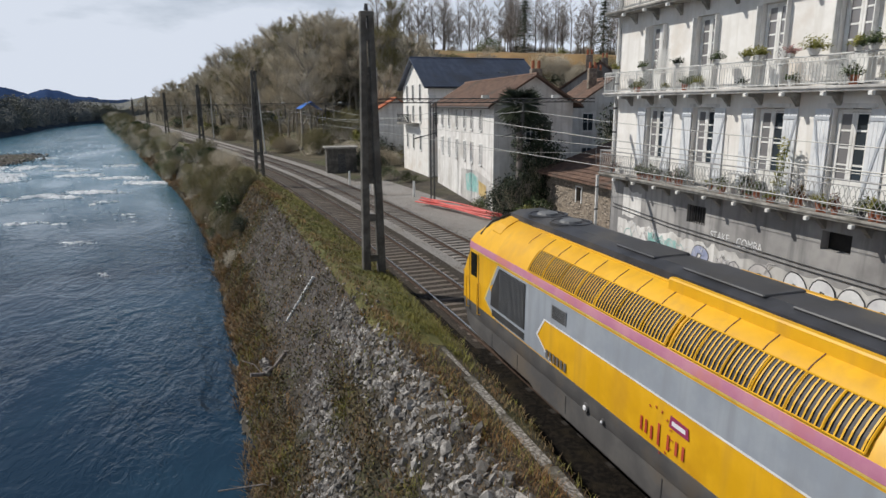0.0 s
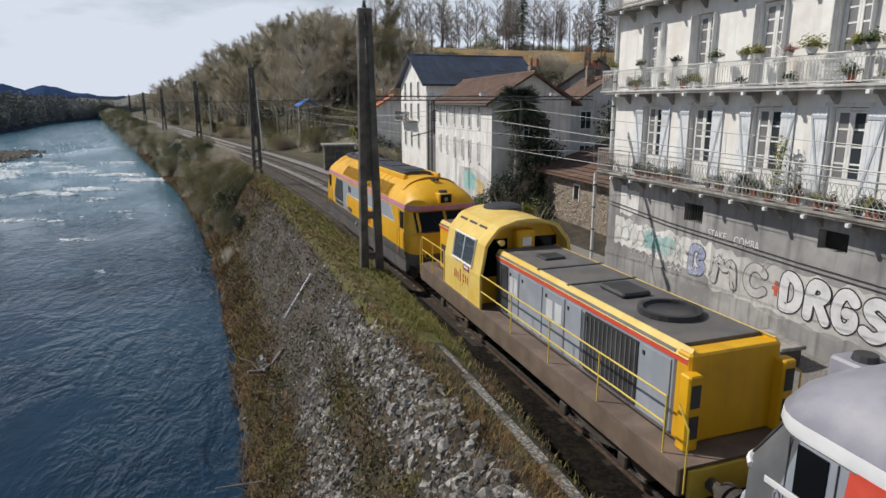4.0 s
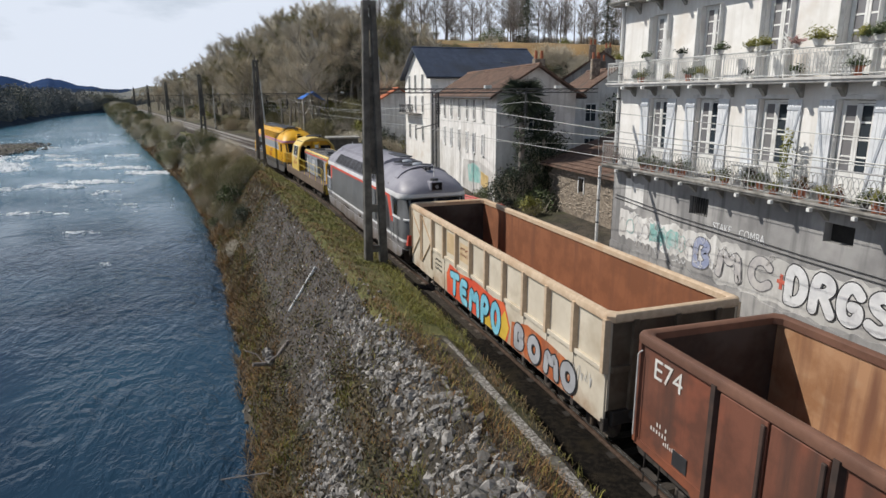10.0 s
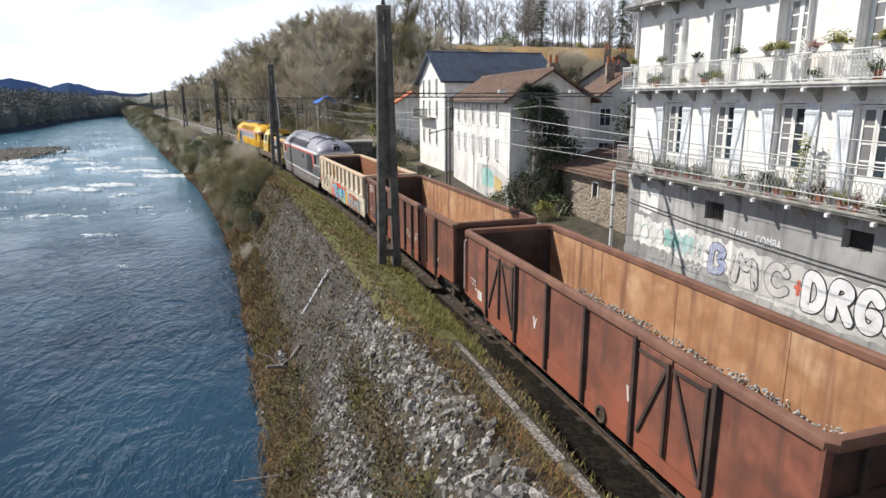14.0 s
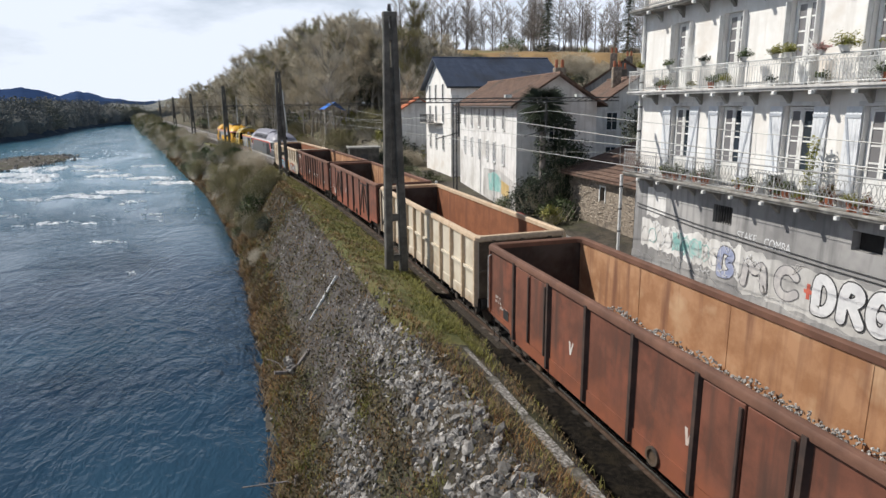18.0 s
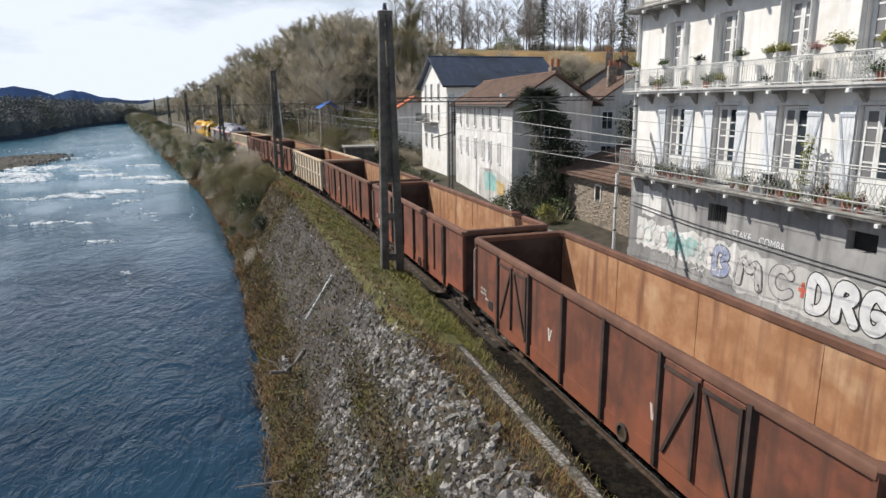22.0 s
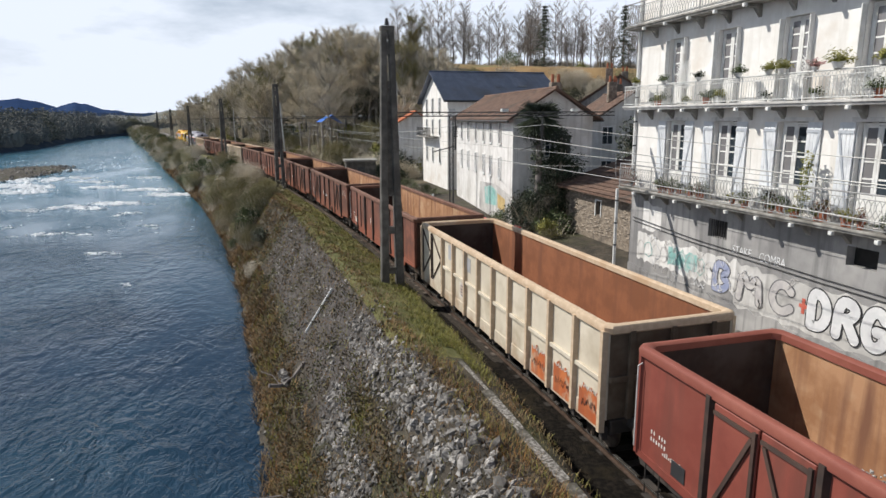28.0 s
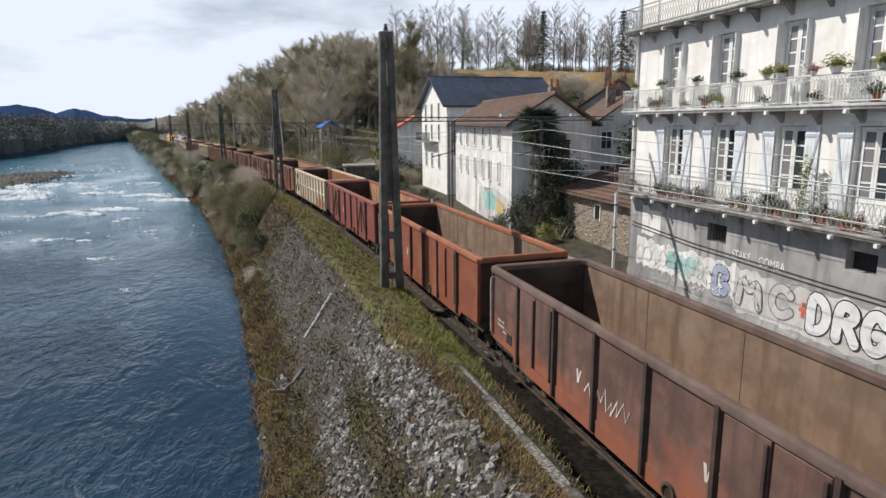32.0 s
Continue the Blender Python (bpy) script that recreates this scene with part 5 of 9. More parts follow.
def build_houses():
    rng = random.Random(15)
    # long white house: local x away from the river, y along the track
    ang = math.degrees(math.atan2(-(16.74 - 15.42), 54.86 - 38.22))
    m = pose(15.42, 38.22, 0, 0, 0, ang)
    wh = gable_house("white_house", "long white stucco house with brown roof and graffiti", m, 5.4, 16.7, 7.2, 8.85, STUCCO_OLD, TILE_ROOF, 0.5, 11, 40)
    for y in (2.9, 5.2, 7.2, 9.6, 12.2, 14.6):
        for z in (5.30, 2.95):
            small_window(wh, face(-0.001, y, z, 90), 0.55, 1.35, "narrow window with closed grey shutters" if z < 5 else "narrow curtained window", CLOSED if z < 5 else CURTAIN_GLASS)
    part("whitewashed_foot", Geo().prism([(0.4, -0.3), (8.5, -0.3), (8.3, 2.2), (4.0, 2.4), (0.5, 2.0)], 0, -0.004, 0.001), WHITEWASH, wh)
    part("teal_graffiti", Geo().prism([(3.6, 0.9), (6.6, 0.7), (6.9, 1.9), (5.2, 2.2), (3.4, 1.9)], 0, -0.010, -0.005), TEAL, wh, "turquoise sprayed patch")
    part("ochre_graffiti", Geo().prism([(1.6, 0.7), (3.3, 0.8), (3.4, 1.8), (1.5, 1.6)], 0, -0.010, -0.005), TAN_W, wh, "ochre sprayed patch")
    for x, z in ((2.5, 4.6), (3.6, 4.6)):
        small_window(wh, face(x, -0.001, z, 180), 0.6, 1.3)
    # slate house: ridge away from the river
    m = pose(17.0, 68.4, 0, 0, 0, -90)
    sh = gable_house("slate_house", "tall white house with steep blue slate roof", m, 9.7, 11.5, 8.9, 11.55, STUCCO, SLATE, 0.5, 16, 20)
    for x in (1.9, 4.3, 7.0):
        for z, hh in ((7.3, 1.6), (5.35, 1.5), (2.6, 1.4)):
            small_window(sh, face(x, -0.001, z, 180), 0.62, hh, "dark arched window")
    b = part("balcony", Geo().box((0.6, -0.9, 5.05), (6.5, -0.001, 5.18), 0.02), CONCRETE, sh, "narrow balcony with dark railing")
    for k in range(30):
        part("baluster", Geo().tube((0.65 + 0.2 * k, -0.85, 5.18), (0.65 + 0.2 * k, -0.85, 6.0), 0.02, n=4), IRON, b)
    part("rail", Geo().tube((0.6, -0.85, 6.02), (6.5, -0.85, 6.02), 0.035), IRON, b)
    for x in (2.5, 5.0):
        part("roof_light", Geo().box((x + 4.9, 4 + x * 0.6, 9.9), (x + 5.3, 4.8 + x * 0.6, 10.0)), GLASS, sh)
    chimney(wh, 3.1, 0.9, 8.85, 0.75)
    # stone shed
    sd = thing("stone_shed", "rubble stone shed with sagging brown tiled roof", "shed")
    part("front_wall", wall_with_holes(27.8, 36.3, -0.6, 3.0, [(31.7, 32.25, 1.55, 2.35)], 18.2, 18.6), RUBBLE, sd, "rubble stone wall")
    part("side_wall", Geo().prism([(18.601, -0.6), (24, -0.6), (24, 4.7), (18.601, 3.0)], 1, 35.9, 36.3).prism([(18.601, -0.6), (24, -0.6), (24, 4.7), (18.601, 3.0)], 1, 27.8, 28.2), RUBBLE, sd)
    part("back_wall", Geo().box((24.001, 27.8, -0.6), (24.4, 36.3, 4.7)), RUBBLE, sd)
    rf = part("roof", Geo().prism([(17.7, 2.86), (24.6, 4.98), (24.6, 4.86), (17.7, 2.74)], 1, 27.3, 36.8), TILE_ROOF, sd, "sagging brown tiled roof")
    tiled_slope(rf, (17.7, 27.3, 2.86), (17.7, 36.8, 2.86), (24.6, 36.8, 4.98), (24.6, 27.3, 4.98), TILE_ROOF, 16, 34, 0.05)
    w = part("window", Geo().box((18.15, 31.62, 1.47), (18.22, 31.7, 2.43)).box((18.15, 32.25, 1.47), (18.22, 32.33, 2.43)).box((18.15, 31.7, 2.35), (18.22, 32.25, 2.43)), WHITE_PAINT, sd, "small window with white surround")
    part("pane", Geo().box((18.4, 31.6, 1.5), (18.41, 32.3, 2.4)), GLASS, w)
    stones = [rock_mesh("wall_stone", rng, RUBBLE_STONE, 0.6) for _ in range(5)]
    for k in range(280):
        y, z = rng.uniform(27.9, 36.2), rng.uniform(0.3, 2.9)
        if 31.5 < y < 32.45 and 1.4 < z < 2.5:
            continue
        part("wall_stone", stones[k % 5], None, sd, m=pose(18.2, y, z, rng.uniform(-15, 15), 0, 0) @ Matrix.Diagonal((0.06, rng.uniform(0.10, 0.2), rng.uniform(0.07, 0.13), 1)))
    # wooden lean-to and fence between shed and white house
    ft = thing("board_fence", "weathered dark board fence beside the stone shed", "fence")
    for k in range(22):
        part("board", Geo().box((16.3 + 0.16 * k, 36.6, -0.3), (16.44 + 0.16 * k, 36.64, 2.1 + 0.1 * rng.random()), 0.005), SLEEPER, ft)
    # houses up the slope
    for mm, ww, ll, ev, rd, lab, wall, roof in (
            (pose(25.2, 46.5, 0, 0, 0, -14), 7, 8, 6.6, 9.0, "old house with brown roof behind the shed", STUCCO_OLD, TILE_ROOF),
            (pose(29.5, 57, 1.5, 0, 0, -30), 8, 11, 6.8, 9.4, "old house with brown roof and chimneys on the slope", GREY_WALL, TILE_ROOF)):
        hs = gable_house("old_house", lab, mm, ww, ll, ev, rd, wall, roof, 0.5, 10, 22)
        chimney(hs, ww / 2 - 1.0, ll * 0.3, rd, 1.2)
        chimney(hs, ww / 2 + 0.6, ll * 0.75, rd, 1.2)
        for k in range(3):
            for z in (2.2, 4.9):
                small_window(hs, face(-0.001, 1.6 + 2.6 * k, z, 90), 0.8, 1.3)
                small_window(hs, face(1.6 + 2.2 * k, -0.001, z, 180), 0.8, 1.3)
    orange = gable_house("orange_roofed_house", "small house with bright orange tiled roof", pose(15.2, 76, 0.6, 0, 0, -8), 5.5, 7.5, 5.6, 7.2, STUCCO_OLD, ORANGE_ROOF, 0.4, 8, 18)
    for k in range(2):
        small_window(orange, face(-0.001, 2 + 2.6 * k, 3.2, 90), 0.8, 1.2)
    hut = thing("lineside_hut", "small dark grey lineside hut with flat roof", "hut", pose(8.6, 69.2, -0.1, 0, 0, -3))
    for a, b in (((0, 0), (0.2, 2.4)), ((0.201, 0), (3.2, 0.2)), ((0.201, 2.2), (3.2, 2.4)), ((3.0, 0.201), (3.2, 2.199))):
        part("wall", Geo().box((*a, -0.3), (*b, 2.5), 0.02), DARK_CONCRETE, hut)
    part("roof", Geo().box((-0.2, -0.2, 2.501), (3.4, 2.6, 2.68), 0.02), CONCRETE, hut)
    part("door", Geo().box((1.2, -0.03, -0.2), (2.0, -0.001, 1.9), 0.01), IRON, hut)
    blue = thing("blue_tarp_roof", "small shelter covered by a blue tarpaulin on the hillside", "shelter", pose(9.3, 92, 5.6, 0, 0, 10))
    part("tarpaulin", Geo().loft([[(-1.6, -1.4, 0.9), (-1.6, 1.4, 0.9)], [(0, -1.5, 1.9), (0, 1.5, 1.8)], [(1.7, -1.4, 0.6), (1.7, 1.4, 0.8)]], caps=False, closed=False), BLUE_TARP, blue, "blue tarpaulin")
    for sx in (-1.5, 1.5):
        for sy in (-1.3, 1.3):
            part("post", Geo().tube((sx, sy, -2.5), (sx, sy, 0.9), 0.06), SLEEPER, blue)
    # red ducts beside the far track
    rd = thing("red_ducts", "bundle of red plastic cable ducts lying along the ground", "cable ducts")
    for k in range(6):
        pts = []
        for j in range(11):
            u = j / 10
            pts.append((11.9 + 2.7 * u + 0.14 * k + 0.12 * math.sin(5 * u + k), 44.6 - 8.4 * u + 0.1 * math.cos(4 * u + 2 * k), 0.05 + 0.10 * (k % 3) + 0.1 * math.sin(3.0 * u + k * 0.7) ** 2))
        part("duct", Geo().path(pts, 0.055, 7), RED_PIPE, rd)
    # concrete blocks at the foot of the wall
    for x, y, lab in ((13.6, 16.4, "grey cable box at the foot of the wall"), (14.2, 13.4, "dark concrete trough block beside the wall")):
        bx = thing("track_box", lab, "cable box", pose(x, y, -0.24, 0, 0, rng.uniform(-8, 8)))
        part("box_body", Geo().box((-0.35, -0.7, 0), (0.35, 0.7, 0.55), 0.03), DARK_CONCRETE, bx)
        part("box_lid", Geo().box((-0.42, -0.78, 0.551), (0.42, 0.78, 0.66), 0.02), CONCRETE, bx)


RUBBLE_STONE = surf("wall_stone_tone", (0.22, 0.18, 0.14), (0.40, 0.35, 0.29), 5, 0.95, 0.5, spread=0.3)
CLOSED = surf("grey_closed_shutter", (0.36, 0.365, 0.37), (0.48, 0.48, 0.48), 3, 0.8, 0.2)
TAN_W = surf("ochre_spray", (0.50, 0.36, 0.15), (0.6, 0.46, 0.22), 2, 0.8, 0.1)
build_big_house()
build_houses()


build_track("railway_track", 0.0, "near railway track with brown sleepers on grey ballast", 2.0, 110.0, 0.62, SLEEPER_OILY)
build_track("railway_track_far", 3.7, "far railway track with grey sleepers", 2.0, 110.0, 0.62)


# ---- the train ----
def paint(name, c1, c2, c3=None, rough=0.5, bump=0.12, streak=None, scale=1.6, spread=0.0, low=None):
    return surf(name, c1, c2, scale, rough, bump, c3=c3, scale3=0.7, fine=30, streak=streak, spread=spread, depth=0.006, low=low)


RUSTY = {
    "brown": paint("brown_rust_paint", (0.115, 0.043, 0.026), (0.18, 0.067, 0.040), (0.235, 0.074, 0.04), 0.75, 0.3, (0.075, 0.037, 0.026), low=(0.8, 1.65, (0.235, 0.075, 0.036))),
    "faded": paint("faded_rust_paint", (0.14, 0.051, 0.033), (0.205, 0.080, 0.05), (0.28, 0.092, 0.056), 0.75, 0.3, (0.09, 0.042, 0.03), low=(0.9, 1.85, (0.27, 0.08, 0.042))),
    "dusky": paint("dusky_brown_paint", (0.095, 0.052, 0.040), (0.145, 0.082, 0.063), (0.20, 0.10, 0.075), 0.8, 0.3, (0.075, 0.042, 0.033), low=(0.9, 1.9, (0.27, 0.085, 0.045))),
    "red": paint("brick_red_paint", (0.20, 0.048, 0.034), (0.25, 0.066, 0.046), (0.22, 0.06, 0.042), 0.6, 0.2, (0.16, 0.05, 0.036)),
    "orange": paint("orange_rust_paint", (0.19, 0.05, 0.023), (0.25, 0.07, 0.031), (0.27, 0.10, 0.055), 0.7, 0.25, (0.2, 0.065, 0.04)),
    "cream": paint("cream_paint", (0.55, 0.487, 0.385), (0.64, 0.575, 0.465), (0.45, 0.38, 0.28), 0.7, 0.12, None, 0.9, low=(0.3, 1.25, (0.33, 0.20, 0.11))),
}
RIM = {
    "brown": paint("brown_rim", (0.115, 0.054, 0.034), (0.17, 0.082, 0.052), None, 0.75, 0.2),
    "faded": paint("faded_rim", (0.135, 0.062, 0.040), (0.19, 0.092, 0.060), None, 0.75, 0.2),
    "dusky": paint("dusky_rim", (0.10, 0.066, 0.053), (0.15, 0.10, 0.083), None, 0.8, 0.2),
    "red": paint("red_rim", (0.22, 0.062, 0.042), (0.27, 0.085, 0.058), None, 0.65, 0.2),
    "orange": paint("orange_rim", (0.26, 0.088, 0.042), (0.33, 0.12, 0.06), None, 0.7, 0.2),
    "cream": paint("cream_rim", (0.50, 0.375, 0.255), (0.59, 0.455, 0.32), (0.47, 0.32, 0.20), 0.75, 0.2, None, 7.0),
}
RUST_IN = paint("bare_rust_inside", (0.33, 0.165, 0.080), (0.44, 0.245, 0.132), (0.51, 0.335, 0.20), 0.85, 0.3, (0.20, 0.095, 0.055))
RUST_IN_ORANGE = paint("orange_rust_inside", (0.205, 0.076, 0.033), (0.275, 0.105, 0.047), None, 0.85, 0.3, (0.18, 0.07, 0.035))
# outer end tone: grime, deepened for the shade on the wagon ends
END_SHADE_GRIME = paint("shaded_grimy_wagon_end", (0.040, 0.022, 0.017), (0.075, 0.040, 0.030), (0.10, 0.045, 0.03), 0.85, 0.3)
# rust darkened by hand: the shade inside the wagon ends is in it
END_INSIDE = paint("shaded_inner_end", (0.032, 0.022, 0.017), (0.058, 0.040, 0.031), (0.07, 0.058, 0.05), 0.85, 0.3)
# end tone of the cream wagons, likewise deepened for shade
END_CREAM = paint("shaded_grimy_cream_end", (0.10, 0.075, 0.05), (0.17, 0.13, 0.09), (0.09, 0.055, 0.035), 0.85, 0.3)
RUST_IN_GREY = paint("dusty_rust_inside", (0.16, 0.105, 0.07), (0.22, 0.15, 0.105), (0.24, 0.18, 0.13), 0.85, 0.3, (0.13, 0.08, 0.05))
# posts and fittings: dirt and their cast shade in one near-black tone
DIRT_AND_SHADE = paint("dark_post", (0.035, 0.024, 0.02), (0.07, 0.042, 0.032), None, 0.8, 0.2)
UNDER = paint("grimy_underframe", (0.045, 0.038, 0.033), (0.085, 0.068, 0.055), (0.11, 0.07, 0.04), 0.85, 0.3)
STEEL = surf("wheel_steel", (0.11, 0.085, 0.07), (0.17, 0.14, 0.115), 5, 0.55, 0.2, metal=0.5)
YELLOW = paint("yellow_paint", (0.70, 0.37, 0.006), (0.76, 0.415, 0.010), (0.63, 0.32, 0.008), 0.5, 0.06, (0.62, 0.33, 0.02))
YELLOW_PALE = paint("pale_yellow_paint", (0.72, 0.52, 0.13), (0.78, 0.58, 0.18), (0.72, 0.46, 0.06), 0.45, 0.06, (0.62, 0.45, 0.15))
PINK = paint("faded_pink_stripe", (0.42, 0.16, 0.25), (0.48, 0.22, 0.28), (0.50, 0.18, 0.16), 0.5, 0.06)
LIGHT_GREY = paint("light_grey_paint", (0.285, 0.315, 0.36), (0.33, 0.36, 0.40), (0.27, 0.295, 0.335), 0.5, 0.06, (0.26, 0.28, 0.31))
MID_GREY = paint("mid_grey_paint", (0.12, 0.125, 0.132), (0.155, 0.16, 0.168), None, 0.5, 0.06, (0.13, 0.13, 0.13))
SKIRT_GREY = paint("dirty_grey_skirt", (0.085, 0.082, 0.082), (0.12, 0.115, 0.11), (0.13, 0.11, 0.09), 0.65, 0.12)
SILVER = paint("violet_grey_roof", (0.24, 0.235, 0.275), (0.30, 0.295, 0.335), (0.21, 0.205, 0.235), 0.5, 0.1)
PALE_BODY = paint("pale_dirty_body", (0.27, 0.265, 0.275), (0.33, 0.325, 0.335), (0.25, 0.23, 0.215), 0.55, 0.1, (0.23, 0.20, 0.18), low=(0.35, 1.35, (0.13, 0.10, 0.078)))
RED_STRIPE = paint("red_stripe", (0.62, 0.075, 0.045), (0.70, 0.10, 0.06), None, 0.5, 0.05)
WHITE_STRIPE = paint("white_stripe", (0.70, 0.70, 0.71), (0.78, 0.78, 0.79), (0.6, 0.58, 0.56), 0.5, 0.05)
BLACK_ROOF = paint("black_roof", (0.028, 0.029, 0.033), (0.05, 0.052, 0.06), (0.075, 0.07, 0.065), 0.45, 0.12)
DARK_ROOF = paint("dark_grey_hood_roof", (0.105, 0.10, 0.10), (0.15, 0.145, 0.14), (0.16, 0.14, 0.125), 0.7, 0.15)
BROWN_HOOD = paint("brown_hood_roof", (0.115, 0.065, 0.045), (0.155, 0.09, 0.065), None, 0.7, 0.15)
GRILLE_DARK = paint("dark_grille", (0.03, 0.03, 0.032), (0.055, 0.055, 0.057), None, 0.6, 0.1)
SLAT_GREY = paint("grey_slat", (0.15, 0.15, 0.165), (0.21, 0.21, 0.225), None, 0.5, 0.1)
MARK_WHITE = paint("white_marking", (0.62, 0.60, 0.56), (0.74, 0.72, 0.68), (0.45, 0.32, 0.26), 0.6, 0.05)
MARK_RED = paint("dark_red_marking", (0.42, 0.05, 0.03), (0.50, 0.08, 0.04), None, 0.55, 0.05)
MARK_PURPLE = paint("purple_badge", (0.24, 0.03, 0.09), (0.32, 0.04, 0.11), None, 0.5, 0.05)
GRAF_BLUE = paint("sky_blue_spray", (0.16, 0.46, 0.60), (0.25, 0.58, 0.70), None, 0.6, 0.05)
GRAF_RED = paint("red_spray", (0.62, 0.08, 0.04), (0.70, 0.14, 0.05), None, 0.6, 0.05)
GRAF_ORANGE = surf("orange_spray", (0.42, 0.10, 0.03), (0.52, 0.16, 0.05), 2.5, 0.65, 0.2, c3=(0.45, 0.34, 0.24), scale3=3.2, fine=30, streak=(0.30, 0.09, 0.04))
GRAF_BLACK = paint("black_spray", (0.02, 0.02, 0.022), (0.04, 0.04, 0.043), None, 0.6, 0.05)
GRAF_GREY = paint("silver_spray", (0.32, 0.325, 0.34), (0.42, 0.425, 0.44), None, 0.5, 0.05)
TAN_PATCH = paint("tan_patch", (0.50, 0.36, 0.20), (0.58, 0.44, 0.27), None, 0.7, 0.1)
YELLOW_BIT = paint("yellow_fitting", (0.55, 0.36, 0.04), (0.65, 0.44, 0.06), None, 0.6, 0.1)


def wheelset(parent, y, r=0.46):
    ax = Geo().tube((-0.95, 0, 0), (0.95, 0, 0), 0.08, n=10)
    axle = part("axle", ax, STEEL, parent, m=pose(0, y, r))
    for sx in (-1, 1):
        w = Geo()
        prof = [(0.70, 0.0), (0.70, r), (0.755, r), (0.765, r * 0.86), (0.775, r * 0.3), (0.775, 0.0)]
        rings = [[(sx * a, b * math.cos(2 * math.pi * k / 18), b * math.sin(2 * math.pi * k / 18)) for k in range(18)] for a, b in prof if b > 0]
        w.loft(rings)
        part("wheel", w, STEEL, axle)


def bogie(parent, y, wb=1.8, r=0.46, w=1.02):
    fr = Geo()
    for sx in (-1, 1):
        fr.prism([(y - wb / 2 - 0.35, 0.55), (y - wb / 2 + 0.35, 0.50), (y - 0.3, 0.38), (y + 0.3, 0.38), (y + wb / 2 - 0.35, 0.50), (y + wb / 2 + 0.35, 0.55),
                  (y + wb / 2 + 0.3, 0.72), (y - wb / 2 - 0.3, 0.72)], 0, sx * (w - 0.06), sx * (w + 0.06))
        for e in (-1, 1):
            fr.box((sx * (w + 0.05), y + e * wb / 2 - 0.14, 0.34), (sx * (w + 0.17), y + e * wb / 2 + 0.14, 0.62), 0.03)
    fr.box((-w, y - 0.25, 0.5), (w, y + 0.25, 0.78), 0.03)
    b = part("bogie", fr, UNDER, parent, "grimy bogie frame")
    for e in (-1, 1):
        wheelset(b, y + e * wb / 2, r)


def buffers(parent, y, sy, z=1.05):
    for sx in (-1, 1):
        g = Geo().tube((sx * 0.875, y, z), (sx * 0.875, y + sy * 0.38, z), 0.11, n=10)
        g.tube((sx * 0.875, y + sy * 0.38, z), (sx * 0.875, y + sy * 0.51, z), 0.23, 0.22, n=14)
        part("buffer", g, UNDER, parent)
    g = Geo().box((-0.05, y, z - 0.1), (0.05, y + sy * 0.3, z + 0.06), 0.02)
    g.tube((0, y + sy * 0.3, z), (0, y + sy * 0.5, z - 0.12), 0.035)
    part("coupling_hook", g, UNDER, parent)


WL, WW, WZ0, WZ1 = 6.47, 1.46, 1.16, 3.125


def wagon_base(label, kind, inside, bulge=False):
    t = thing("gondola_wagon", label, "freight wagon", group="open gondola wagons of the train")
    floor = Geo().box((-WW + 0.05, -WL + 0.05, WZ0 - 0.02), (WW - 0.05, WL - 0.05, WZ0 + 0.06))
    part("floor", floor, RUST_IN_ORANGE, t, "rusty steel wagon floor")
    sole = Geo()
    for sx in (-1, 1):
        sole.box((sx * 1.16, -WL - 0.02, 0.80), (sx * 1.34, WL + 0.02, WZ0 - 0.02), 0.015)
    for y in (-WL, WL):
        sole.box((-1.34, y - 0.06, 0.86), (1.34, y + 0.06, WZ0 - 0.02), 0.015)
    for k in range(9):
        y = -WL + (k + 0.5) * 2 * WL / 9
        sole.box((-1.2, y - 0.05, 0.98), (1.2, y + 0.05, WZ0 - 0.03))
    part("underframe", sole, UNDER, t, "grimy steel underframe")
    for sx in (-1, 1):
        part("side_wall", Geo().box((sx * (WW - 0.05), -WL, WZ0), (sx * WW, WL, WZ1 - 0.06)), RUSTY[kind], t)
        part("inner_lining", Geo().box((sx * (WW - 0.062), -WL + 0.06, WZ0 + 0.06), (sx * (WW - 0.052), WL - 0.06, WZ1 - 0.08)), inside, t, "bare rusty inner face")
    for sy in (-1, 1):
        part("end_wall", Geo().box((-WW + 0.002, sy * (WL - 0.05), WZ0), (WW - 0.002, sy * (WL - 0.004), WZ1 - 0.06)), END_CREAM if kind == "cream" else END_SHADE_GRIME, t, "end wall with shade and grime in its colour")
        part("inner_lining", Geo().box((-WW + 0.07, sy * (WL - 0.064), WZ0 + 0.06), (WW - 0.07, sy * (WL - 0.054), WZ1 - 0.08)), END_INSIDE, t, "rusty inner end face with its shade painted in")
    for sx in (-1, 1):
        for y in () if kind == "cream" else (-3.1, 0.1, 3.3):
            part("inner_seam", Geo().box((sx * (WW - 0.072), y - 0.010, WZ0 + 0.07), (sx * (WW - 0.063), y + 0.010, WZ1 - 0.13)), inside, t)
    rim = Geo()
    c = 0.12

    def rect(a, z):
        x, y = WW + a, WL + a
        return [(-x + c, -y, z), (x - c, -y, z), (x, -y + c, z), (x, y - c, z), (x - c, y, z), (-x + c, y, z), (-x, y - c, z), (-x, -y + c, z)]
    rim.loft([rect(0.03, WZ1 - 0.19), rect(0.065, WZ1 - 0.16), rect(0.075, WZ1 - 0.05), rect(0.05, WZ1 - 0.005), rect(0.0, WZ1 + 0.015), rect(-0.06, WZ1 + 0.01), rect(-0.10, WZ1 - 0.03), rect(-0.10, WZ1 - 0.15)], caps=False)
    part("top_rim", rim, RIM[kind], t, "rounded steel top rail", smooth=True)
    for y in (-4.6, 4.6):
        bogie(t, y)
    for sy in (-1, 1):
        buffers(t, sy * (WL + 0.04), sy)
    return t


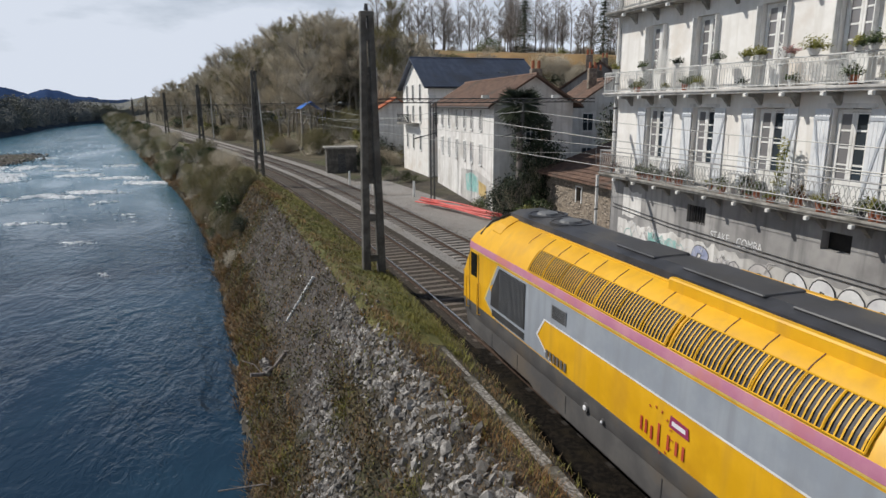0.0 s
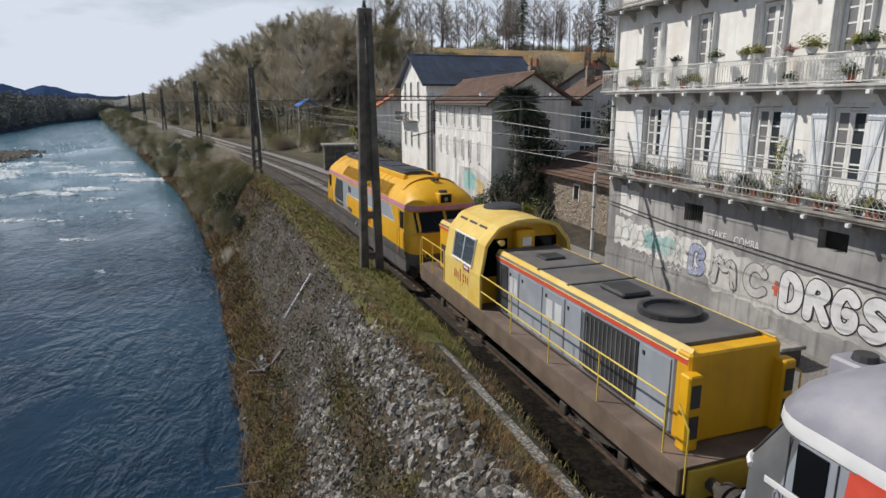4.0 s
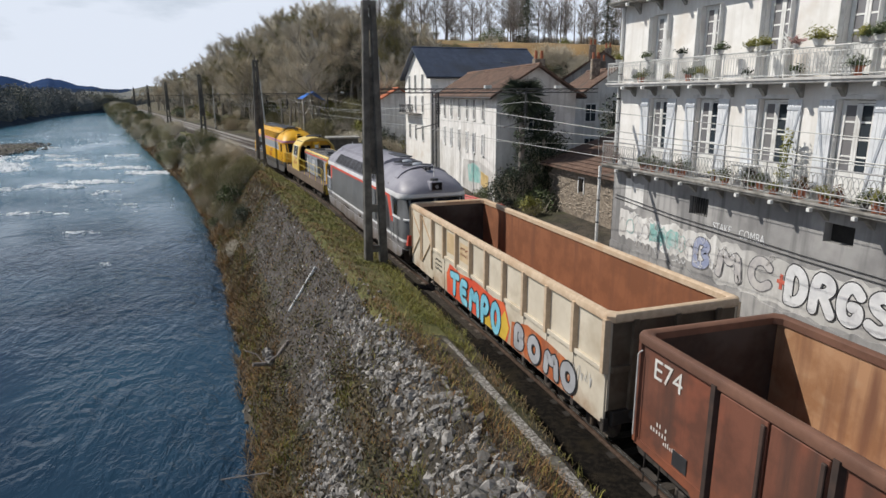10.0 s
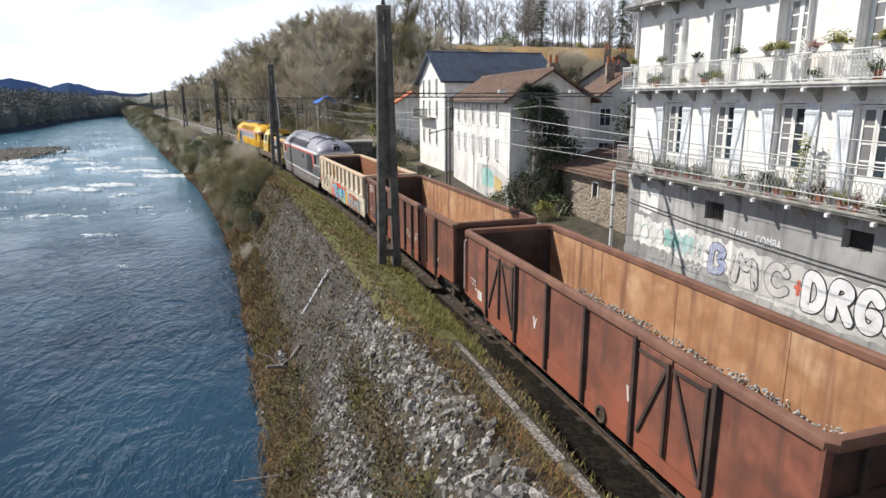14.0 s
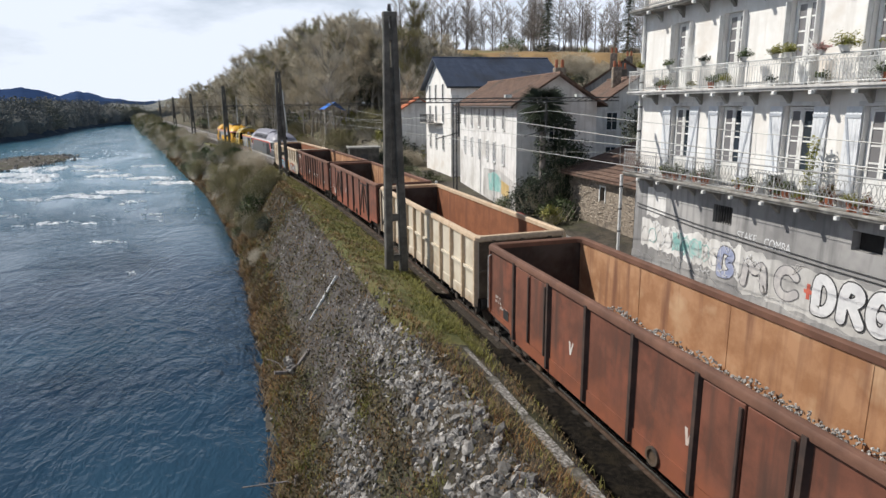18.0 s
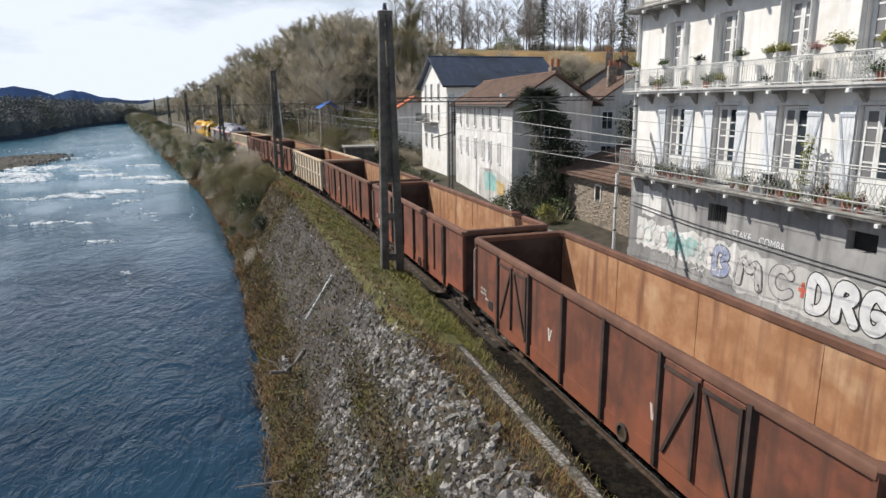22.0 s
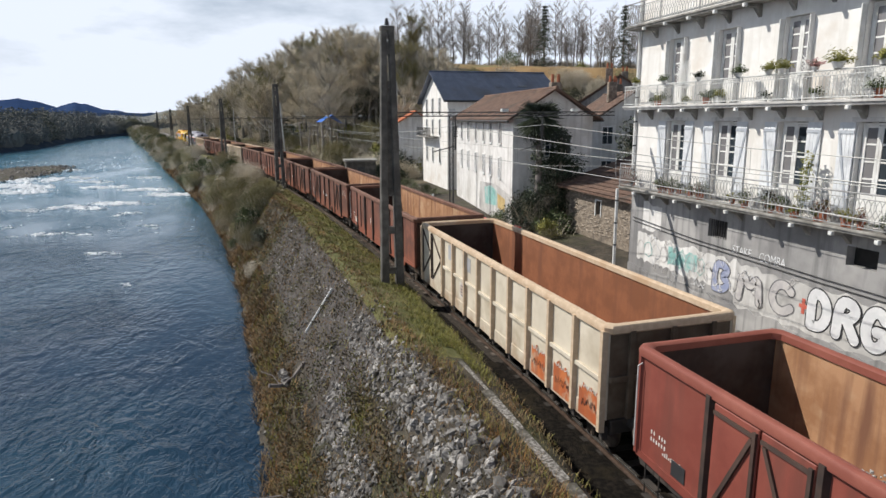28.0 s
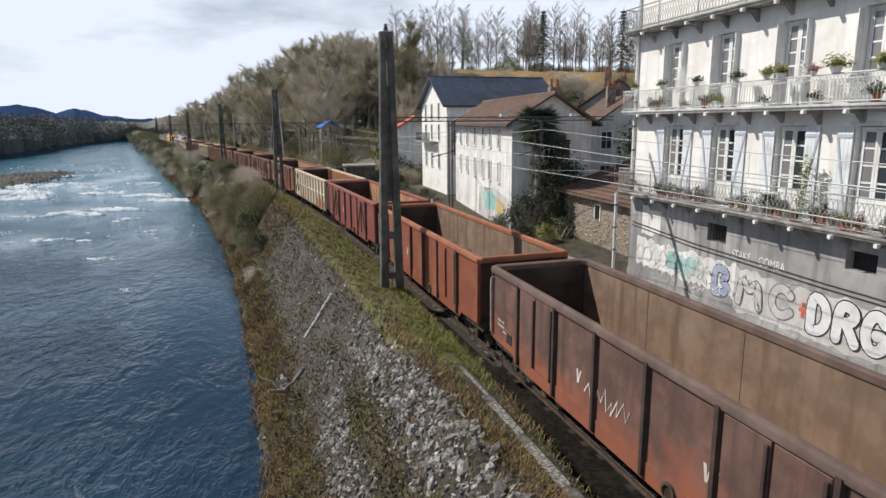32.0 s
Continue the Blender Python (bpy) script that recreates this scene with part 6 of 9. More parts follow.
PALE_RUBBLE = island_variation(surf("pale_rubble", (0.26, 0.255, 0.245), (0.42, 0.41, 0.39), 9, 0.95, 0.4), 0.35)


def rubble_heap(parent, rng, spots):
    g = Geo()
    for (x, y, lx, ly, n) in spots:
        for _ in range(n):
            px, py = x + rng.gauss(0, lx), y + rng.gauss(0, ly)
            if abs(px) > 1.33 or abs(py) > WL - 0.15:
                continue
            d = math.exp(-((px - x) / (1.5 * lx)) ** 2 - ((py - y) / (1.5 * ly)) ** 2)
            put_rock(g, (px, py, WZ0 + 0.08 + 0.60 * d * rng.random() ** 0.5), rng.uniform(0.025, 0.055), rng)
    part("ballast_remnant", g, PALE_RUBBLE, parent, "grey stone rubble left on the wagon floor", kind="stuff")


def posts_on(parent, y_list, sx, material, wide=0.11, deep=0.09, z0=WZ0 - 0.05, z1=WZ1 - 0.12):
    me = Geo().prism([(-wide / 2 - 0.02, 0), (wide / 2 + 0.02, 0), (wide / 2 - 0.012, deep), (-wide / 2 + 0.012, deep)], 2, z0, z1).mesh("side_post", material)
    for y in y_list:
        part("side_post", me, None, parent, m=pose(sx * WW, y, 0, 0, 0, 90 if sx < 0 else -90))


def brown_wagon(label, kind, seed, doors="z", inside=None, rubble=True, marks=True, big="", tags=(), between=(0.85, -0.85)):
    rng = random.Random(seed)
    t = wagon_base(label, kind, inside or RUST_IN)
    bays = ((-4.6, -2.6), (2.6, 4.6))
    for sx in (-1, 1):
        posts_on(t, [-4.6, -2.6, *between, 2.6, 4.6], sx, DIRT_AND_SHADE, z0=WZ0 - 0.26)
        posts_on(t, [-WL + 0.06, WL - 0.06], sx, RUSTY[kind], wide=0.09, deep=0.05)
        for a, b in bays:
            for leaf in range(2):
                y0, y1 = (a + 0.10, (a + b) / 2 - 0.02) if leaf == 0 else ((a + b) / 2 + 0.02, b - 0.10)
                d = part("side_door", Geo().box((sx * (WW + 0.004), y0, WZ0 - 0.02), (sx * (WW + 0.045), y1, WZ1 - 0.2), 0.012), RUSTY[kind], t, "steel door leaf in the wagon side")
                if doors == "z":
                    br = Geo()
                    za, zb = (WZ0 + 0.12, WZ1 - 0.38) if leaf == 0 else (WZ1 - 0.38, WZ0 + 0.12)
                    br.prism([(y0 + 0.06, za), (y0 + 0.13, za), (y1 - 0.06, zb), (y1 - 0.13, zb)], 0, sx * (WW + 0.046), sx * (WW + 0.085))
                    br.box((sx * (WW + 0.046), y0 + 0.02, WZ0 + 0.02), (sx * (WW + 0.085), y0 + 0.08, WZ1 - 0.26))
                    br.box((sx * (WW + 0.046), y0 + 0.08, WZ1 - 0.36), (sx * (WW + 0.075), y1 - 0.02, WZ1 - 0.30))
                    part("door_brace", br, DIRT_AND_SHADE, d)
                else:
                    part("door_bar", Geo().box((sx * (WW + 0.046), y0 + 0.02, WZ0), (sx * (WW + 0.085), y0 + 0.09, WZ1 - 0.26), 0.01), DIRT_AND_SHADE, d)
        foot = Geo().prism([(-WL + 0.05, WZ0 + 0.02), (-WL + 0.05, 1.06), (-WL + 1.5, 1.02), (-WL + 1.7, 0.82), (WL - 1.7, 0.82), (WL - 1.5, 1.02), (WL - 0.05, 1.06), (WL - 0.05, WZ0 + 0.02)], 0, sx * (WW - 0.04), sx * (WW + 0.02))
        part("lower_sill", foot, RUSTY[kind], t, "worn lower sill")
        for e in (-1, 1):
            steps = Geo()
            for dz in (0, 0.28):
                steps.box((sx * (WW - 0.06), e * (WL - 0.75), 0.42 + dz), (sx * (WW + 0.06), e * (WL - 0.35), 0.45 + dz))
            steps.path([(sx * WW, e * (WL - 0.75), WZ0), (sx * WW, e * (WL - 0.75), 0.42), (sx * WW, e * (WL - 0.35), 0.42), (sx * WW, e * (WL - 0.35), WZ0)], 0.014)
            part("step_iron", steps, UNDER, t)
        rail = Geo().path([(sx * (WW + 0.10), WL - 0.10, WZ0 + 0.1), (sx * (WW + 0.10), WL - 0.10, WZ1 - 0.35), (sx * (WW + 0.02), WL - 0.10, WZ1 - 0.3)], 0.014)
        part("corner_handrail", rail, RAILING, t, "pale corner handrail")
        part("brake_handwheel", Geo().loft([[(sx * (WW + d), -1.6 + r * math.cos(2 * math.pi * k / 14), 1.0 + r * math.sin(2 * math.pi * k / 14)) for k in range(14)] for d, r in ((0.03, 0.18), (0.07, 0.18), (0.07, 0.13), (0.03, 0.13))]), UNDER, t, "grimy brake handwheel")
    for sy in (-1, 1):
        for x in (-0.9, -0.3, 0.3, 0.9):
            part("end_stiffener", Geo().box((x - 0.05, sy * WL, WZ0), (x + 0.05, sy * (WL + 0.07), WZ1 - 0.14), 0.01), DIRT_AND_SHADE, t)
        part("end_rib", Geo().box((-WW + 0.06, sy * WL, 2.2), (WW - 0.06, sy * (WL + 0.06), 2.32), 0.01), DIRT_AND_SHADE, t)
    if marks:
        for sx in (-1,):
            g = Geo()
            x = -(WW + 0.004)
            for k in range(2):
                for j in range(6):
                    if rng.random() < 0.8:
                        g.box((x, WL - 0.45 - 0.075 * j, 1.66 - 0.13 * k), (x - 0.003, WL - 0.48 - 0.075 * j, 1.73 - 0.13 * k))
            for j in range(11):
                g.box((x, WL - 0.80 - 0.055 * j, 1.42), (x - 0.003, WL - 0.825 - 0.055 * j, 1.42 + 0.05 + 0.02 * (j % 3)))
            part("stencil_marks", g, MARK_WHITE, t, "white stencilled marks too small to read")
            part("note_plate", Geo().box((x, WL - 1.05, 1.22), (x - 0.012, WL - 1.4, 1.5), 0.004), GRILLE_DARK if rng.random() < 0.5 else MARK_WHITE, t, "small plate on the wagon side")
            g = Geo()
            for y in (1.55, -2.4):
                g.prism([(y, 1.95), (y + 0.07, 1.95), (y + 0.02, 1.65), (y - 0.03, 1.65)], 0, x, x - 0.003)
                g.prism([(y - 0.14, 1.95), (y - 0.09, 1.95), (y + 0.02, 1.65), (y - 0.03, 1.65)], 0, x - 0.001, x - 0.004)
            part("v_mark", g, MARK_WHITE, t, "white V mark")
    for y, z, w, h in tags:
        squiggle(t, rng, y, z, w, h, MARK_WHITE, 0.018, "white sprayed scribble")
    if big:
        written(big, 0.5, MARK_WHITE, t, Matrix.Translation((-(WW + 0.008), WL - 0.78, 2.62)) @ LEFT_TEXT, "white painted class mark")
    if rubble:
        rubble_heap(t, rng, [(1.0, yy + rng.uniform(-0.4, 0.4), 0.34, 0.8, 380) for yy in (-4.6, -3.3, -2.0, -0.7, 0.6, 1.9, 3.2)])
    return t


# x axis of a text runs towards the rear, its face looks to the left
LEFT_TEXT = Matrix(((0, 0, -1, 0), (-1, 0, 0, 0), (0, 1, 0, 0), (0, 0, 0, 1)))


def squiggle(parent, rng, y, z, w, h, mat, r=0.016, label="sprayed scribble", proud=0.010):
    """One running sprayed stroke towards the rear of the left side."""
    pts, n = [], 16
    for k in range(n):
        pts.append((y - w * (k + rng.uniform(-0.9, 0.9)) / (n - 1), z + h * (0.5 if k % 2 else -0.5) * rng.uniform(0.3, 1.0)))
    return bent_outline(pts, r, mat, parent, "scribble", -(WW + proud), label)


def cream_wagon(label, seed, style):
    rng = random.Random(seed)
    t = wagon_base(label, "cream", RUST_IN_ORANGE)
    ys = [3.87 - 1.145 * k for k in range(9)] + [-WL + 0.07]
    for sx in (-1, 1):
        posts_on(t, [WL - 0.06] + ys, sx, RIM["cream"], wide=0.12, deep=0.11, z0=1.93 if style == 1 else 0.9)
        if style == 1:
            part("lower_panel", Geo().box((sx * (WW + 0.0005), -WL + 0.03, 0.88), (sx * (WW + 0.03), ys[0] + 0.05, 1.925), 0.008), RUSTY["cream"], t, "flush lower side panel")
            seam = Geo().box((sx * (WW + 0.029), -0.012, 0.89), (sx * (WW + 0.033), 0.012, 1.92)).mesh("panel_seam", DIRT_AND_SHADE)
            for y in ys[1:-1]:
                part("panel_seam", seam, None, t, m=pose(0, y, 0))
        me = Geo().box((0, -WL + 0.05, 1.93), (0.07, ys[0], 2.03), 0.01)
        part("mid_rib", me, RUSTY["cream"], t, m=Matrix.Translation((sx * WW, 0, 0)) @ Matrix.Rotation(math.pi if sx < 0 else 0, 4, "Z") @ pose(0, 0, 0) if sx > 0 else Matrix.Translation((-WW - 0.07, 0, 0)))
        part("lower_sill", Geo().box((sx * (WW - 0.03), -WL + 0.03, 0.86), (sx * (WW + 0.02), WL - 0.03, WZ0 + 0.05), 0.015), RUSTY["cream"], t, "rust-stained lower sill")
        for leaf in range(2):
            y1 = WL - 0.16 - 1.2 * leaf
            y0 = y1 - 1.12
            d = part("side_door", Geo().box((sx * (WW + 0.004), y0, WZ0 + 0.06), (sx * (WW + 0.035), y1, WZ1 - 0.2), 0.01), RUSTY["cream"], t, "cream steel door leaf")
            br = Geo()
            xa, xb = sx * (WW + 0.036), sx * (WW + 0.075)
            zs = [WZ0 + 0.12, 0.5 * (WZ0 + WZ1), WZ1 - 0.26]
            for za, zb in ((zs[0], zs[1]), (zs[2], zs[1])):
                br.prism([(y1 - 0.1, za), (y1 - 0.04, za), (y0 + 0.10, zb), (y0 + 0.04, zb)], 0, xa, xb)
            for y in (y0 + 0.01, y1 - 0.06):
                br.box((xa, y, WZ0 + 0.08), (xb, y + 0.05, WZ1 - 0.22))
            part("door_brace", br, DIRT_AND_SHADE if style != 1 else RIM["cream"], d)
        me = Geo().box((sx * (WW - 0.1), -0.06, 0.72), (sx * (WW + 0.03), 0.06, 1.0), 0.01).mesh("sill_bracket", UNDER)
        for y in ys:
            part("sill_bracket", me, None, t, m=pose(0, y, 0))
    for sy in (-1, 1):
        for x in (-0.95, 0, 0.95):
            part("end_post", Geo().box((x - 0.06, sy * WL, WZ0), (x + 0.06, sy * (WL + 0.09), WZ1 - 0.14), 0.01), END_CREAM, t)
        part("end_rib", Geo().box((-WW + 0.05, sy * WL, 1.95), (WW - 0.05, sy * (WL + 0.075), 2.07), 0.01), END_CREAM, t)
    x = WW + 0.004

    def patch(y, w, z0, z1, mat, lab):
        part("painted_patch", Geo().box((-x, y, z0), (-x - 0.004, y - w, z1)), mat, t, lab)
    if style == 1:
        patch(2.55, 0.75, 2.2, 2.85, TAN_PATCH, "tan painted patch")
        patch(1.4, 0.7, 2.2, 2.75, TAN_PATCH, "tan painted patch")
        for k in range(3):
            squiggle(t, rng, 3.6, 1.72 - 0.15 * k, 0.62, 0.12, GRAF_BLACK, 0.011, "black scribbled mark", 0.04)
        for zz in (2.6, 2.42):
            squiggle(t, rng, 1.35, zz, 0.6, 0.12, RUSTY["orange"], 0.012, "rusty scribbled mark")
        x += 0.031
        part("sprayed_ground", Geo().prism([(2.45, 0.9), (2.5, 1.5), (2.2, 1.88), (1.3, 1.8), (0.1, 1.9), (-1.2, 1.82), (-1.9, 1.9), (-2.25, 1.35), (-2.1, 0.9)], 0, -x, -x - 0.002), GRAF_RED, t, "red sprayed background")
        part("sprayed_flame", Geo().prism([(-0.35, 0.9), (-0.3, 1.2), (-0.7, 1.3), (-1.1, 1.15), (-1.5, 1.2), (-1.95, 1.7), (-2.2, 1.3), (-2.0, 0.9)], 0, -x - 0.003, -x - 0.005), YELLOW_BIT, t, "yellow sprayed flame")
        part("sprayed_ground", Geo().prism([(-2.3, 0.9), (-2.35, 1.55), (-3.2, 1.75), (-4.4, 1.7), (-5.3, 1.6), (-5.35, 0.9)], 0, -x, -x - 0.002), GRAF_ORANGE, t, "salmon sprayed background")
        for k, (ch, y1) in enumerate(zip("TEMPO", (2.2, 1.35, 0.62, -0.28, -0.98))):
            bubble(t, ch, y1, y1 - (0.92, 0.80, 0.98, 0.78, 0.80)[k], 0.93 - 0.03 * k, 1.80 - 0.02 * (k % 2), 0.105, -(x + 0.006 + 0.014 * (k % 2)), GRAF_BLUE, GRAF_BLACK, "sky-blue sprayed letter", -1)
        for k, (ch, y1) in enumerate(zip("BOMO", (-2.4, -3.2, -4.0, -4.75))):
            bubble(t, ch, y1, y1 - 0.80, 0.93, 1.66, 0.10, -(x + 0.006 + 0.014 * (k % 2)), GRAF_GREY, GRAF_BLACK, "silver sprayed shape", -1)
        squiggle(t, rng, -5.2, 1.55, 0.8, 0.35, MARK_WHITE, 0.022, "white sprayed scribble", 0.04)
    elif style == 3:
        patch(3.35, 0.6, 2.35, 2.85, GRAF_GREY, "grey painted patch")
        patch(1.95, 0.75, 2.35, 2.8, GRAF_GREY, "grey painted patch")
        patch(2.2, 0.5, 1.35, 1.85, MARK_WHITE, "white notice")
        g = Geo()
        for k in range(4):
            g.box((-x - 0.005, 2.1, 1.42 + 0.1 * k), (-x - 0.008, 1.8, 1.46 + 0.1 * k))
        part("notice_lines", g, MID_GREY, t, "dark lines of small writing")
        for y, w in ((-3.2, 0.95), (-4.35, 0.95), (-5.5, 0.85)):
            top = [(y - w * k / 10, 1.75 - 0.22 * rng.random() - 0.10 * (k % 3 == 1)) for k in range(11)]
            part("painted_patch", Geo().prism(top + [(y - w, 0.92), (y, 0.92)], 0, -x - 0.016, -x - 0.02), GRAF_ORANGE, t, "flaking orange spray paint")
            squiggle(t, rng, y - 0.1, 1.6, w - 0.25, 0.12, MARK_WHITE, 0.012, "white sprayed scribble", 0.03)
            squiggle(t, rng, y - 0.1, 1.25, w - 0.2, 0.22, GRAF_BLACK, 0.010, "black sprayed scribble", 0.03)
    else:
        patch(2.2, 0.45, 2.35, 2.7, MID_GREY, "dark notice plate")
        patch(3.4, 0.5, 2.35, 2.75, TAN_PATCH, "tan painted patch")
    return t


# ---- locomotives ----
def rounded(hw, hl, r, z, n=6):
    r = min(r, hw * 0.98, hl * 0.98)
    pts = []
    for cx, cy, a0 in ((hw - r, hl - r, 0), (-hw + r, hl - r, 90), (-hw + r, -hl + r, 180), (hw - r, -hl + r, 270)):
        for k in range(n + 1):
            a = radians(a0 + 90 * k / n)
            pts.append((cx + r * math.cos(a), cy + r * math.sin(a), z))
    return pts


# height, half width, half length, corner radius
SHAPE = [(0.95, 1.36, 7.92, 0.35), (1.05, 1.42, 8.0, 0.4), (1.5, 1.45, 8.06, 0.45), (2.2, 1.455, 8.06, 0.5), (2.28, 1.455, 8.02, 0.5), (2.98, 1.44, 7.58, 0.5),
         (3.06, 1.45, 7.72, 0.62), (3.22, 1.43, 7.76, 0.7), (3.42, 1.34, 7.68, 0.8), (3.62, 1.20, 7.45, 0.85), (3.82, 0.98, 7.10, 0.8), (3.98, 0.70, 6.7, 0.65), (4.06, 0.35, 6.3, 0.33)]


def shape_at(z):
    for a, b in zip(SHAPE, SHAPE[1:]):
        if z <= b[0]:
            f = (z - a[0]) / (b[0] - a[0])
            return tuple(a[k] + (b[k] - a[k]) * f for k in range(4))
    return SHAPE[-1]


def shell(z0, z1, grow=0.0):
    zs = sorted({z0, z1, *[q[0] for q in SHAPE if z0 < q[0] < z1]})
    rings = []
    for z in zs:
        _, w, l, r = shape_at(z)
        rings.append(rounded(w + grow, l + grow, r, z))
    return Geo().loft(rings)


def on_side(y, z, sx=-1, lift=0.008):
    return (sx * (shape_at(z)[1] + lift), y, z)


def side_plate(name, pts, material, parent, label="", lift=0.006):
    """A sheet of outline (y, z) lying on both flanks."""
    for sx in (-1, 1):
        g = Geo()
        g.loft([[on_side(y, z, sx, lift - 0.004) for y, z in pts], [on_side(y, z, sx, lift) for y, z in pts]])
        part(name, g, material, parent, label)


def ring_disc(g, c, r0, r1, z0, z1, n=20):
    g.loft([[(c[0] + r * math.cos(2 * math.pi * k / n), c[1] + r * math.sin(2 * math.pi * k / n), z) for k in range(n)] for r, z in ((r1, z0), (r1, z1), (r0, z1), (r0, z0))], caps=False)
    return g


def roof_grilles(t, spans, frame_mat, slat_mat, bays=(5, 5)):
    """Louvred intakes on the sloping roof shoulders."""
    for sx in (-1, 1):
        for (y0, y1), n in zip(spans, bays):
            zs = [3.28, 3.42, 3.55, 3.66, 3.74]
            bg = Geo()
            bg.loft([[on_side(y0, z, sx, 0.012) for z in zs], [on_side(y1, z, sx, 0.012) for z in zs]], caps=False, closed=False)
            gr = part("roof_grille", bg, GRILLE_DARK, t, "louvred intake on the roof shoulder")
            fr = Geo()
            for k in range(n + 1):
                y = y0 + (y1 - y0) * k / n
                fr.path([on_side(y, z, sx, 0.035) for z in zs], 0.016, 5)
            for z in (zs[0], zs[-1]):
                fr.tube(on_side(y0, z, sx, 0.03), on_side(y1, z, sx, 0.03), 0.014, n=5)
            part("grille_frame", fr, frame_mat, gr)
            sl = Geo()
            prof = [Vector(on_side(0, z, sx, 0.035)) for z in zs]
            sl.loft([[tuple(p + Vector((0, -0.012, 0))) for p in prof], [tuple(p + Vector((0, 0.012, 0))) for p in prof]], caps=False, closed=False)
            sl.loft([[tuple(p + Vector((0, 0.012, 0))) for p in prof], [tuple(p * 1.0 + Vector((-sx * 0.02, 0.012, -0.02))) for p in prof]], caps=False, closed=False)
            me = sl.mesh("slat", slat_mat)
            m = int(abs(y1 - y0) / 0.085)
            for k in range(m):
                part("slat", me, None, gr, m=pose(0, y0 + (y1 - y0) * (k + 0.5) / m, 0))


CAB_GLASS = glassy("cab_glass", (0.006, 0.007, 0.009), 0.12)
CAB_GLASS.node_tree.nodes["Principled BSDF"].inputs["Specular IOR Level"].default_value = 0.25


def cab_end(t, sy, body, frame_mat, dark=False):
    """Windscreens, side windows, door rails and lamps of one cab; sy is 1 for the leading end."""
    def front(x, z, lift=0.0):
        _, w, l, r = shape_at(z)
        ax = abs(x)
        y = l if ax < w - r else l - r + math.sqrt(max(0.0, r * r - (ax - w + r) ** 2))
        return (x, sy * (y + lift), z)
    for sx in (-1, 1):
        xs = [0.07, 0.35, 0.65, 0.95, 1.2]
        g = Geo()
        for a, b in zip(xs, xs[1:]):
            g.face([front(sx * a, 2.31, 0.012), front(sx * b, 2.31, 0.012), front(sx * b, 2.97, 0.012), front(sx * a, 2.97, 0.012)])
        w = part("windscreen", g, CAB_GLASS, t, "dark slanted cab windscreen")
        f = Geo()
        loop = [front(sx * x, 2.29, 0.02) for x in xs] + [front(sx * x, 2.98, 0.02) for x in reversed(xs)]
        f.path(loop + loop[:1], 0.022, 5)
        part("window_frame", f, GRILLE_DARK, w)
        wp = Geo().tube(front(sx * 0.3, 2.34, 0.03), front(sx * 0.55, 2.8, 0.03), 0.012)
        part("wiper", wp, GRILLE_DARK, w)
        lamp = Geo()
        c = front(sx * (1.0 if dark else 0.85), 1.42, 0.0)
        rl = 0.19 if dark else 0.13
        lamp.tube((c[0], c[1] - sy * 0.08, c[2]), (c[0], c[1] + sy * 0.09, c[2]), rl, rl * 0.92, 14)
        if dark and sy < 0:
            lamp.prism([(c[0] - 0.34, 1.22), (c[0] + 0.34, 1.22), (c[0] + 0.30, 1.62), (c[0] - 0.30, 1.62)], 1, c[1] - sy * 0.3, c[1] + sy * 0.02)
        lp = part("headlight", lamp, RED_STRIPE if dark and sy < 0 else body, t, "round headlight")
        part("lens", Geo().tube((c[0], c[1] + sy * 0.085, c[2]), (c[0], c[1] + sy * 0.10, c[2]), rl * 0.8, rl * 0.7, 14), RED_STRIPE if dark and sy < 0 else GLASS, lp)
        y = sy * 6.85
        sw = Geo().box((sx * 1.445, y - 0.22, 2.28), (sx * 1.466, y + 0.22, 2.95), 0.006)
        part("cab_side_window", sw, CAB_GLASS, t, "dark cab side window")
        for dy in (-0.42, 0.42):
            part("door_handrail", Geo().path([(sx * 1.44, y + dy, 1.25), (sx * 1.52, y + dy, 1.28), (sx * 1.53, y + dy, 1.7), (sx * 1.52, y + dy, 2.17), (sx * 1.44, y + dy, 2.2)], 0.016), frame_mat, t)
        for dy in (-0.34, 0.34):
            part("door_seam", Geo().box((sx * 1.45, y + dy - 0.008, 1.2), (sx * 1.462, y + dy + 0.008, 2.98)), GRILLE_DARK, t)
    band = Geo().path([front(a * 0.1, 2.22, 0.015) for a in range(-14, 15)], 0.05 if dark else 0.03, 6)
    part("nose_moulding", band, WHITE_STRIPE if dark else body, t, "white moulding round the nose" if dark else "")
    if dark:
        for sx in (-1, 1):
            part("cab_moulding", Geo().box((sx * 1.45, sy * 6.45, 2.17), (sx * 1.475, sy * 7.5, 2.27), 0.01), WHITE_STRIPE, t, "white moulding along the cab side")
    beam = Geo().box((-1.25, sy * 7.95, 0.78), (1.25, sy * 8.03, 1.1), 0.03)
    part("buffer_beam", beam, UNDER, t)
    buffers(t, sy * 8.02, sy, 1.05)
    hb = Geo().box((-0.27, sy * 7.2, 3.30), (0.27, sy * 7.82, 3.68), 0.04)
    lampbox = part("roof_lamp_box", hb, frame_mat if dark else body, t, "boxed lamp over the cab")
    part("lamp_glass", Geo().box((-0.21, sy * 7.82, 3.34), (0.21, sy * 7.835, 3.64)), CAB_GLASS, lampbox)
    part("lamp_bulb", Geo().tube((0, sy * 7.83, 3.47), (0, sy * 7.86, 3.47), 0.08, 0.07, 12), SLAT_GREY, lampbox)
    part("lamp_cap", Geo().tube((0, sy * 7.5, 3.67), (0, sy * 7.5, 3.77), 0.17, 0.15, 12), GRILLE_DARK, lampbox)
    hood = Geo()
    n = 12
    inner, outer = [], []
    for k in range(n + 1):
        x = -1.15 + 2.3 * k / n
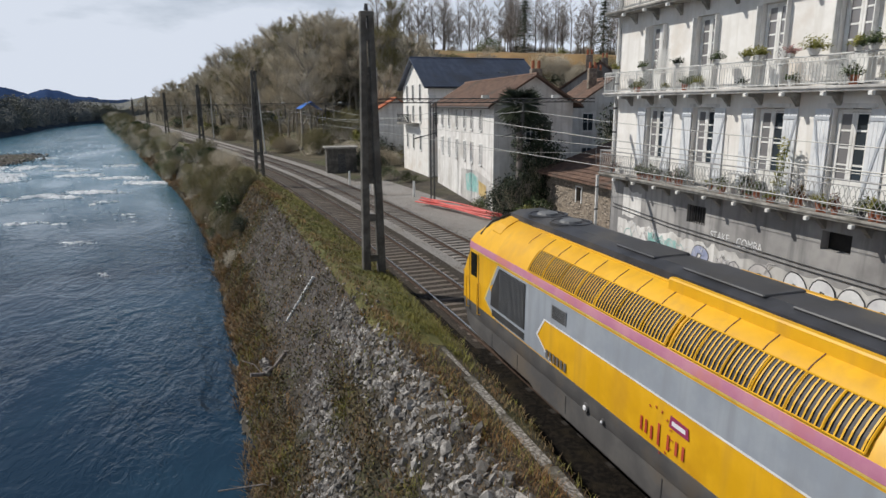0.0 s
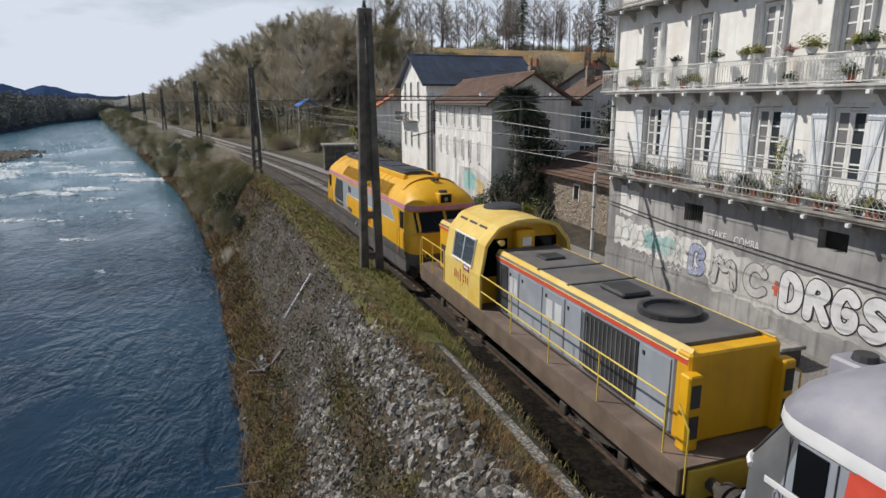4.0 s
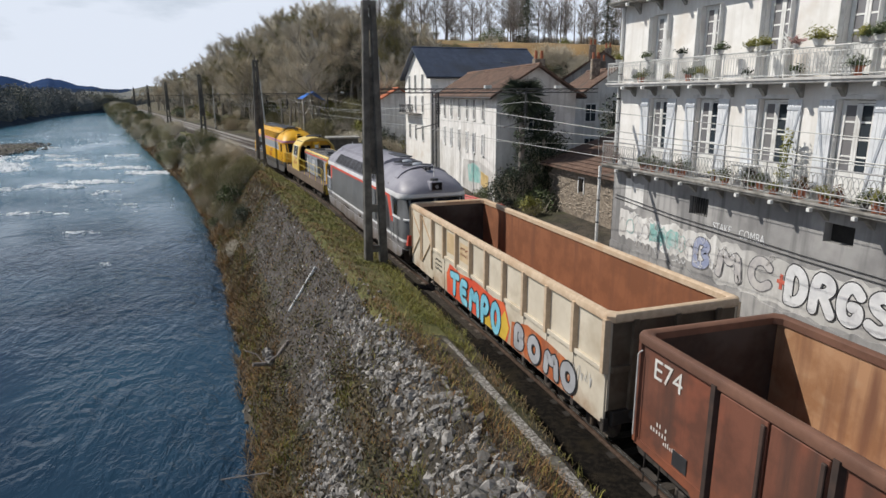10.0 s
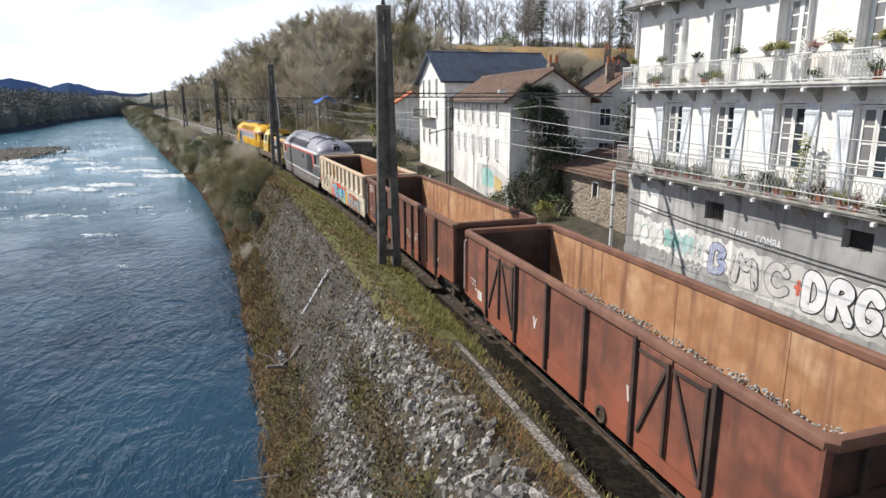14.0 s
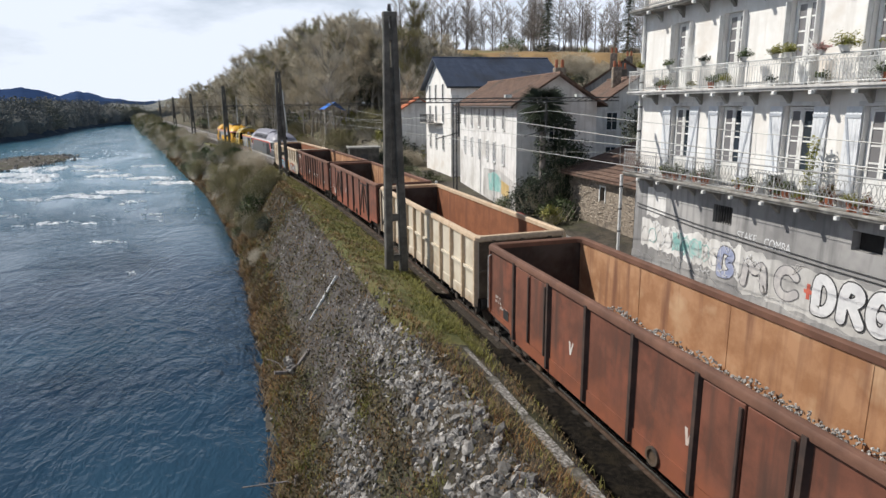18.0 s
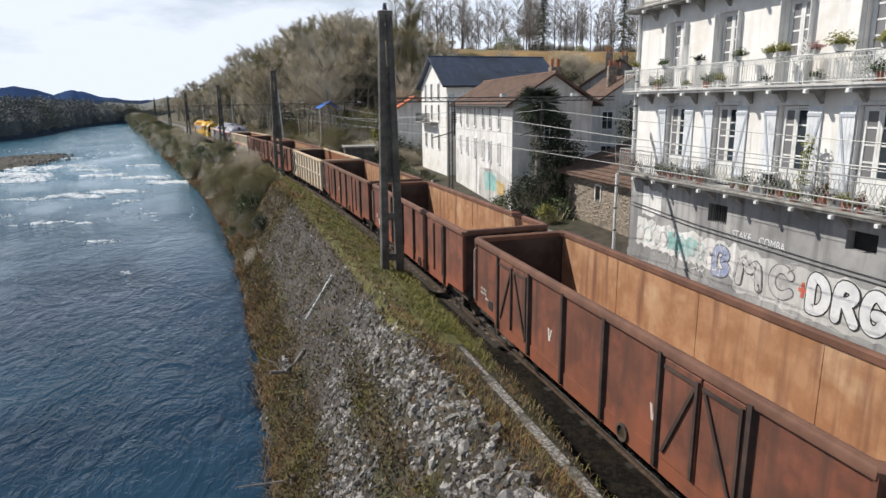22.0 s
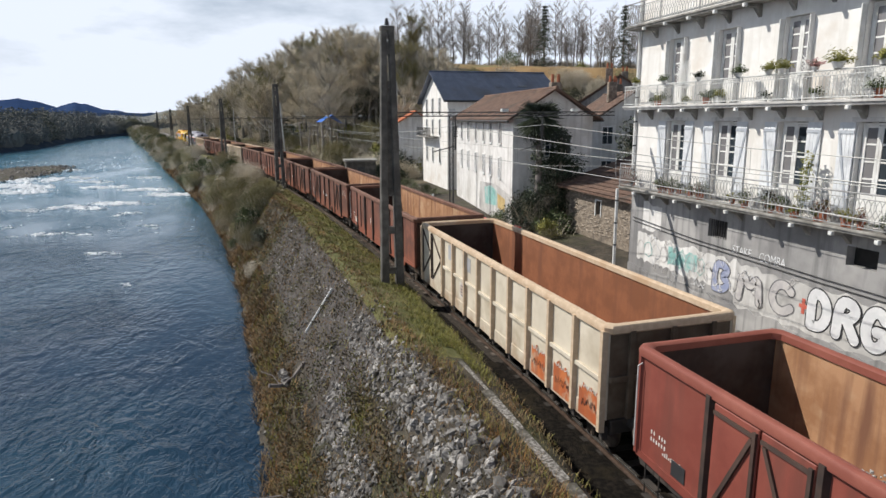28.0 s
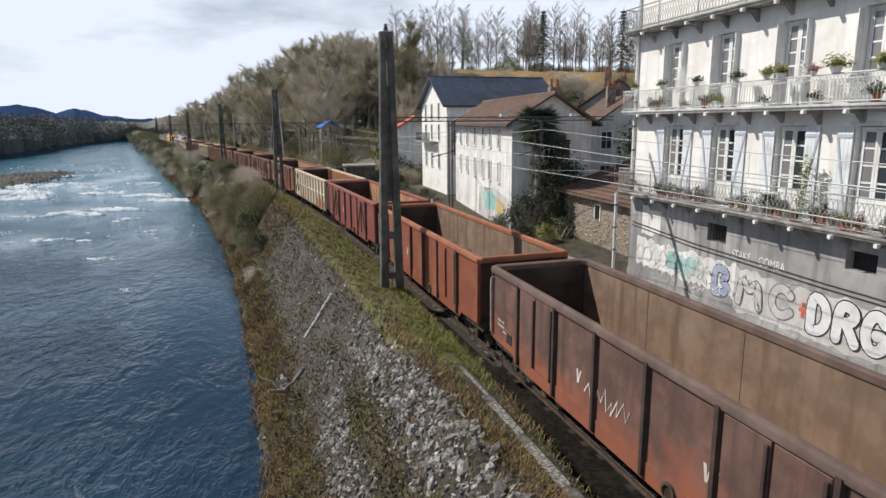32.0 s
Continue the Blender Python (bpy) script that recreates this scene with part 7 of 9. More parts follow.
        z = 3.46 + 0.66 * math.sqrt(max(0.0, 1 - (x / 1.22) ** 2))
        outer.append((x, z))
    rings = []
    for y, dz in ((5.75, 0.0), (6.25, 0.03)):
        rings.append([(x, sy * y, z + dz) for x, z in outer] + [(x, sy * y, z + dz - 0.05) for x, z in reversed(outer)])
    hood.loft(rings)
    part("roof_visor", hood, frame_mat, t, "arched visor over the cab roof")
    # solid dark infill that paints the shade beneath the visor
    under = [(x * 0.97, z - 0.055) for x, z in outer]
    part("visor_shadow_gap", Geo().loft([[(x, sy * 6.10, z) for x, z in under], [(x, sy * 6.16, z) for x, z in under]]), GRILLE_DARK, t, "dark infill standing for the shade under the visor")
    horns = Geo()
    for k in (-1, 1):
        horns.tube((0.08 * k, sy * 6.35, 4.06), (0.08 * k, sy * 6.75, 4.08), 0.03, 0.06, 8)
    part("horn", horns, GRILLE_DARK, t)


def side_skirts(t, material, label):
    """Deep skirts below the flanks, cut higher at the ends."""
    edge = [(7.55, 1.03), (7.5, 0.80), (7.2, 0.60), (6.6, 0.56), (3.3, 0.56), (3.1, 0.48), (-3.1, 0.48), (-3.3, 0.56), (-6.6, 0.56), (-7.2, 0.60), (-7.5, 0.80), (-7.55, 1.03)]
    for sx in (-1, 1):
        sk = part("side_skirt", Geo().prism(edge, 0, sx * 1.35, sx * 1.41), material, t, label)
        for y in (5.6, 4.0, 1.6, -1.6, -4.0, -5.6):
            part("skirt_seam", Geo().box((sx * 1.408, y - 0.012, 0.58), (sx * 1.416, y + 0.012, 0.98)), GRILLE_DARK, sk)


def under_gear(t, length, y_b, wb=2.4):
    tank = Geo().box((-1.2, -2.6, 0.45), (1.2, 2.6, 0.98), 0.08)
    part("fuel_tank", tank, UNDER, t)
    for y in (-y_b, y_b):
        bogie(t, y, wb, 0.55, 1.08)


def logo_bars(t, y, z, size, mat, badge_mat, x, w):
    """The emblem as plain bars w apart, a badge and a ring of short rays."""
    def bar(a, b, lo, hi):
        part("emblem_bar", Geo().prism([(y - a * w, z + lo * size), (y - b * w, z + lo * size), (y - b * w, z + hi * size), (y - a * w, z + hi * size)], 0, -x, -x - 0.004), mat, t, "dark red emblem bar")
    bar(0.0, 0.2, 0.0, 0.75)
    bar(0.5, 0.7, 0.0, 0.72)
    bar(1.05, 1.25, -0.1, 0.6)
    bar(1.75, 1.95, -0.15, 1.0)
    bar(2.65, 2.85, -0.05, 0.75)
    bar(3.4, 3.62, 0.0, 0.7)
    bar(4.0, 4.2, 0.0, 0.7)
    part("badge", Geo().prism([(y - 2.75 * w, z + size * 1.2), (y - 4.5 * w, z + size * 1.15), (y - 4.4 * w, z + size * 1.72), (y - 2.85 * w, z + size * 1.8)], 0, -x, -x - 0.005), badge_mat, t, "purple badge")
    part("badge_mark", Geo().prism([(y - 3.0 * w, z + size * 1.36), (y - 4.2 * w, z + size * 1.34), (y - 4.2 * w, z + size * 1.56), (y - 3.0 * w, z + size * 1.58)], 0, -x - 0.005, -x - 0.008), WHITE_STRIPE, t)
    for k in range(9):
        a = radians(150 + 24 * k)
        cy, cz = y - w * 1.6, z + size * 0.6
        r0, r1 = size * 1.05, size * 1.2
        d, e = Vector((math.sin(a), -math.cos(a))), Vector((math.cos(a), math.sin(a))) * 0.012
        part("emblem_ray", Geo().prism([(cy + d.x * r0 - e.x, cz + d.y * r0 - e.y), (cy + d.x * r0 + e.x, cz + d.y * r0 + e.y), (cy + d.x * r1 + e.x, cz + d.y * r1 + e.y), (cy + d.x * r1 - e.x, cz + d.y * r1 - e.y)], 0, -x - 0.001, -x - 0.004), mat, t)


def yellow_loco():
    t = thing("yellow_locomotive", "yellow and grey diesel locomotive with pink stripe and black roof centre", "locomotive")
    part("skirt", shell(0.95, 1.46), SKIRT_GREY, t, "dirty grey lower skirt", smooth=True)
    part("body_side", shell(1.46, 3.06), YELLOW, t, "yellow body shell", smooth=True)
    part("stripe_band", shell(3.06, 3.235, 0.004), PINK, t, "faded pink stripe band", smooth=True)
    part("roof", shell(3.235, 4.06), YELLOW, t, "yellow rounded roof", smooth=True)
    side_plate("stripe_edge", [(7.0, 3.02), (-7.0, 3.02), (-7.0, 3.055), (7.0, 3.055)], YELLOW_PALE, t)
    side_plate("grey_panel", [(5.2, 2.98), (6.0, 1.85), (5.3, 1.49), (2.25, 1.49), (2.95, 1.93), (2.59, 2.40), (-5.9, 2.40), (-5.3, 2.98)], LIGHT_GREY, t, "light grey flank panel", 0.007)
    side_plate("panel_edge", [(2.25, 1.49), (2.95, 1.93), (2.59, 2.40), (-5.9, 2.40), (-5.9, 2.365), (2.55, 2.365), (2.88, 1.93), (2.18, 1.49)], WHITE_STRIPE, t, "", 0.009)
    side_plate("panel_edge", [(-5.9, 2.40), (-5.3, 2.98), (-5.36, 2.98), (-5.97, 2.365)], WHITE_STRIPE, t, "", 0.009)
    side_plate("panel_edge", [(5.2, 2.98), (6.0, 1.85), (5.3, 1.49), (5.38, 1.49), (6.08, 1.85), (5.27, 2.98)], YELLOW_PALE, t, "", 0.009)
    side_plate("skirt_line", [(7.4, 1.41), (-7.4, 1.41), (-7.4, 1.46), (7.4, 1.46)], SKIRT_GREY, t, "", 0.006)
    for sx in (-1, 1):
        bg = Geo().prism([(5.55, 2.25), (5.05, 2.93), (3.55, 2.93), (3.55, 1.80), (5.6, 1.80)], 0, sx * 1.462, sx * 1.474)
        gr = part("side_grille", bg, GRILLE_DARK, t, "dark grilled intake with vertical bars")
        me = Geo().box((-0.012, -0.012, 1.82), (0.012, 0.012, 2.9)).mesh("bar", MID_GREY)
        for k in range(20):
            part("bar", me, None, gr, m=pose(sx * 1.476, 3.62 + 0.072 * k, 0))
        part("louvre", Geo().box((sx * 1.462, 3.55, 1.54), (sx * 1.474, 5.5, 1.72), 0.003), GRILLE_DARK, t, "dark strip louvre below the intake")
        sg = part("small_louvre", Geo().box((sx * 1.462, 1.62, 2.54), (sx * 1.472, 2.24, 2.84), 0.003), MID_GREY, t, "small dark louvre")
        me = Geo().box((-0.006, -0.26, -0.008), (0.006, 0.26, 0.008)).mesh("slat", GRILLE_DARK)
        for k in range(8):
            part("slat", me, None, sg, m=pose(sx * 1.474, 1.93, 2.57 + 0.034 * k))
    g = Geo()
    for k in range(6):
        g.box((-1.468, 2.45 - 0.16 * k, 1.54), (-1.472, 2.35 - 0.16 * k, 1.74))
    part("number_bars", g, SKIRT_GREY, t, "dark bars of the engine number")
    logo_bars(t, -1.0, 1.60, 0.34, MARK_RED, MARK_PURPLE, 1.466, 0.265)
    for y, r in ((0.76, 0.11), (0.15, 0.06)):
        cap = part("filler_cap", Geo().tube((-1.42, y, 1.13), (-1.47, y, 1.13), r, r * 0.9, 12), SKIRT_GREY, t)
        part("cap_centre", Geo().tube((-1.47, y, 1.13), (-1.485, y, 1.13), r * 0.55, r * 0.45, 10), WHITE_STRIPE, cap)
    side_skirts(t, SKIRT_GREY, "deep dirty grey skirt")
    roof_grilles(t, [(3.5, -1.45), (-1.55, -4.85)], YELLOW, YELLOW, (7, 6))
    cen = Geo()
    cen.loft([[(-0.62, y, 3.9), (-0.60, y, 4.14), (-0.3, y, 4.22), (0.3, y, 4.22), (0.60, y, 4.14), (0.62, y, 3.9)] for y in (6.3, 6.0, -4.3, -4.6)])
    part("roof_centre", cen, BLACK_ROOF, t, "sooty black raised roof centre")
    for sx in (-1, 1):
        part("roof_edge_rail", Geo().box((sx * 0.66, -5.2, 3.9), (sx * 0.80, -0.6, 4.13), 0.03), YELLOW, t, "yellow raised roof edge")
        part("roof_edge_seam", Geo().box((sx * 0.63, -0.6, 3.9), (sx * 0.68, 4.6, 4.02), 0.01), YELLOW, t, "yellow roof edge")
    for k in range(12):
        for sx in (-1, 1):
            y = 4.2 - 0.72 * k
            part("roof_seam", Geo().path([on_side(y, z, sx, 0.003) for z in (3.74, 3.8, 3.86, 3.92, 3.96)], 0.011, 4), RUSTY["brown"], t)
    for y, lump in ((1.2, 0.9), (-1.0, 1.3), (-3.2, 1.0)):
        part("roof_hump", Geo().box((-0.42, y - lump, 4.2), (0.42, y + lump * 0.4, 4.245), 0.03), BLACK_ROOF, t, "sooty hatch on the roof centre")
    for y in (5.3, 4.1):
        fan = part("roof_fan", ring_disc(Geo(), (0, y), 0.46, 0.52, 4.18, 4.235), BLACK_ROOF, t, "round roof fan", smooth=True)
        part("fan_dome", Geo().loft([[(r * math.cos(2 * math.pi * k / 14), y + r * math.sin(2 * math.pi * k / 14), z) for k in range(14)] for r, z in ((0.3, 4.2), (0.26, 4.27), (0.1, 4.30))]), MID_GREY, fan)
    hose = Geo().path([(-1.30, 6.75, 3.5), (-0.95, 6.8, 3.82), (-0.55, 6.8, 3.97), (0, 6.8, 4.02)], 0.03)
    part("roof_cable", hose, GRILLE_DARK, t)
    for sy in (1, -1):
        cab_end(t, sy, YELLOW, YELLOW)
    under_gear(t, 8, 4.85)
    return t


def grey_loco():
    t = thing("grey_locomotive", "dark grey diesel locomotive with red and white stripes and silver roof", "locomotive")
    part("lower_body", shell(0.95, 1.32), PALE_BODY, t, "pale grimy lower body", smooth=True)
    part("body_side", shell(1.32, 3.0), MID_GREY, t, "grey body shell", smooth=True)
    part("white_band", shell(3.0, 3.2, 0.004), WHITE_STRIPE, t, "white band under the roof", smooth=True)
    part("roof", shell(3.2, 4.06), SILVER, t, "violet-grey rounded roof", smooth=True)
    side_skirts(t, PALE_BODY, "deep grimy skirt, brown towards its foot")
    side_plate("pale_field", [(7.05, 2.98), (6.35, 2.98), (6.5, 1.5), (7.3, 1.5), (7.3, 2.1)], LIGHT_GREY, t, "light grey cab side", 0.006)
    side_plate("pale_field", [(-6.05, 2.98), (-6.2, 2.98), (-6.68, 1.95), (-6.52, 1.95)], LIGHT_GREY, t, "light grey edge behind the flash", 0.006)
    side_plate("red_line", [(6.3, 2.90), (-5.9, 2.90), (-5.9, 3.01), (6.3, 3.01)], RED_STRIPE, t, "red line under the white band", 0.010)
    side_plate("red_flash", [(6.38, 2.98), (6.0, 2.98), (6.12, 2.2), (6.42, 2.2)], RED_STRIPE, t, "red flash behind the cab", 0.009)
    side_plate("red_flash", [(-5.62, 2.98), (-6.03, 2.98), (-6.52, 1.95), (-6.15, 1.90)], RED_STRIPE, t, "slanted red flash behind the cab", 0.009)
    for a, b, lab in ((1.32, 1.43, "white line along the body"), (1.0, 1.035, "thin pale line above the skirt")):
        part("white_line", shell(a, b, 0.008), WHITE_STRIPE, t, lab, smooth=True)
    for sx in (-1, 1):
        bg = Geo().prism([(-3.65, 2.86), (-5.4, 2.86), (-5.82, 2.40), (-5.92, 1.55), (-3.7, 1.55)], 0, sx * 1.458, sx * 1.47)
        gr = part("side_grille", bg, GRILLE_DARK, t, "black grilled intake with vertical bars")
        me = Geo().box((-0.012, -0.012, 1.57), (0.012, 0.012, 2.84)).mesh("bar", MID_GREY)
        for k in range(20):
            part("bar", me, None, gr, m=pose(sx * 1.474, -3.75 - 0.086 * k, 0))
        sg = part("small_louvre", Geo().box((sx * 1.456, -1.75, 2.42), (sx * 1.466, -2.3, 2.72), 0.003), GRILLE_DARK, t)
        me = Geo().box((-0.01, -0.012, 2.43), (0.01, 0.012, 2.71)).mesh("bar", MID_GREY)
        for k in range(7):
            part("bar", me, None, sg, m=pose(sx * 1.468, -1.79 - 0.078 * k, 0))
    for y in (2.75, 2.2, -0.6):
        part("filler_cap", Geo().tube((-1.40, y, 1.14), (-1.46, y, 1.14), 0.09, 0.07, 12), STEEL, t)
    g = Geo()
    for k in range(5):
        g.box((-1.448, -2.6 - 0.06 * k, 1.12), (-1.454, -2.64 - 0.06 * k, 1.22))
    part("number_bars", g, MARK_RED, t, "red bars of the engine number")
    roof_grilles(t, [(4.9, 1.7), (1.6, -3.5)], SILVER, SLAT_GREY, (4, 6))
    cen = Geo()
    cen.loft([[(-0.85, y, 3.82), (-0.80, y, 4.05), (-0.4, y, 4.2), (0.4, y, 4.2), (0.80, y, 4.05), (0.85, y, 3.82)] for y in (6.2, 5.9, -2.7, -3.1)])
    part("roof_centre", cen, SILVER, t, "raised silver roof hood", smooth=True)
    part("exhaust_slot", Geo().box((0.0, -2.9, 4.18), (0.62, -0.9, 4.235), 0.02), BLACK_ROOF, t, "sooty exhaust slot")
    part("soot_panel", Geo().box((0.30, -1.0, 4.10), (0.86, 3.4, 4.135), 0.02), BLACK_ROOF, t, "soot-black roof panel")
    for y in (-4.0, -5.4):
        fan = part("roof_fan", ring_disc(Geo(), (0.0, y), 0.64, 0.69, 3.9, 4.10, 28), SILVER, t, "large round roof fan", smooth=True)
        # flush black disc in place of the well's shaded depth
        part("fan_well", Geo().tube((0.0, y, 4.0), (0.0, y, 4.094), 0.64, 0.64, 28), BLACK_ROOF, fan, "flush black disc for the dark depth of the fan well")
        for k in range(6):
            a = math.pi * k / 3 + 0.3
            part("fan_blade", Geo().box((-0.05, 0.2, 0.0), (0.05, 0.6, 0.012), 0.003), GRILLE_DARK, fan, m=Matrix.Translation((0, y, 4.096)) @ Matrix.Rotation(a, 4, "Z") @ Matrix.Rotation(0.35, 4, "Y"))
        part("fan_dome", Geo().loft([[(r * math.cos(2 * math.pi * k / 14), y + r * math.sin(2 * math.pi * k / 14), z) for k in range(14)] for r, z in ((0.24, 4.09), (0.23, 4.14), (0.17, 4.19), (0.05, 4.21))]), LIGHT_GREY, fan, smooth=True)
    part("roof_hatch", Geo().tube((-0.85, -2.6, 3.84), (-0.85, -2.6, 3.95), 0.2, 0.18, 14), SILVER, t)
    for k in range(6):
        for sx in (-1, 1):
            part("lifting_lug", Geo().box((sx * 1.32, 6.0 - 2.3 * k, 3.36), (sx * 1.37, 5.95 - 2.3 * k, 3.43)), SLAT_GREY, t)
    for sy in (1, -1):
        cab_end(t, sy, MID_GREY if sy < 0 else LIGHT_GREY, SILVER, True)
        part("lamp_bracket", Geo().tube((0.1, sy * 7.2, 3.8), (0.1, sy * 7.2, 4.25), 0.02), RAILING, t)
    under_gear(t, 8, 4.85)
    return t


def hood_loco():
    t = thing("shunting_locomotive", "yellow hood locomotive with raised cab and long grey engine hood", "locomotive")
    fr = Geo().box((-1.45, -6.85, 0.86), (1.45, 6.85, 1.38), 0.03)
    part("frame", fr, paint("brown_frame", (0.12, 0.085, 0.06), (0.17, 0.125, 0.09), None, 0.75, 0.2), t, "grimy brown frame beam")
    part("walkway", Geo().box((-1.47, -6.9, 1.385), (1.47, 6.9, 1.42)), paint("walkway_plate", (0.13, 0.095, 0.075), (0.19, 0.14, 0.11), None, 0.8, 0.2), t, "worn brown walkway plate")

    def hood(name, w, y0, y1, z1, side, top, lab):
        part(name, Geo().box((-w, y0, 1.424), (w, y1, z1), 0.05), side, t, lab)
        cap = Geo().loft([[(-w - 0.02, y, z1 - 0.05), (-w + 0.10, y, z1 + 0.09), (w - 0.10, y, z1 + 0.09), (w + 0.02, y, z1 - 0.05)] for y in (y0 + 0.02, y1 - 0.02)])
        part("hood_roof", cap, top, t, "dull hood roof")
    hood("short_hood", 0.95, 4.35, 6.15, 3.0, YELLOW, BROWN_HOOD, "yellow short hood")
    hood("long_hood", 0.95, -6.0, 1.4, 3.0, LIGHT_GREY, DARK_ROOF, "grey long engine hood")
    for y0, y1 in ((4.36, 6.14), (-6.3, 1.4)):
        for sx in (-1, 1):
            part("red_line", Geo().box((sx * 0.952, y0, 2.83), (sx * 0.962, y1, 2.93)), RED_STRIPE, t, "red line along the hood edge")
            part("hood_edge", Geo().loft([[(sx * 0.975, y, 2.93), (sx * 0.86, y, 3.1), (sx * 0.83, y, 3.095), (sx * 0.95, y, 2.93)] for y in (y0, y1)]), YELLOW_PALE, t, "pale yellow hood edge")
    part("rear_hood_end", Geo().box((-0.96, -6.35, 1.424), (0.96, -6.0, 3.03), 0.04), YELLOW, t, "yellow end of the long hood")
    for x in (-0.98, 0.98):
        post = part("lamp_post", Geo().box((x - 0.14, -6.55, 1.42), (x + 0.14, -6.3, 2.75), 0.03), YELLOW, t, "yellow lamp post of the hood end")
        for z in (1.65, 2.2):
            part("lamp_recess", Geo().box((x - 0.09, -6.565, z), (x + 0.09, -6.55, z + 0.4)), GRILLE_DARK, post)
    doors = [(1.32, 1.0, "dark"), (0.95, 0.6, "dark"), (0.5, -0.05, "vent"), (-0.2, -1.3, "plain"), (-1.45, -2.35, "vent"), (-2.45, -3.05, "plain"), (-3.2, -5.0, "mesh"), (-5.1, -5.9, "plain")]
    for y1, y0, kind in doors:
        for sx in (-1, 1):
            d = part("hood_door", Geo().box((sx * 0.952, y0, 1.5), (sx * 0.972, y1, 2.78), 0.006), GRILLE_DARK if kind in ("dark", "mesh") else LIGHT_GREY, t, "hinged engine hood door")
            if kind == "vent":
                for dy in (0.27, 0.73):
                    yc = y0 + (y1 - y0) * dy
                    wv = (y1 - y0) * 0.17
                    for k in range(9):
                        part("vent_slat", Geo().box((sx * 0.973, yc - wv, 2.15 + 0.05 * k), (sx * 0.985, yc + wv, 2.175 + 0.05 * k)), WHITE_STRIPE, d)
            if kind == "mesh":
                for k in range(13):
                    part("mesh_bar", Geo().box((sx * 0.973, y0 + 0.05 + 0.15 * k, 1.55), (sx * 0.985, y0 + 0.08 + 0.15 * k, 2.74)), MID_GREY, d)
            part("hinge", Geo().box((sx * 0.973, y1 - 0.05, 2.6), (sx * 0.99, y1 - 0.11, 2.68)), GRILLE_DARK, d)
    for y1 in (4.45, 5.35):
        for sx in (-1, 1):
            part("side_louvre", Geo().box((sx * 0.952, y1, 1.6), (sx * 0.97, y1 + 0.6, 2.3), 0.004), GRILLE_DARK, t, "dark louvre")
    w = 1.42
    cab = Geo()
    zs = [(1.0, w), (1.424, w), (2.35, w), (3.2, 1.27), (3.30, 1.21), (3.64, 0.92), (3.70, 0.84), (3.84, 0.36), (3.87, 0.0)]
    outline = [(-x, z) for z, x in zs] + [(x, z) for z, x in reversed(zs[:-1])]
    cab.loft([[(x, y, z) for x, z in outline] for y in (1.86, 4.32)])
    part("cab", cab, YELLOW_PALE, t, "pale yellow cab with bent roof")
    inner = [(x * 0.965, z - 0.05 * (z > 3.0)) for x, z in outline]
    lip = Geo().loft([[(x, y, z) for x, z in outline + inner[::-1]] for y in (1.36, 1.859)])
    part("cab_overhang", lip, YELLOW_PALE, t, "cab roof and sides reaching over the end wall")
    for sx in (-1, 1):
        def sp(y, z, lift=0.012):
            f = (z - 2.35) / 0.85
            return (sx * (1.42 + (1.27 - 1.42) * f + lift), y, z)
        gl = part("cab_window", Geo().face([sp(3.58, 2.5), sp(2.08, 2.5), sp(2.08, 3.2), sp(3.58, 3.2)]), GLASS, t, "wide cab side window")
        fm = Geo()
        fm.path([sp(3.62, 2.46, 0.02), sp(2.04, 2.46, 0.02), sp(2.04, 3.24, 0.02), sp(3.62, 3.24, 0.02), sp(3.62, 2.5, 0.02)], 0.035, 6)
        fm.path([sp(2.83, 2.49, 0.02), sp(2.83, 3.22, 0.02)], 0.02, 6)
        part("window_frame", fm, WHITE_PAINT, gl, "white window frame")
    logo_bars(t, 3.42, 1.86, 0.34, MARK_RED, MARK_PURPLE, 1.424, 0.265)
    part("cab_rear_wall", Geo().prism([(-1.33, 1.43), (1.33, 1.43), (1.33, 2.35), (1.2, 3.18), (0.85, 3.6), (-0.85, 3.6), (-1.2, 3.18), (-1.33, 2.35)], 1, 1.84, 1.858), YELLOW, t, "yellow end wall of the cab")
    for xa, xb in ((-1.22, -0.42), (0.38, 1.22)):
        part("cab_rear_window", Geo().prism([(xa, 2.2), (xb, 2.2), (xb * (0.93 if xb > 1 else 1), 3.28), (xa * (0.93 if xa < -1 else 1), 3.28)], 1, 1.825, 1.839), CAB_GLASS, t, "dark window in the cab's end wall")
    for y, sy in ((4.32, 1),):
        for x in (-1.15, 0.55):
            part("cab_end_window", Geo().box((x, y, 2.45), (x + 0.6, y + sy * 0.012, 3.15), 0.003), GLASS, t, "dark cab end window")
        part("cab_end_plate", Geo().prism([(-1.3, 3.18), (1.3, 3.18), (1.05, 3.48), (0.6, 3.72), (-0.6, 3.72), (-1.05, 3.48)], 1, y, y + sy * 0.008), YELLOW, t)
    part("cab_rear_post", Geo().box((-0.30, 1.42, 1.43), (0.26, 1.83, 3.56), 0.06), YELLOW, t, "yellow pillar behind the cab")
    part("notice", Geo().box((-0.15, 1.40, 3.12), (0.12, 1.418, 3.36)), WHITE_PAINT, t)
    for sx in (-1, 1):
        for y in (3.75, 3.0, 2.25):
            part("roof_slot", Geo().loft([[(sx * 1.01, yy, 3.55), (sx * 0.965, yy, 3.60), (sx * 0.955, yy, 3.585), (sx * 1.0, yy, 3.535)] for yy in (y - 0.28, y + 0.28)]), GRILLE_DARK, t, "narrow dark roof slot")
    part("cab_edge", Geo().path([(x * 1.012, 1.36, z + 0.012) for x, z in outline[1:-1]], 0.022, 5), YELLOW_PALE, t)
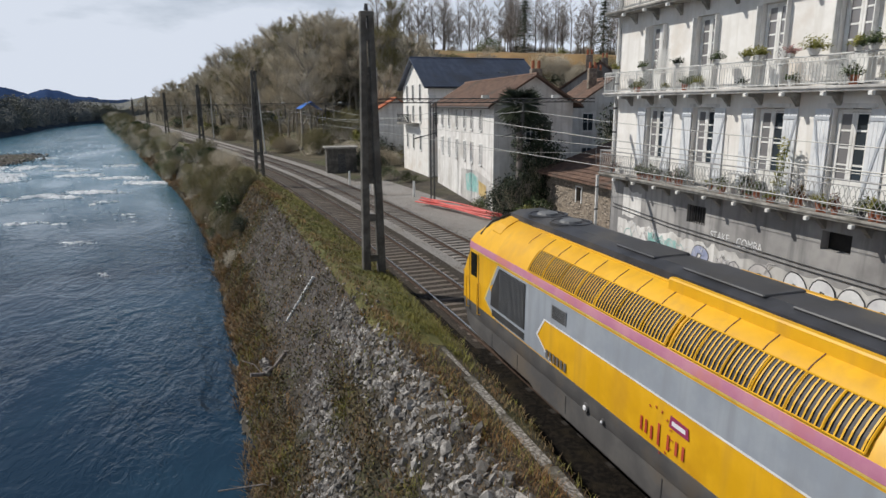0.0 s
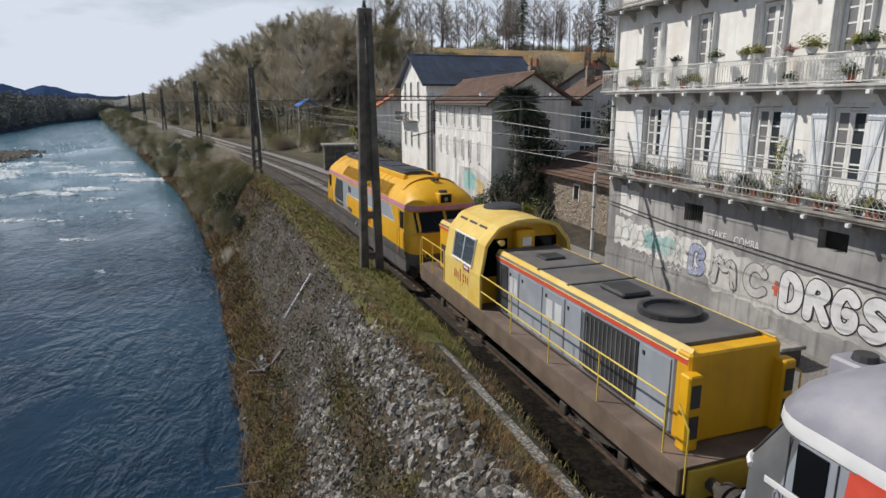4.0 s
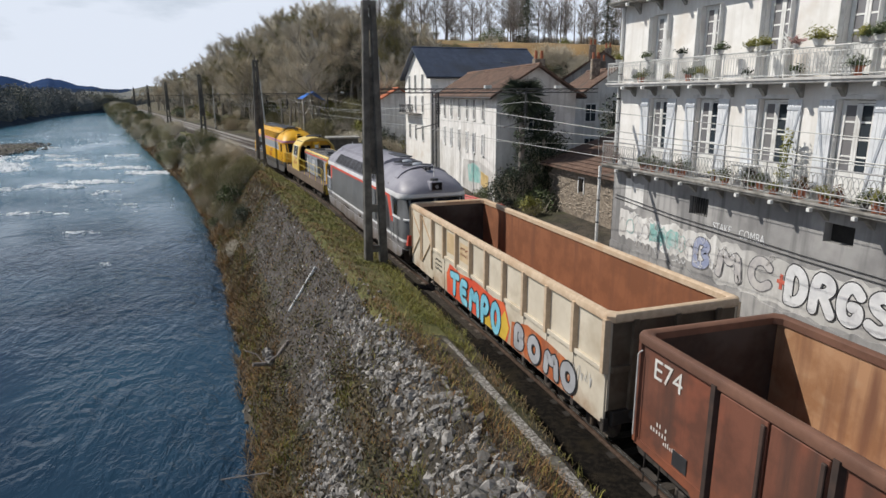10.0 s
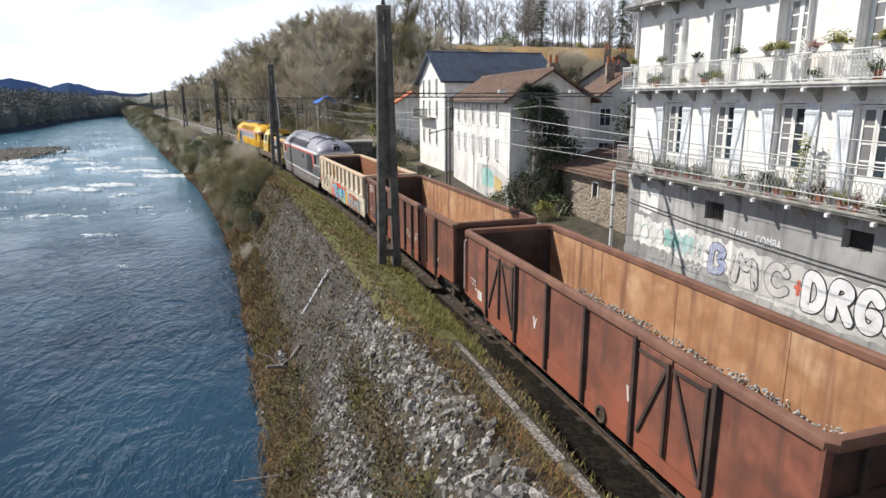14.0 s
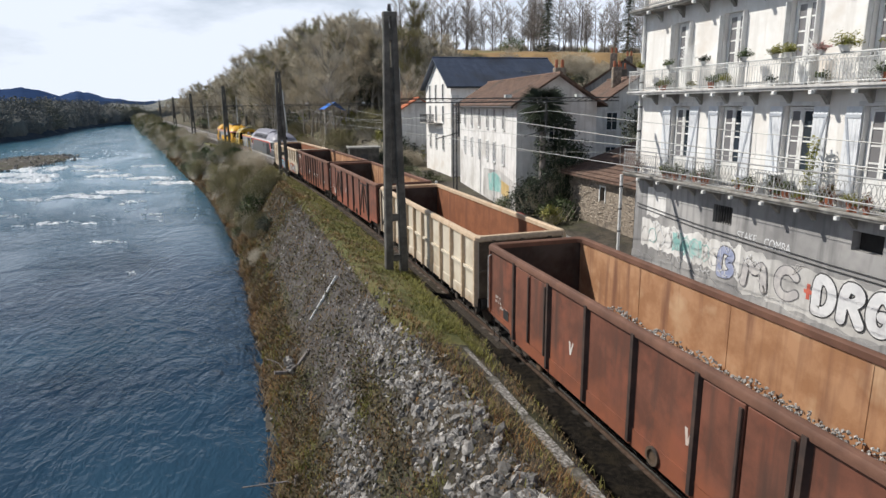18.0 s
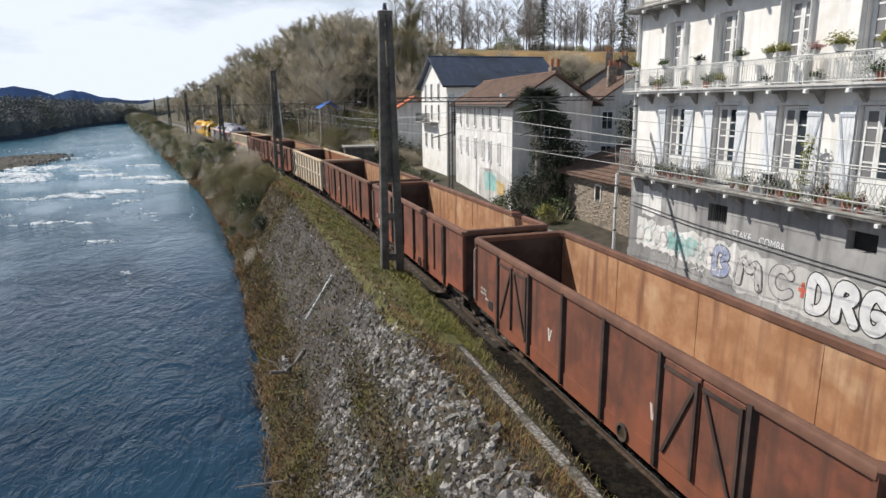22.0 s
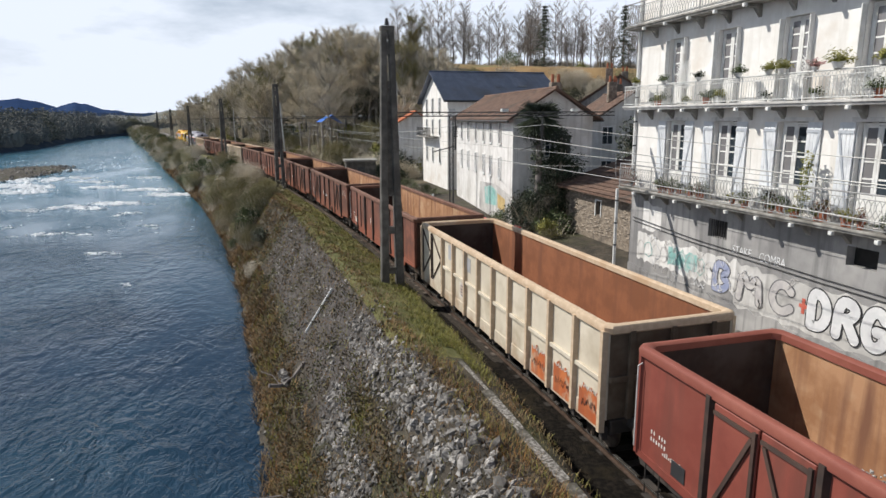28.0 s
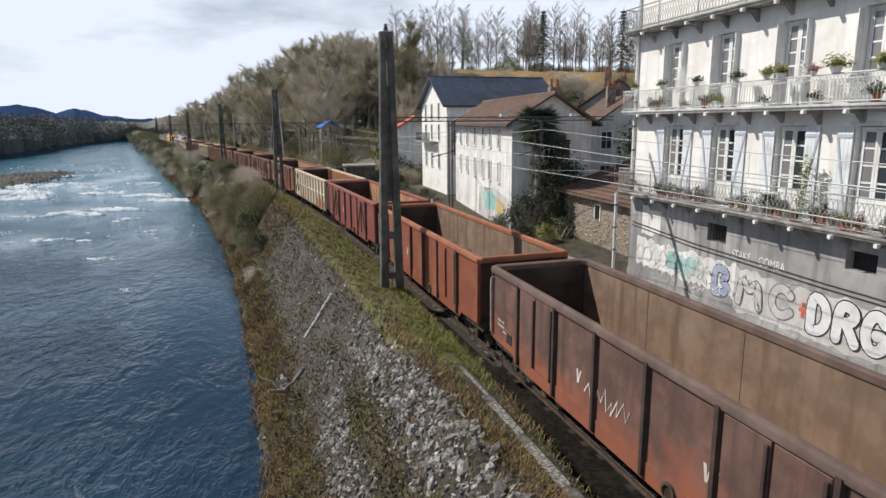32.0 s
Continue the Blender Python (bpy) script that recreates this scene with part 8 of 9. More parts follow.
    part("cab_roof_fan", Geo().loft([[(0.25 + r * math.cos(2 * math.pi * k / 20), 3.65 + r * math.sin(2 * math.pi * k / 20), z) for k in range(20)] for r, z in ((0.62, 3.74), (0.60, 3.90), (0.45, 3.95), (0.1, 3.97))]), GRILLE_DARK, t, "sooty domed fan cover on the cab roof")
    rail_mat = paint("yellow_rail", (0.62, 0.45, 0.06), (0.70, 0.52, 0.10), None, 0.5, 0.05)
    me_post = Geo().tube((0, 0, 1.42), (0, 0, 2.42), 0.018).mesh("rail_post", rail_mat)
    for sx in (-1, 1):
        for y0, y1 in ((-6.4, 1.35), (4.4, 6.7)):
            for z in (1.95, 2.42):
                part("handrail", Geo().tube((sx * 1.42, y0, z), (sx * 1.42, y1, z), 0.018), rail_mat, t, "thin yellow handrail")
            n = max(2, int((y1 - y0) / 1.6))
            for k in range(n + 1):
                part("rail_post", me_post, None, t, m=pose(sx * 1.42, y0 + (y1 - y0) * k / n, 0))
    for sy in (-1, 1):
        for sx in (-1, 1):
            part("handrail", Geo().path([(sx * 1.42, sy * 6.7, 2.42), (sx * 1.42, sy * 6.95, 2.1), (sx * 1.42, sy * 6.95, 1.0)], 0.018), rail_mat, t)
        buffers(t, sy * 6.87, sy, 1.05)
        part("buffer_beam", Geo().box((-1.3, sy * 6.86, 0.8), (1.3, sy * 6.93, 1.35), 0.02), YELLOW_BIT, t, "worn yellow buffer beam")
    roof = Geo()
    roof.box((-0.35, -3.6, 3.092), (0.35, -2.7, 3.20), 0.04)
    roof.box((-0.3, -0.2, 3.092), (0.3, 0.35, 3.15), 0.03)
    part("roof_box", roof, GRILLE_DARK, t)
    part("roof_fan", ring_disc(Geo(), (0, -4.6), 0.5, 0.6, 3.09, 3.2, 22), GRILLE_DARK, t, "round fan on the hood roof")
    part("fan_well", Geo().tube((0, -4.6, 3.08), (0, -4.6, 3.13), 0.5, 0.5, 20), BLACK_ROOF, t)
    part("hood_strap", Geo().box((-0.9, -0.95, 3.09), (0.9, -0.88, 3.11)), GRILLE_DARK, t)
    part("hood_strap", Geo().box((-0.9, -2.35, 3.09), (0.9, -2.28, 3.11)), GRILLE_DARK, t)
    part("cab_horn", Geo().tube((-0.9, 1.4, 3.3), (-0.9, 1.14, 3.32), 0.03, 0.09, 10), YELLOW_PALE, t)
    for y in (-4.0, 4.0):
        bogie(t, y, 2.2, 0.52, 1.08)
    return t


# ---- masts, beams and wires over the track ----
MASTS = [23.55, 60.3, 102.5, 149.5, 197.0, 259.0]


def mast(s, z0, h, label):
    m = track_pose(s, -2.60, z0)
    t = thing("catenary_mast", label, "railway mast", m, group="masts along the near track")
    def half(z):
        """Half the distance between the legs' axes, and half a leg's breadth, at a height."""
        f = z / h
        return 0.30 - 0.165 * f, 0.152 - 0.045 * f
    for sx in (-1, 1):
        rings = []
        for z in (-0.8, h * 0.3, h * 0.65, h):
            c, a = half(max(0.0, z))
            b = 0.17 - 0.05 * max(0.0, z) / h
            rings.append([(sx * c - a, -b + 0.03, z), (sx * c - a + 0.03, -b, z), (sx * c + a - 0.03, -b, z), (sx * c + a, -b + 0.03, z),
                          (sx * c + a, b - 0.03, z), (sx * c + a - 0.03, b, z), (sx * c - a + 0.03, b, z), (sx * c - a, b - 0.03, z)])
        part("leg", Geo().loft(rings), DARK_CONCRETE, t, "weathered concrete leg")
    for z, dz in ((0.12, 0.12), (0.19 * h, 0.13), (0.35 * h, 0.13), (0.79 * h, 0.13), (0.93 * h, 0.2)):
        c, a = half(z)
        part("rung", Geo().box((-c + a - 0.01, -0.10, z - dz), (c - a + 0.01, 0.10, z + dz), 0.01), DARK_CONCRETE, t)
    (c0, a0), (c1, a1) = half(0.36 * h), half(0.78 * h)
    x0, x1 = c0 - a0 + 0.01, c1 - a1 + 0.01
    part("web", Geo().loft([[(-x, -0.04, z), (x, -0.04, z), (x, 0.04, z), (-x, 0.04, z)] for x, z in ((x0, 0.36 * h), (x1, 0.78 * h))]), DARK_CONCRETE, t, "recessed web between the legs")
    part("cap", Geo().box((-0.25, -0.14, h), (0.25, 0.14, h + 0.16), 0.02), DARK_CONCRETE, t)
    g = Geo()
    for k in range(4):
        g.tube((0.0, 0, h + 0.2 + 0.06 * k), (0.0, 0, h + 0.24 + 0.06 * k), 0.09 - 0.01 * k, n=10)
    part("insulator", g, IRON, t)
    return t


def beam(s, z, reach):
    m = track_pose(s, -2.60, z)
    t = thing("catenary_beam", "dark steel beam carrying the wires across both tracks", "gantry beam", m, group="gantry beams")
    for dz in (-0.07, 0.07):
        part("chord", Geo().box((0.1, -0.05, dz - 0.02), (reach, 0.05, dz + 0.02), 0.005), IRON, t)
    me = Geo().prism([(0, -0.05), (0.03, -0.05), (0.28, 0.05), (0.25, 0.05)], 1, -0.02, 0.02).mesh("lacing", IRON)
    for k in range(int(reach / 0.3) - 1):
        part("lacing", me, None, t, m=pose(0.2 + 0.3 * k, 0, 0))
    for x in (2.60, 6.30):
        d = part("dropper_post", Geo().tube((x, 0, -0.05), (x, 0, -1.35), 0.035), IRON, t, "steel dropper post")
        g = Geo()
        for k in range(5):
            g.tube((x, 0, -0.45 - 0.09 * k), (x, 0, -0.49 - 0.09 * k), 0.10, 0.08, 10)
        part("insulator", g, IRON, d)
        part("steady_arm", Geo().tube((x, 0, -1.2), (x - 0.9, 0.1, -1.42), 0.02), IRON, d)
    for x in (2.3, 4.5, 7.6):
        part("clamp", Geo().box((x, -0.08, 0.08), (x + 0.28, 0.08, 0.20), 0.01), RAILING, t)
    return t


def wires():
    spans = list(zip([-20.0] + MASTS[:-1], MASTS))
    for off, nm in ((0.0, "near track"), (3.7, "far track")):
        t = thing("contact_line", "sagging messenger and contact wires over the " + nm, "overhead wires")
        con, mes, drop = Geo(), Geo(), Geo()
        all_c, all_m = [], []
        for a, b in spans:
            n = 8
            pts_c, pts_m = [], []
            for k in range(n + 1):
                u = k / n
                s = a + (b - a) * u
                zig = 0.15 * (1 if int(a) % 2 else -1) * (1 - 2 * u)
                zc, zm = 5.68, 6.75 - 0.62 * 4 * u * (1 - u)
                pts_c.append(tuple(track(s, off + zig, zc)))
                pts_m.append(tuple(track(s, off + zig * 0.6, zm)))
                if 0 < k < n:
                    drop.tube(pts_c[-1], pts_m[-1], 0.005, n=4)
            all_c += pts_c if not all_c else pts_c[1:]
            all_m += pts_m if not all_m else pts_m[1:]
        con.path(all_c, 0.010, 5)
        mes.path(all_m, 0.011, 5)
        part("contact_wire", con, WIRE, t, "grey contact wire")
        part("messenger_wire", mes, WIRE, t)
        part("dropper", drop, WIRE, t)
    t = thing("feeder_line", "thin feeder cables strung along the mast tops", "overhead wires")
    for off, z in ((6.7, 5.0),):
        g, run = Geo(), []
        for a, b in spans:
            pts = [tuple(track(a + (b - a) * k / 6, off, z - 0.7 * 4 * (k / 6) * (1 - k / 6))) for k in range(7)]
            run += pts if not run else pts[1:]
        g.path(run, 0.008, 4)
        part("cable", g, WIRE, t)
    top = track(MASTS[0], -2.60, 10.2)
    for dz, far in ((0.1, (13.5, 62, 11.2)), (-0.25, (13.0, 60, 9.2))):
        g = Geo()
        pts = [Vector(top).lerp(Vector(far), k / 8) + Vector((0, 0, dz * (1 - k / 8) - 0.9 * 4 * (k / 8) * (1 - k / 8))) for k in range(9)]
        g.path([tuple(p) for p in pts], 0.014, 4)
        part("cable", g, IRON, t)
        ins = Geo()
        for k in range(7):
            p = pts[0].lerp(pts[1], 0.25 + 0.1 * k)
            ins.tube(p, p + (pts[1] - pts[0]).normalized() * 0.07, 0.07, n=8)
        part("insulator_string", ins, IRON, t)


def thin_pole(x, y, h, material, label, lean=0.0):
    t = thing("line_pole", label, "pole", pose(x, y, -0.3), group="poles beside the far track")
    part("shaft", Geo().tube((0, 0, 0), (lean, 0, h + 0.3), 0.11, 0.08, 10), material, t)
    part("pole_cap", Geo().tube((lean, 0, h + 0.3), (lean, 0, h + 0.42), 0.10, 0.03, 10), material, t)
    part("pole_foot", Geo().box((-0.25, -0.25, -0.2), (0.25, 0.25, 0.45), 0.03), CONCRETE, t)


for k, s in enumerate(MASTS):
    mast(s, 1.15, (8.95, 8.7, 8.6, 8.4, 8.4, 8.4)[k], "tall two-legged concrete catenary mast on the bank")
    beam(s, (7.17, 7.1, 7.1, 7.0, 7.0, 7.0)[k], 9.6 if k == 0 else 9.0)
wires()
thin_pole(10.53, 51.1, 9.8, RAILING, "tall pale pole beside the far track")
thin_pole(3.3, 101.0, 9.2, RAILING, "leaning pale pole beside the far track", -0.45)
thin_pole(-5.8, 149.4, 8.8, RAILING, "distant pale pole beside the far track")
thin_pole(-15.7, 196.9, 8.2, RAILING, "distant pale pole beside the far track")
lat = thing("lattice_post", "dark lattice post in front of the white house", "post", pose(13.35, 45.1, -0.2))
for sx in (-0.13, 0.13):
    for sy in (-0.1, 0.1):
        part("corner_bar", Geo().box((sx - 0.022, sy - 0.022, 0), (sx + 0.022, sy + 0.022, 7.3)), IRON, lat)
for k in range(18):
    part("lacing", Geo().tube((-0.13, -0.1, 0.2 + 0.4 * k), (0.13, -0.1, 0.55 + 0.4 * k), 0.012, n=4), IRON, lat)
for x, y in ((9.2, 58.0), (12.8, 48.5), (10.2, 53.6)):
    thn = thing("marker_post", "short white lineside post", "post", pose(x, y, -0.2))
    part("post", Geo().box((-0.08, -0.06, 0), (0.08, 0.06, 1.3), 0.015), WHITE_PAINT, thn)


# ---- trees and bushes ----
def leaf_cloud(g, c, r, n, size, rng, flat=0.8, thin=0.5):
    for _ in range(n):
        while True:
            p = Vector((rng.uniform(-1, 1), rng.uniform(-1, 1), rng.uniform(-1, 1)))
            if p.length < 1:
                break
        p = Vector(c) + Vector((p.x * r, p.y * r, p.z * r * flat))
        u = Vector((rng.uniform(-1, 1), rng.uniform(-1, 1), rng.uniform(-1, 1))).normalized() * size * rng.uniform(0.6, 1.3)
        v = u.orthogonal().normalized() * size * thin
        i = len(g.v)
        g.v += [tuple(p - u), tuple(p + v), tuple(p + u), tuple(p - v)]
        g.f.append((i, i + 1, i + 2, i + 3))


def twig_spray(g, p, d, length, n, rng, w):
    for _ in range(n):
        q = (d + Vector((rng.uniform(-1, 1), rng.uniform(-1, 1), rng.uniform(-0.5, 1.0))) * 0.75).normalized()
        tip = p + q * length * rng.uniform(0.5, 1.2)
        side = q.orthogonal().normalized() * w
        i = len(g.v)
        g.v += [tuple(p - side), tuple(p + side), tuple(tip)]
        g.f.append((i, i + 1, i + 2))


def bare_tree(name, seed, h, slim=1.0, twig=None, leafy=None, label="leafless brown tree on the slope"):
    rng = random.Random(seed)
    t = thing(name, label, "tree")
    trunk, limbs, tw = Geo(), Geo(), Geo()
    pts, p = [Vector((0, 0, -0.5))], Vector((0, 0, -0.5))
    for k in range(6):
        p = p + Vector((rng.uniform(-0.25, 0.25), rng.uniform(-0.25, 0.25), h / 7))
        pts.append(p)
    r0 = 0.022 * h
    for k in range(6):
        trunk.tube(pts[k], pts[k + 1], r0 * (1 - k / 6.6), r0 * (1 - (k + 1) / 6.6), 7)

    def grow(p, d, length, r, level):
        q = p + d * length * 0.5 + Vector((rng.uniform(-1, 1), rng.uniform(-1, 1), rng.uniform(0, 1))) * length * 0.08
        e = q + (d + Vector((0, 0, 0.25))).normalized() * length * 0.5
        limbs.tube(p, q, r, r * 0.75, 5 if level < 2 else 4)
        limbs.tube(q, e, r * 0.75, r * 0.4, 5 if level < 2 else 4)
        if level == 3:
            for s in (q, e):
                twig_spray(tw, s, d, length * 1.6, 19, rng, 0.0085)
            return
        for base in (q, q.lerp(e, 0.5), e):
            for _ in range(2 if level < 2 else 1):
                nd = (d + Vector((rng.uniform(-1, 1), rng.uniform(-1, 1), rng.uniform(-0.2, 0.9))) * 0.85).normalized()
                grow(base, nd, length * rng.uniform(0.5, 0.68), r * 0.5, level + 1)
    for k in range(2, 7):
        for _ in range(2):
            a = rng.uniform(0, 6.283)
            d = Vector((math.cos(a) * slim, math.sin(a) * slim, rng.uniform(0.5, 1.1))).normalized()
            grow(pts[k], d, h * rng.uniform(0.16, 0.27) * (1.15 - 0.08 * k), r0 * 0.4, 1)
    part("trunk", trunk, BARK, t)
    part("branching", limbs, BARK, t)
    part("crown", tw, twig or TWIG, t, "haze of fine bare twigs")
    if leafy:
        f = Geo()
        for k in range(3, 7):
            for _ in range(5):
                c = pts[k] + Vector((rng.gauss(0, h * 0.12), rng.gauss(0, h * 0.12), rng.gauss(0, h * 0.05)))
                leaf_cloud(f, c, h * 0.09, 60, 0.14, rng)
        part("foliage", f, leafy, t)
    return t


def slender_tree(seed, h):
    rng = random.Random(seed)
    t = thing("slender_tree", "tall slender leafless tree on the ridge", "tree", group="bare trees along the ridge")
    pts = [Vector((0, 0, -0.6))]
    for k in range(8):
        pts.append(pts[-1] + Vector((rng.uniform(-0.14, 0.14), rng.uniform(-0.14, 0.14), h / 8)))
    limbs, tw = Geo(), Geo()
    for k in range(34):
        f = 1.6 + 6.2 * k / 33
        p = pts[int(f)].lerp(pts[int(f) + 1], f - int(f))
        a = rng.uniform(0, 6.283)
        d = Vector((math.cos(a), math.sin(a), rng.uniform(0.5, 1.2))).normalized()
        ln = h * rng.uniform(0.10, 0.24) * (1.25 - 0.1 * f)
        e = p + d * ln + Vector((0, 0, ln * 0.15))
        limbs.tube(p, e, 0.026, 0.008, 4)
        for q in (0.3, 0.45, 0.6, 0.75, 0.9, 1.0):
            twig_spray(tw, p.lerp(e, q), d, ln * 0.75, 11, rng, 0.008)
    part("trunk", Geo().loft([[(p.x + r * math.cos(1.047 * j), p.y + r * math.sin(1.047 * j), p.z) for j in range(6)] for p, r in zip(pts, (0.12, 0.11, 0.10, 0.088, 0.075, 0.06, 0.045, 0.03, 0.015))]), RIDGE_BARK, t)
    part("branching", limbs, RIDGE_BARK, t)
    part("crown", tw, TWIG_DUSKY, t, "sparse fine bare twigs")
    return t


# how high the woods reach above eye level, by bearing
SKYLINE = [(-0.3, 0.012), (-0.16, 0.016), (-0.116, 0.020), (-0.07, 0.033), (-0.054, 0.043), (-0.028, 0.075), (-0.011, 0.098), (0.029, 0.120), (0.07, 0.128), (0.102, 0.127), (0.17, 0.119), (0.207, 0.108), (0.3, 0.095), (1.0, 0.085)]


def room_for(s, off, h):
    p = track(s, off)
    d = math.hypot(p.x, p.y)
    top = 7.05 + d * lerp_table(SKYLINE, p.x / p.y)
    return (top - ground_z(s, off)) / h


def bush(name, seed, r, h, leaf, label, stems=TWIG, n=900, size=0.09, twigs=220, thin=0.5):
    rng = random.Random(seed)
    t = thing(name, label, "bush")
    g, f = Geo(), Geo()
    for _ in range(twigs):
        a = rng.uniform(0, 6.283)
        b = Vector((rng.gauss(0, r * 0.3), rng.gauss(0, r * 0.3), -0.2))
        d = Vector((math.cos(a) * 0.6, math.sin(a) * 0.6, 1.0)).normalized()
        q = b + d * h * rng.uniform(0.5, 1.15)
        side = d.orthogonal().normalized() * 0.016
        i = len(g.v)
        g.v += [tuple(b - side), tuple(b + side), tuple(q)]
        g.f.append((i, i + 1, i + 2))
    for _ in range(max(1, n // 45)):
        a, q = rng.uniform(0, 6.283), rng.uniform(0, 0.8) * r
        leaf_cloud(f, (q * math.cos(a), q * math.sin(a), h * rng.uniform(0.25, 0.9) * (1 - 0.35 * q / r)), r * 0.34, 45, size, rng, 0.85, thin)
    part("undergrowth", g, stems, t)
    part("foliage", f, leaf, t)
    return t


def conifer(seed, h, label, spread=0.2):
    rng = random.Random(seed)
    t = thing("conifer_tree", label, "tree")
    g, f = Geo(), Geo()
    g.tube((0, 0, -0.5), (0, 0, h), 0.02 * h, 0.02, 8)
    n = int(h * 1.9)
    for k in range(n):
        z = h * (0.08 + 0.90 * k / n)
        reach = spread * h * (1 - k / n) ** 0.95 * rng.uniform(0.6, 1.1) + 0.2
        for j in range(8):
            a = 2 * math.pi * j / 8 + rng.uniform(-0.5, 0.5)
            rr = reach * rng.uniform(0.45, 1.1)
            tip = Vector((rr * math.cos(a), rr * math.sin(a), z - rng.uniform(0.1, 0.5) * rr + 0.1))
            g.tube((0, 0, z), tip, 0.025, 0.008, 4)
            for m in range(7):
                c = Vector((0, 0, z)).lerp(tip, 0.15 + 0.14 * m)
                leaf_cloud(f, c - Vector((0, 0, 0.12)), 0.34, 8, 0.14, rng, 0.6, 0.22)
    part("trunk", g, BARK, t)
    part("needles", f, LEAF_DARK, t)
    return t


def palm(x, y, z0, z1, seed):
    rng = random.Random(seed)
    t = thing("palm_tree", "shaggy dark green palm beside the white house", "tree", pose(x, y, z0))
    h = z1 - z0
    part("trunk", Geo().tube((0, 0, -0.3), (0.05, 0, h * 0.55), 0.24, 0.20, 10).tube((0.05, 0, h * 0.55), (0, 0.05, h), 0.20, 0.17, 10), RIDGE_BARK, t)
    ivy = Geo()
    for k in range(46):
        a = rng.uniform(0, 6.283)
        leaf_cloud(ivy, (0.28 * math.cos(a), 0.28 * math.sin(a), 0.3 + (h * 0.86 - 0.3) * k / 45), 0.34, 46, 0.085, rng)
    part("ivy", ivy, LEAF_DARK, t, "dark ivy climbing the trunk")
    f = Geo()
    for k in range(150):
        a, e = rng.uniform(0, 6.283), rng.uniform(-1.3, 1.1)
        d = Vector((math.cos(a) * math.cos(e), math.sin(a) * math.cos(e), math.sin(e)))
        c = Vector((0, 0, h)) + d * 0.55
        side = d.cross(Vector((0, 0, 1)))
        side = side.normalized() if side.length > 0.1 else Vector((1, 0, 0))
        for j in range(9):
            q = (d + side * (j - 4) * 0.24).normalized()
            w = q.orthogonal().normalized() * 0.055
            tip = c + q * rng.uniform(0.8, 1.2) - Vector((0, 0, 0.2))
            i = len(f.v)
            f.v += [tuple(c - w), tuple(c + w), tuple(tip)]
            f.f.append((i, i + 1, i + 2))
    part("fronds", f, LEAF_DARK, t)


def stand(kind, s, off, scale, turn, sink=0.1):
    p = track(s, off)
    m = Matrix.Translation((p.x, p.y, ground_z(s, off) - sink)) @ Matrix.Rotation(turn, 4, "Z")
    c = copy_thing(kind, m)
    c.scale = (scale, scale, scale)
    return c


def place_first(kind, s, off):
    p = track(s, off)
    kind.matrix_basis = Matrix.Translation((p.x, p.y, ground_z(s, off) - 0.1))


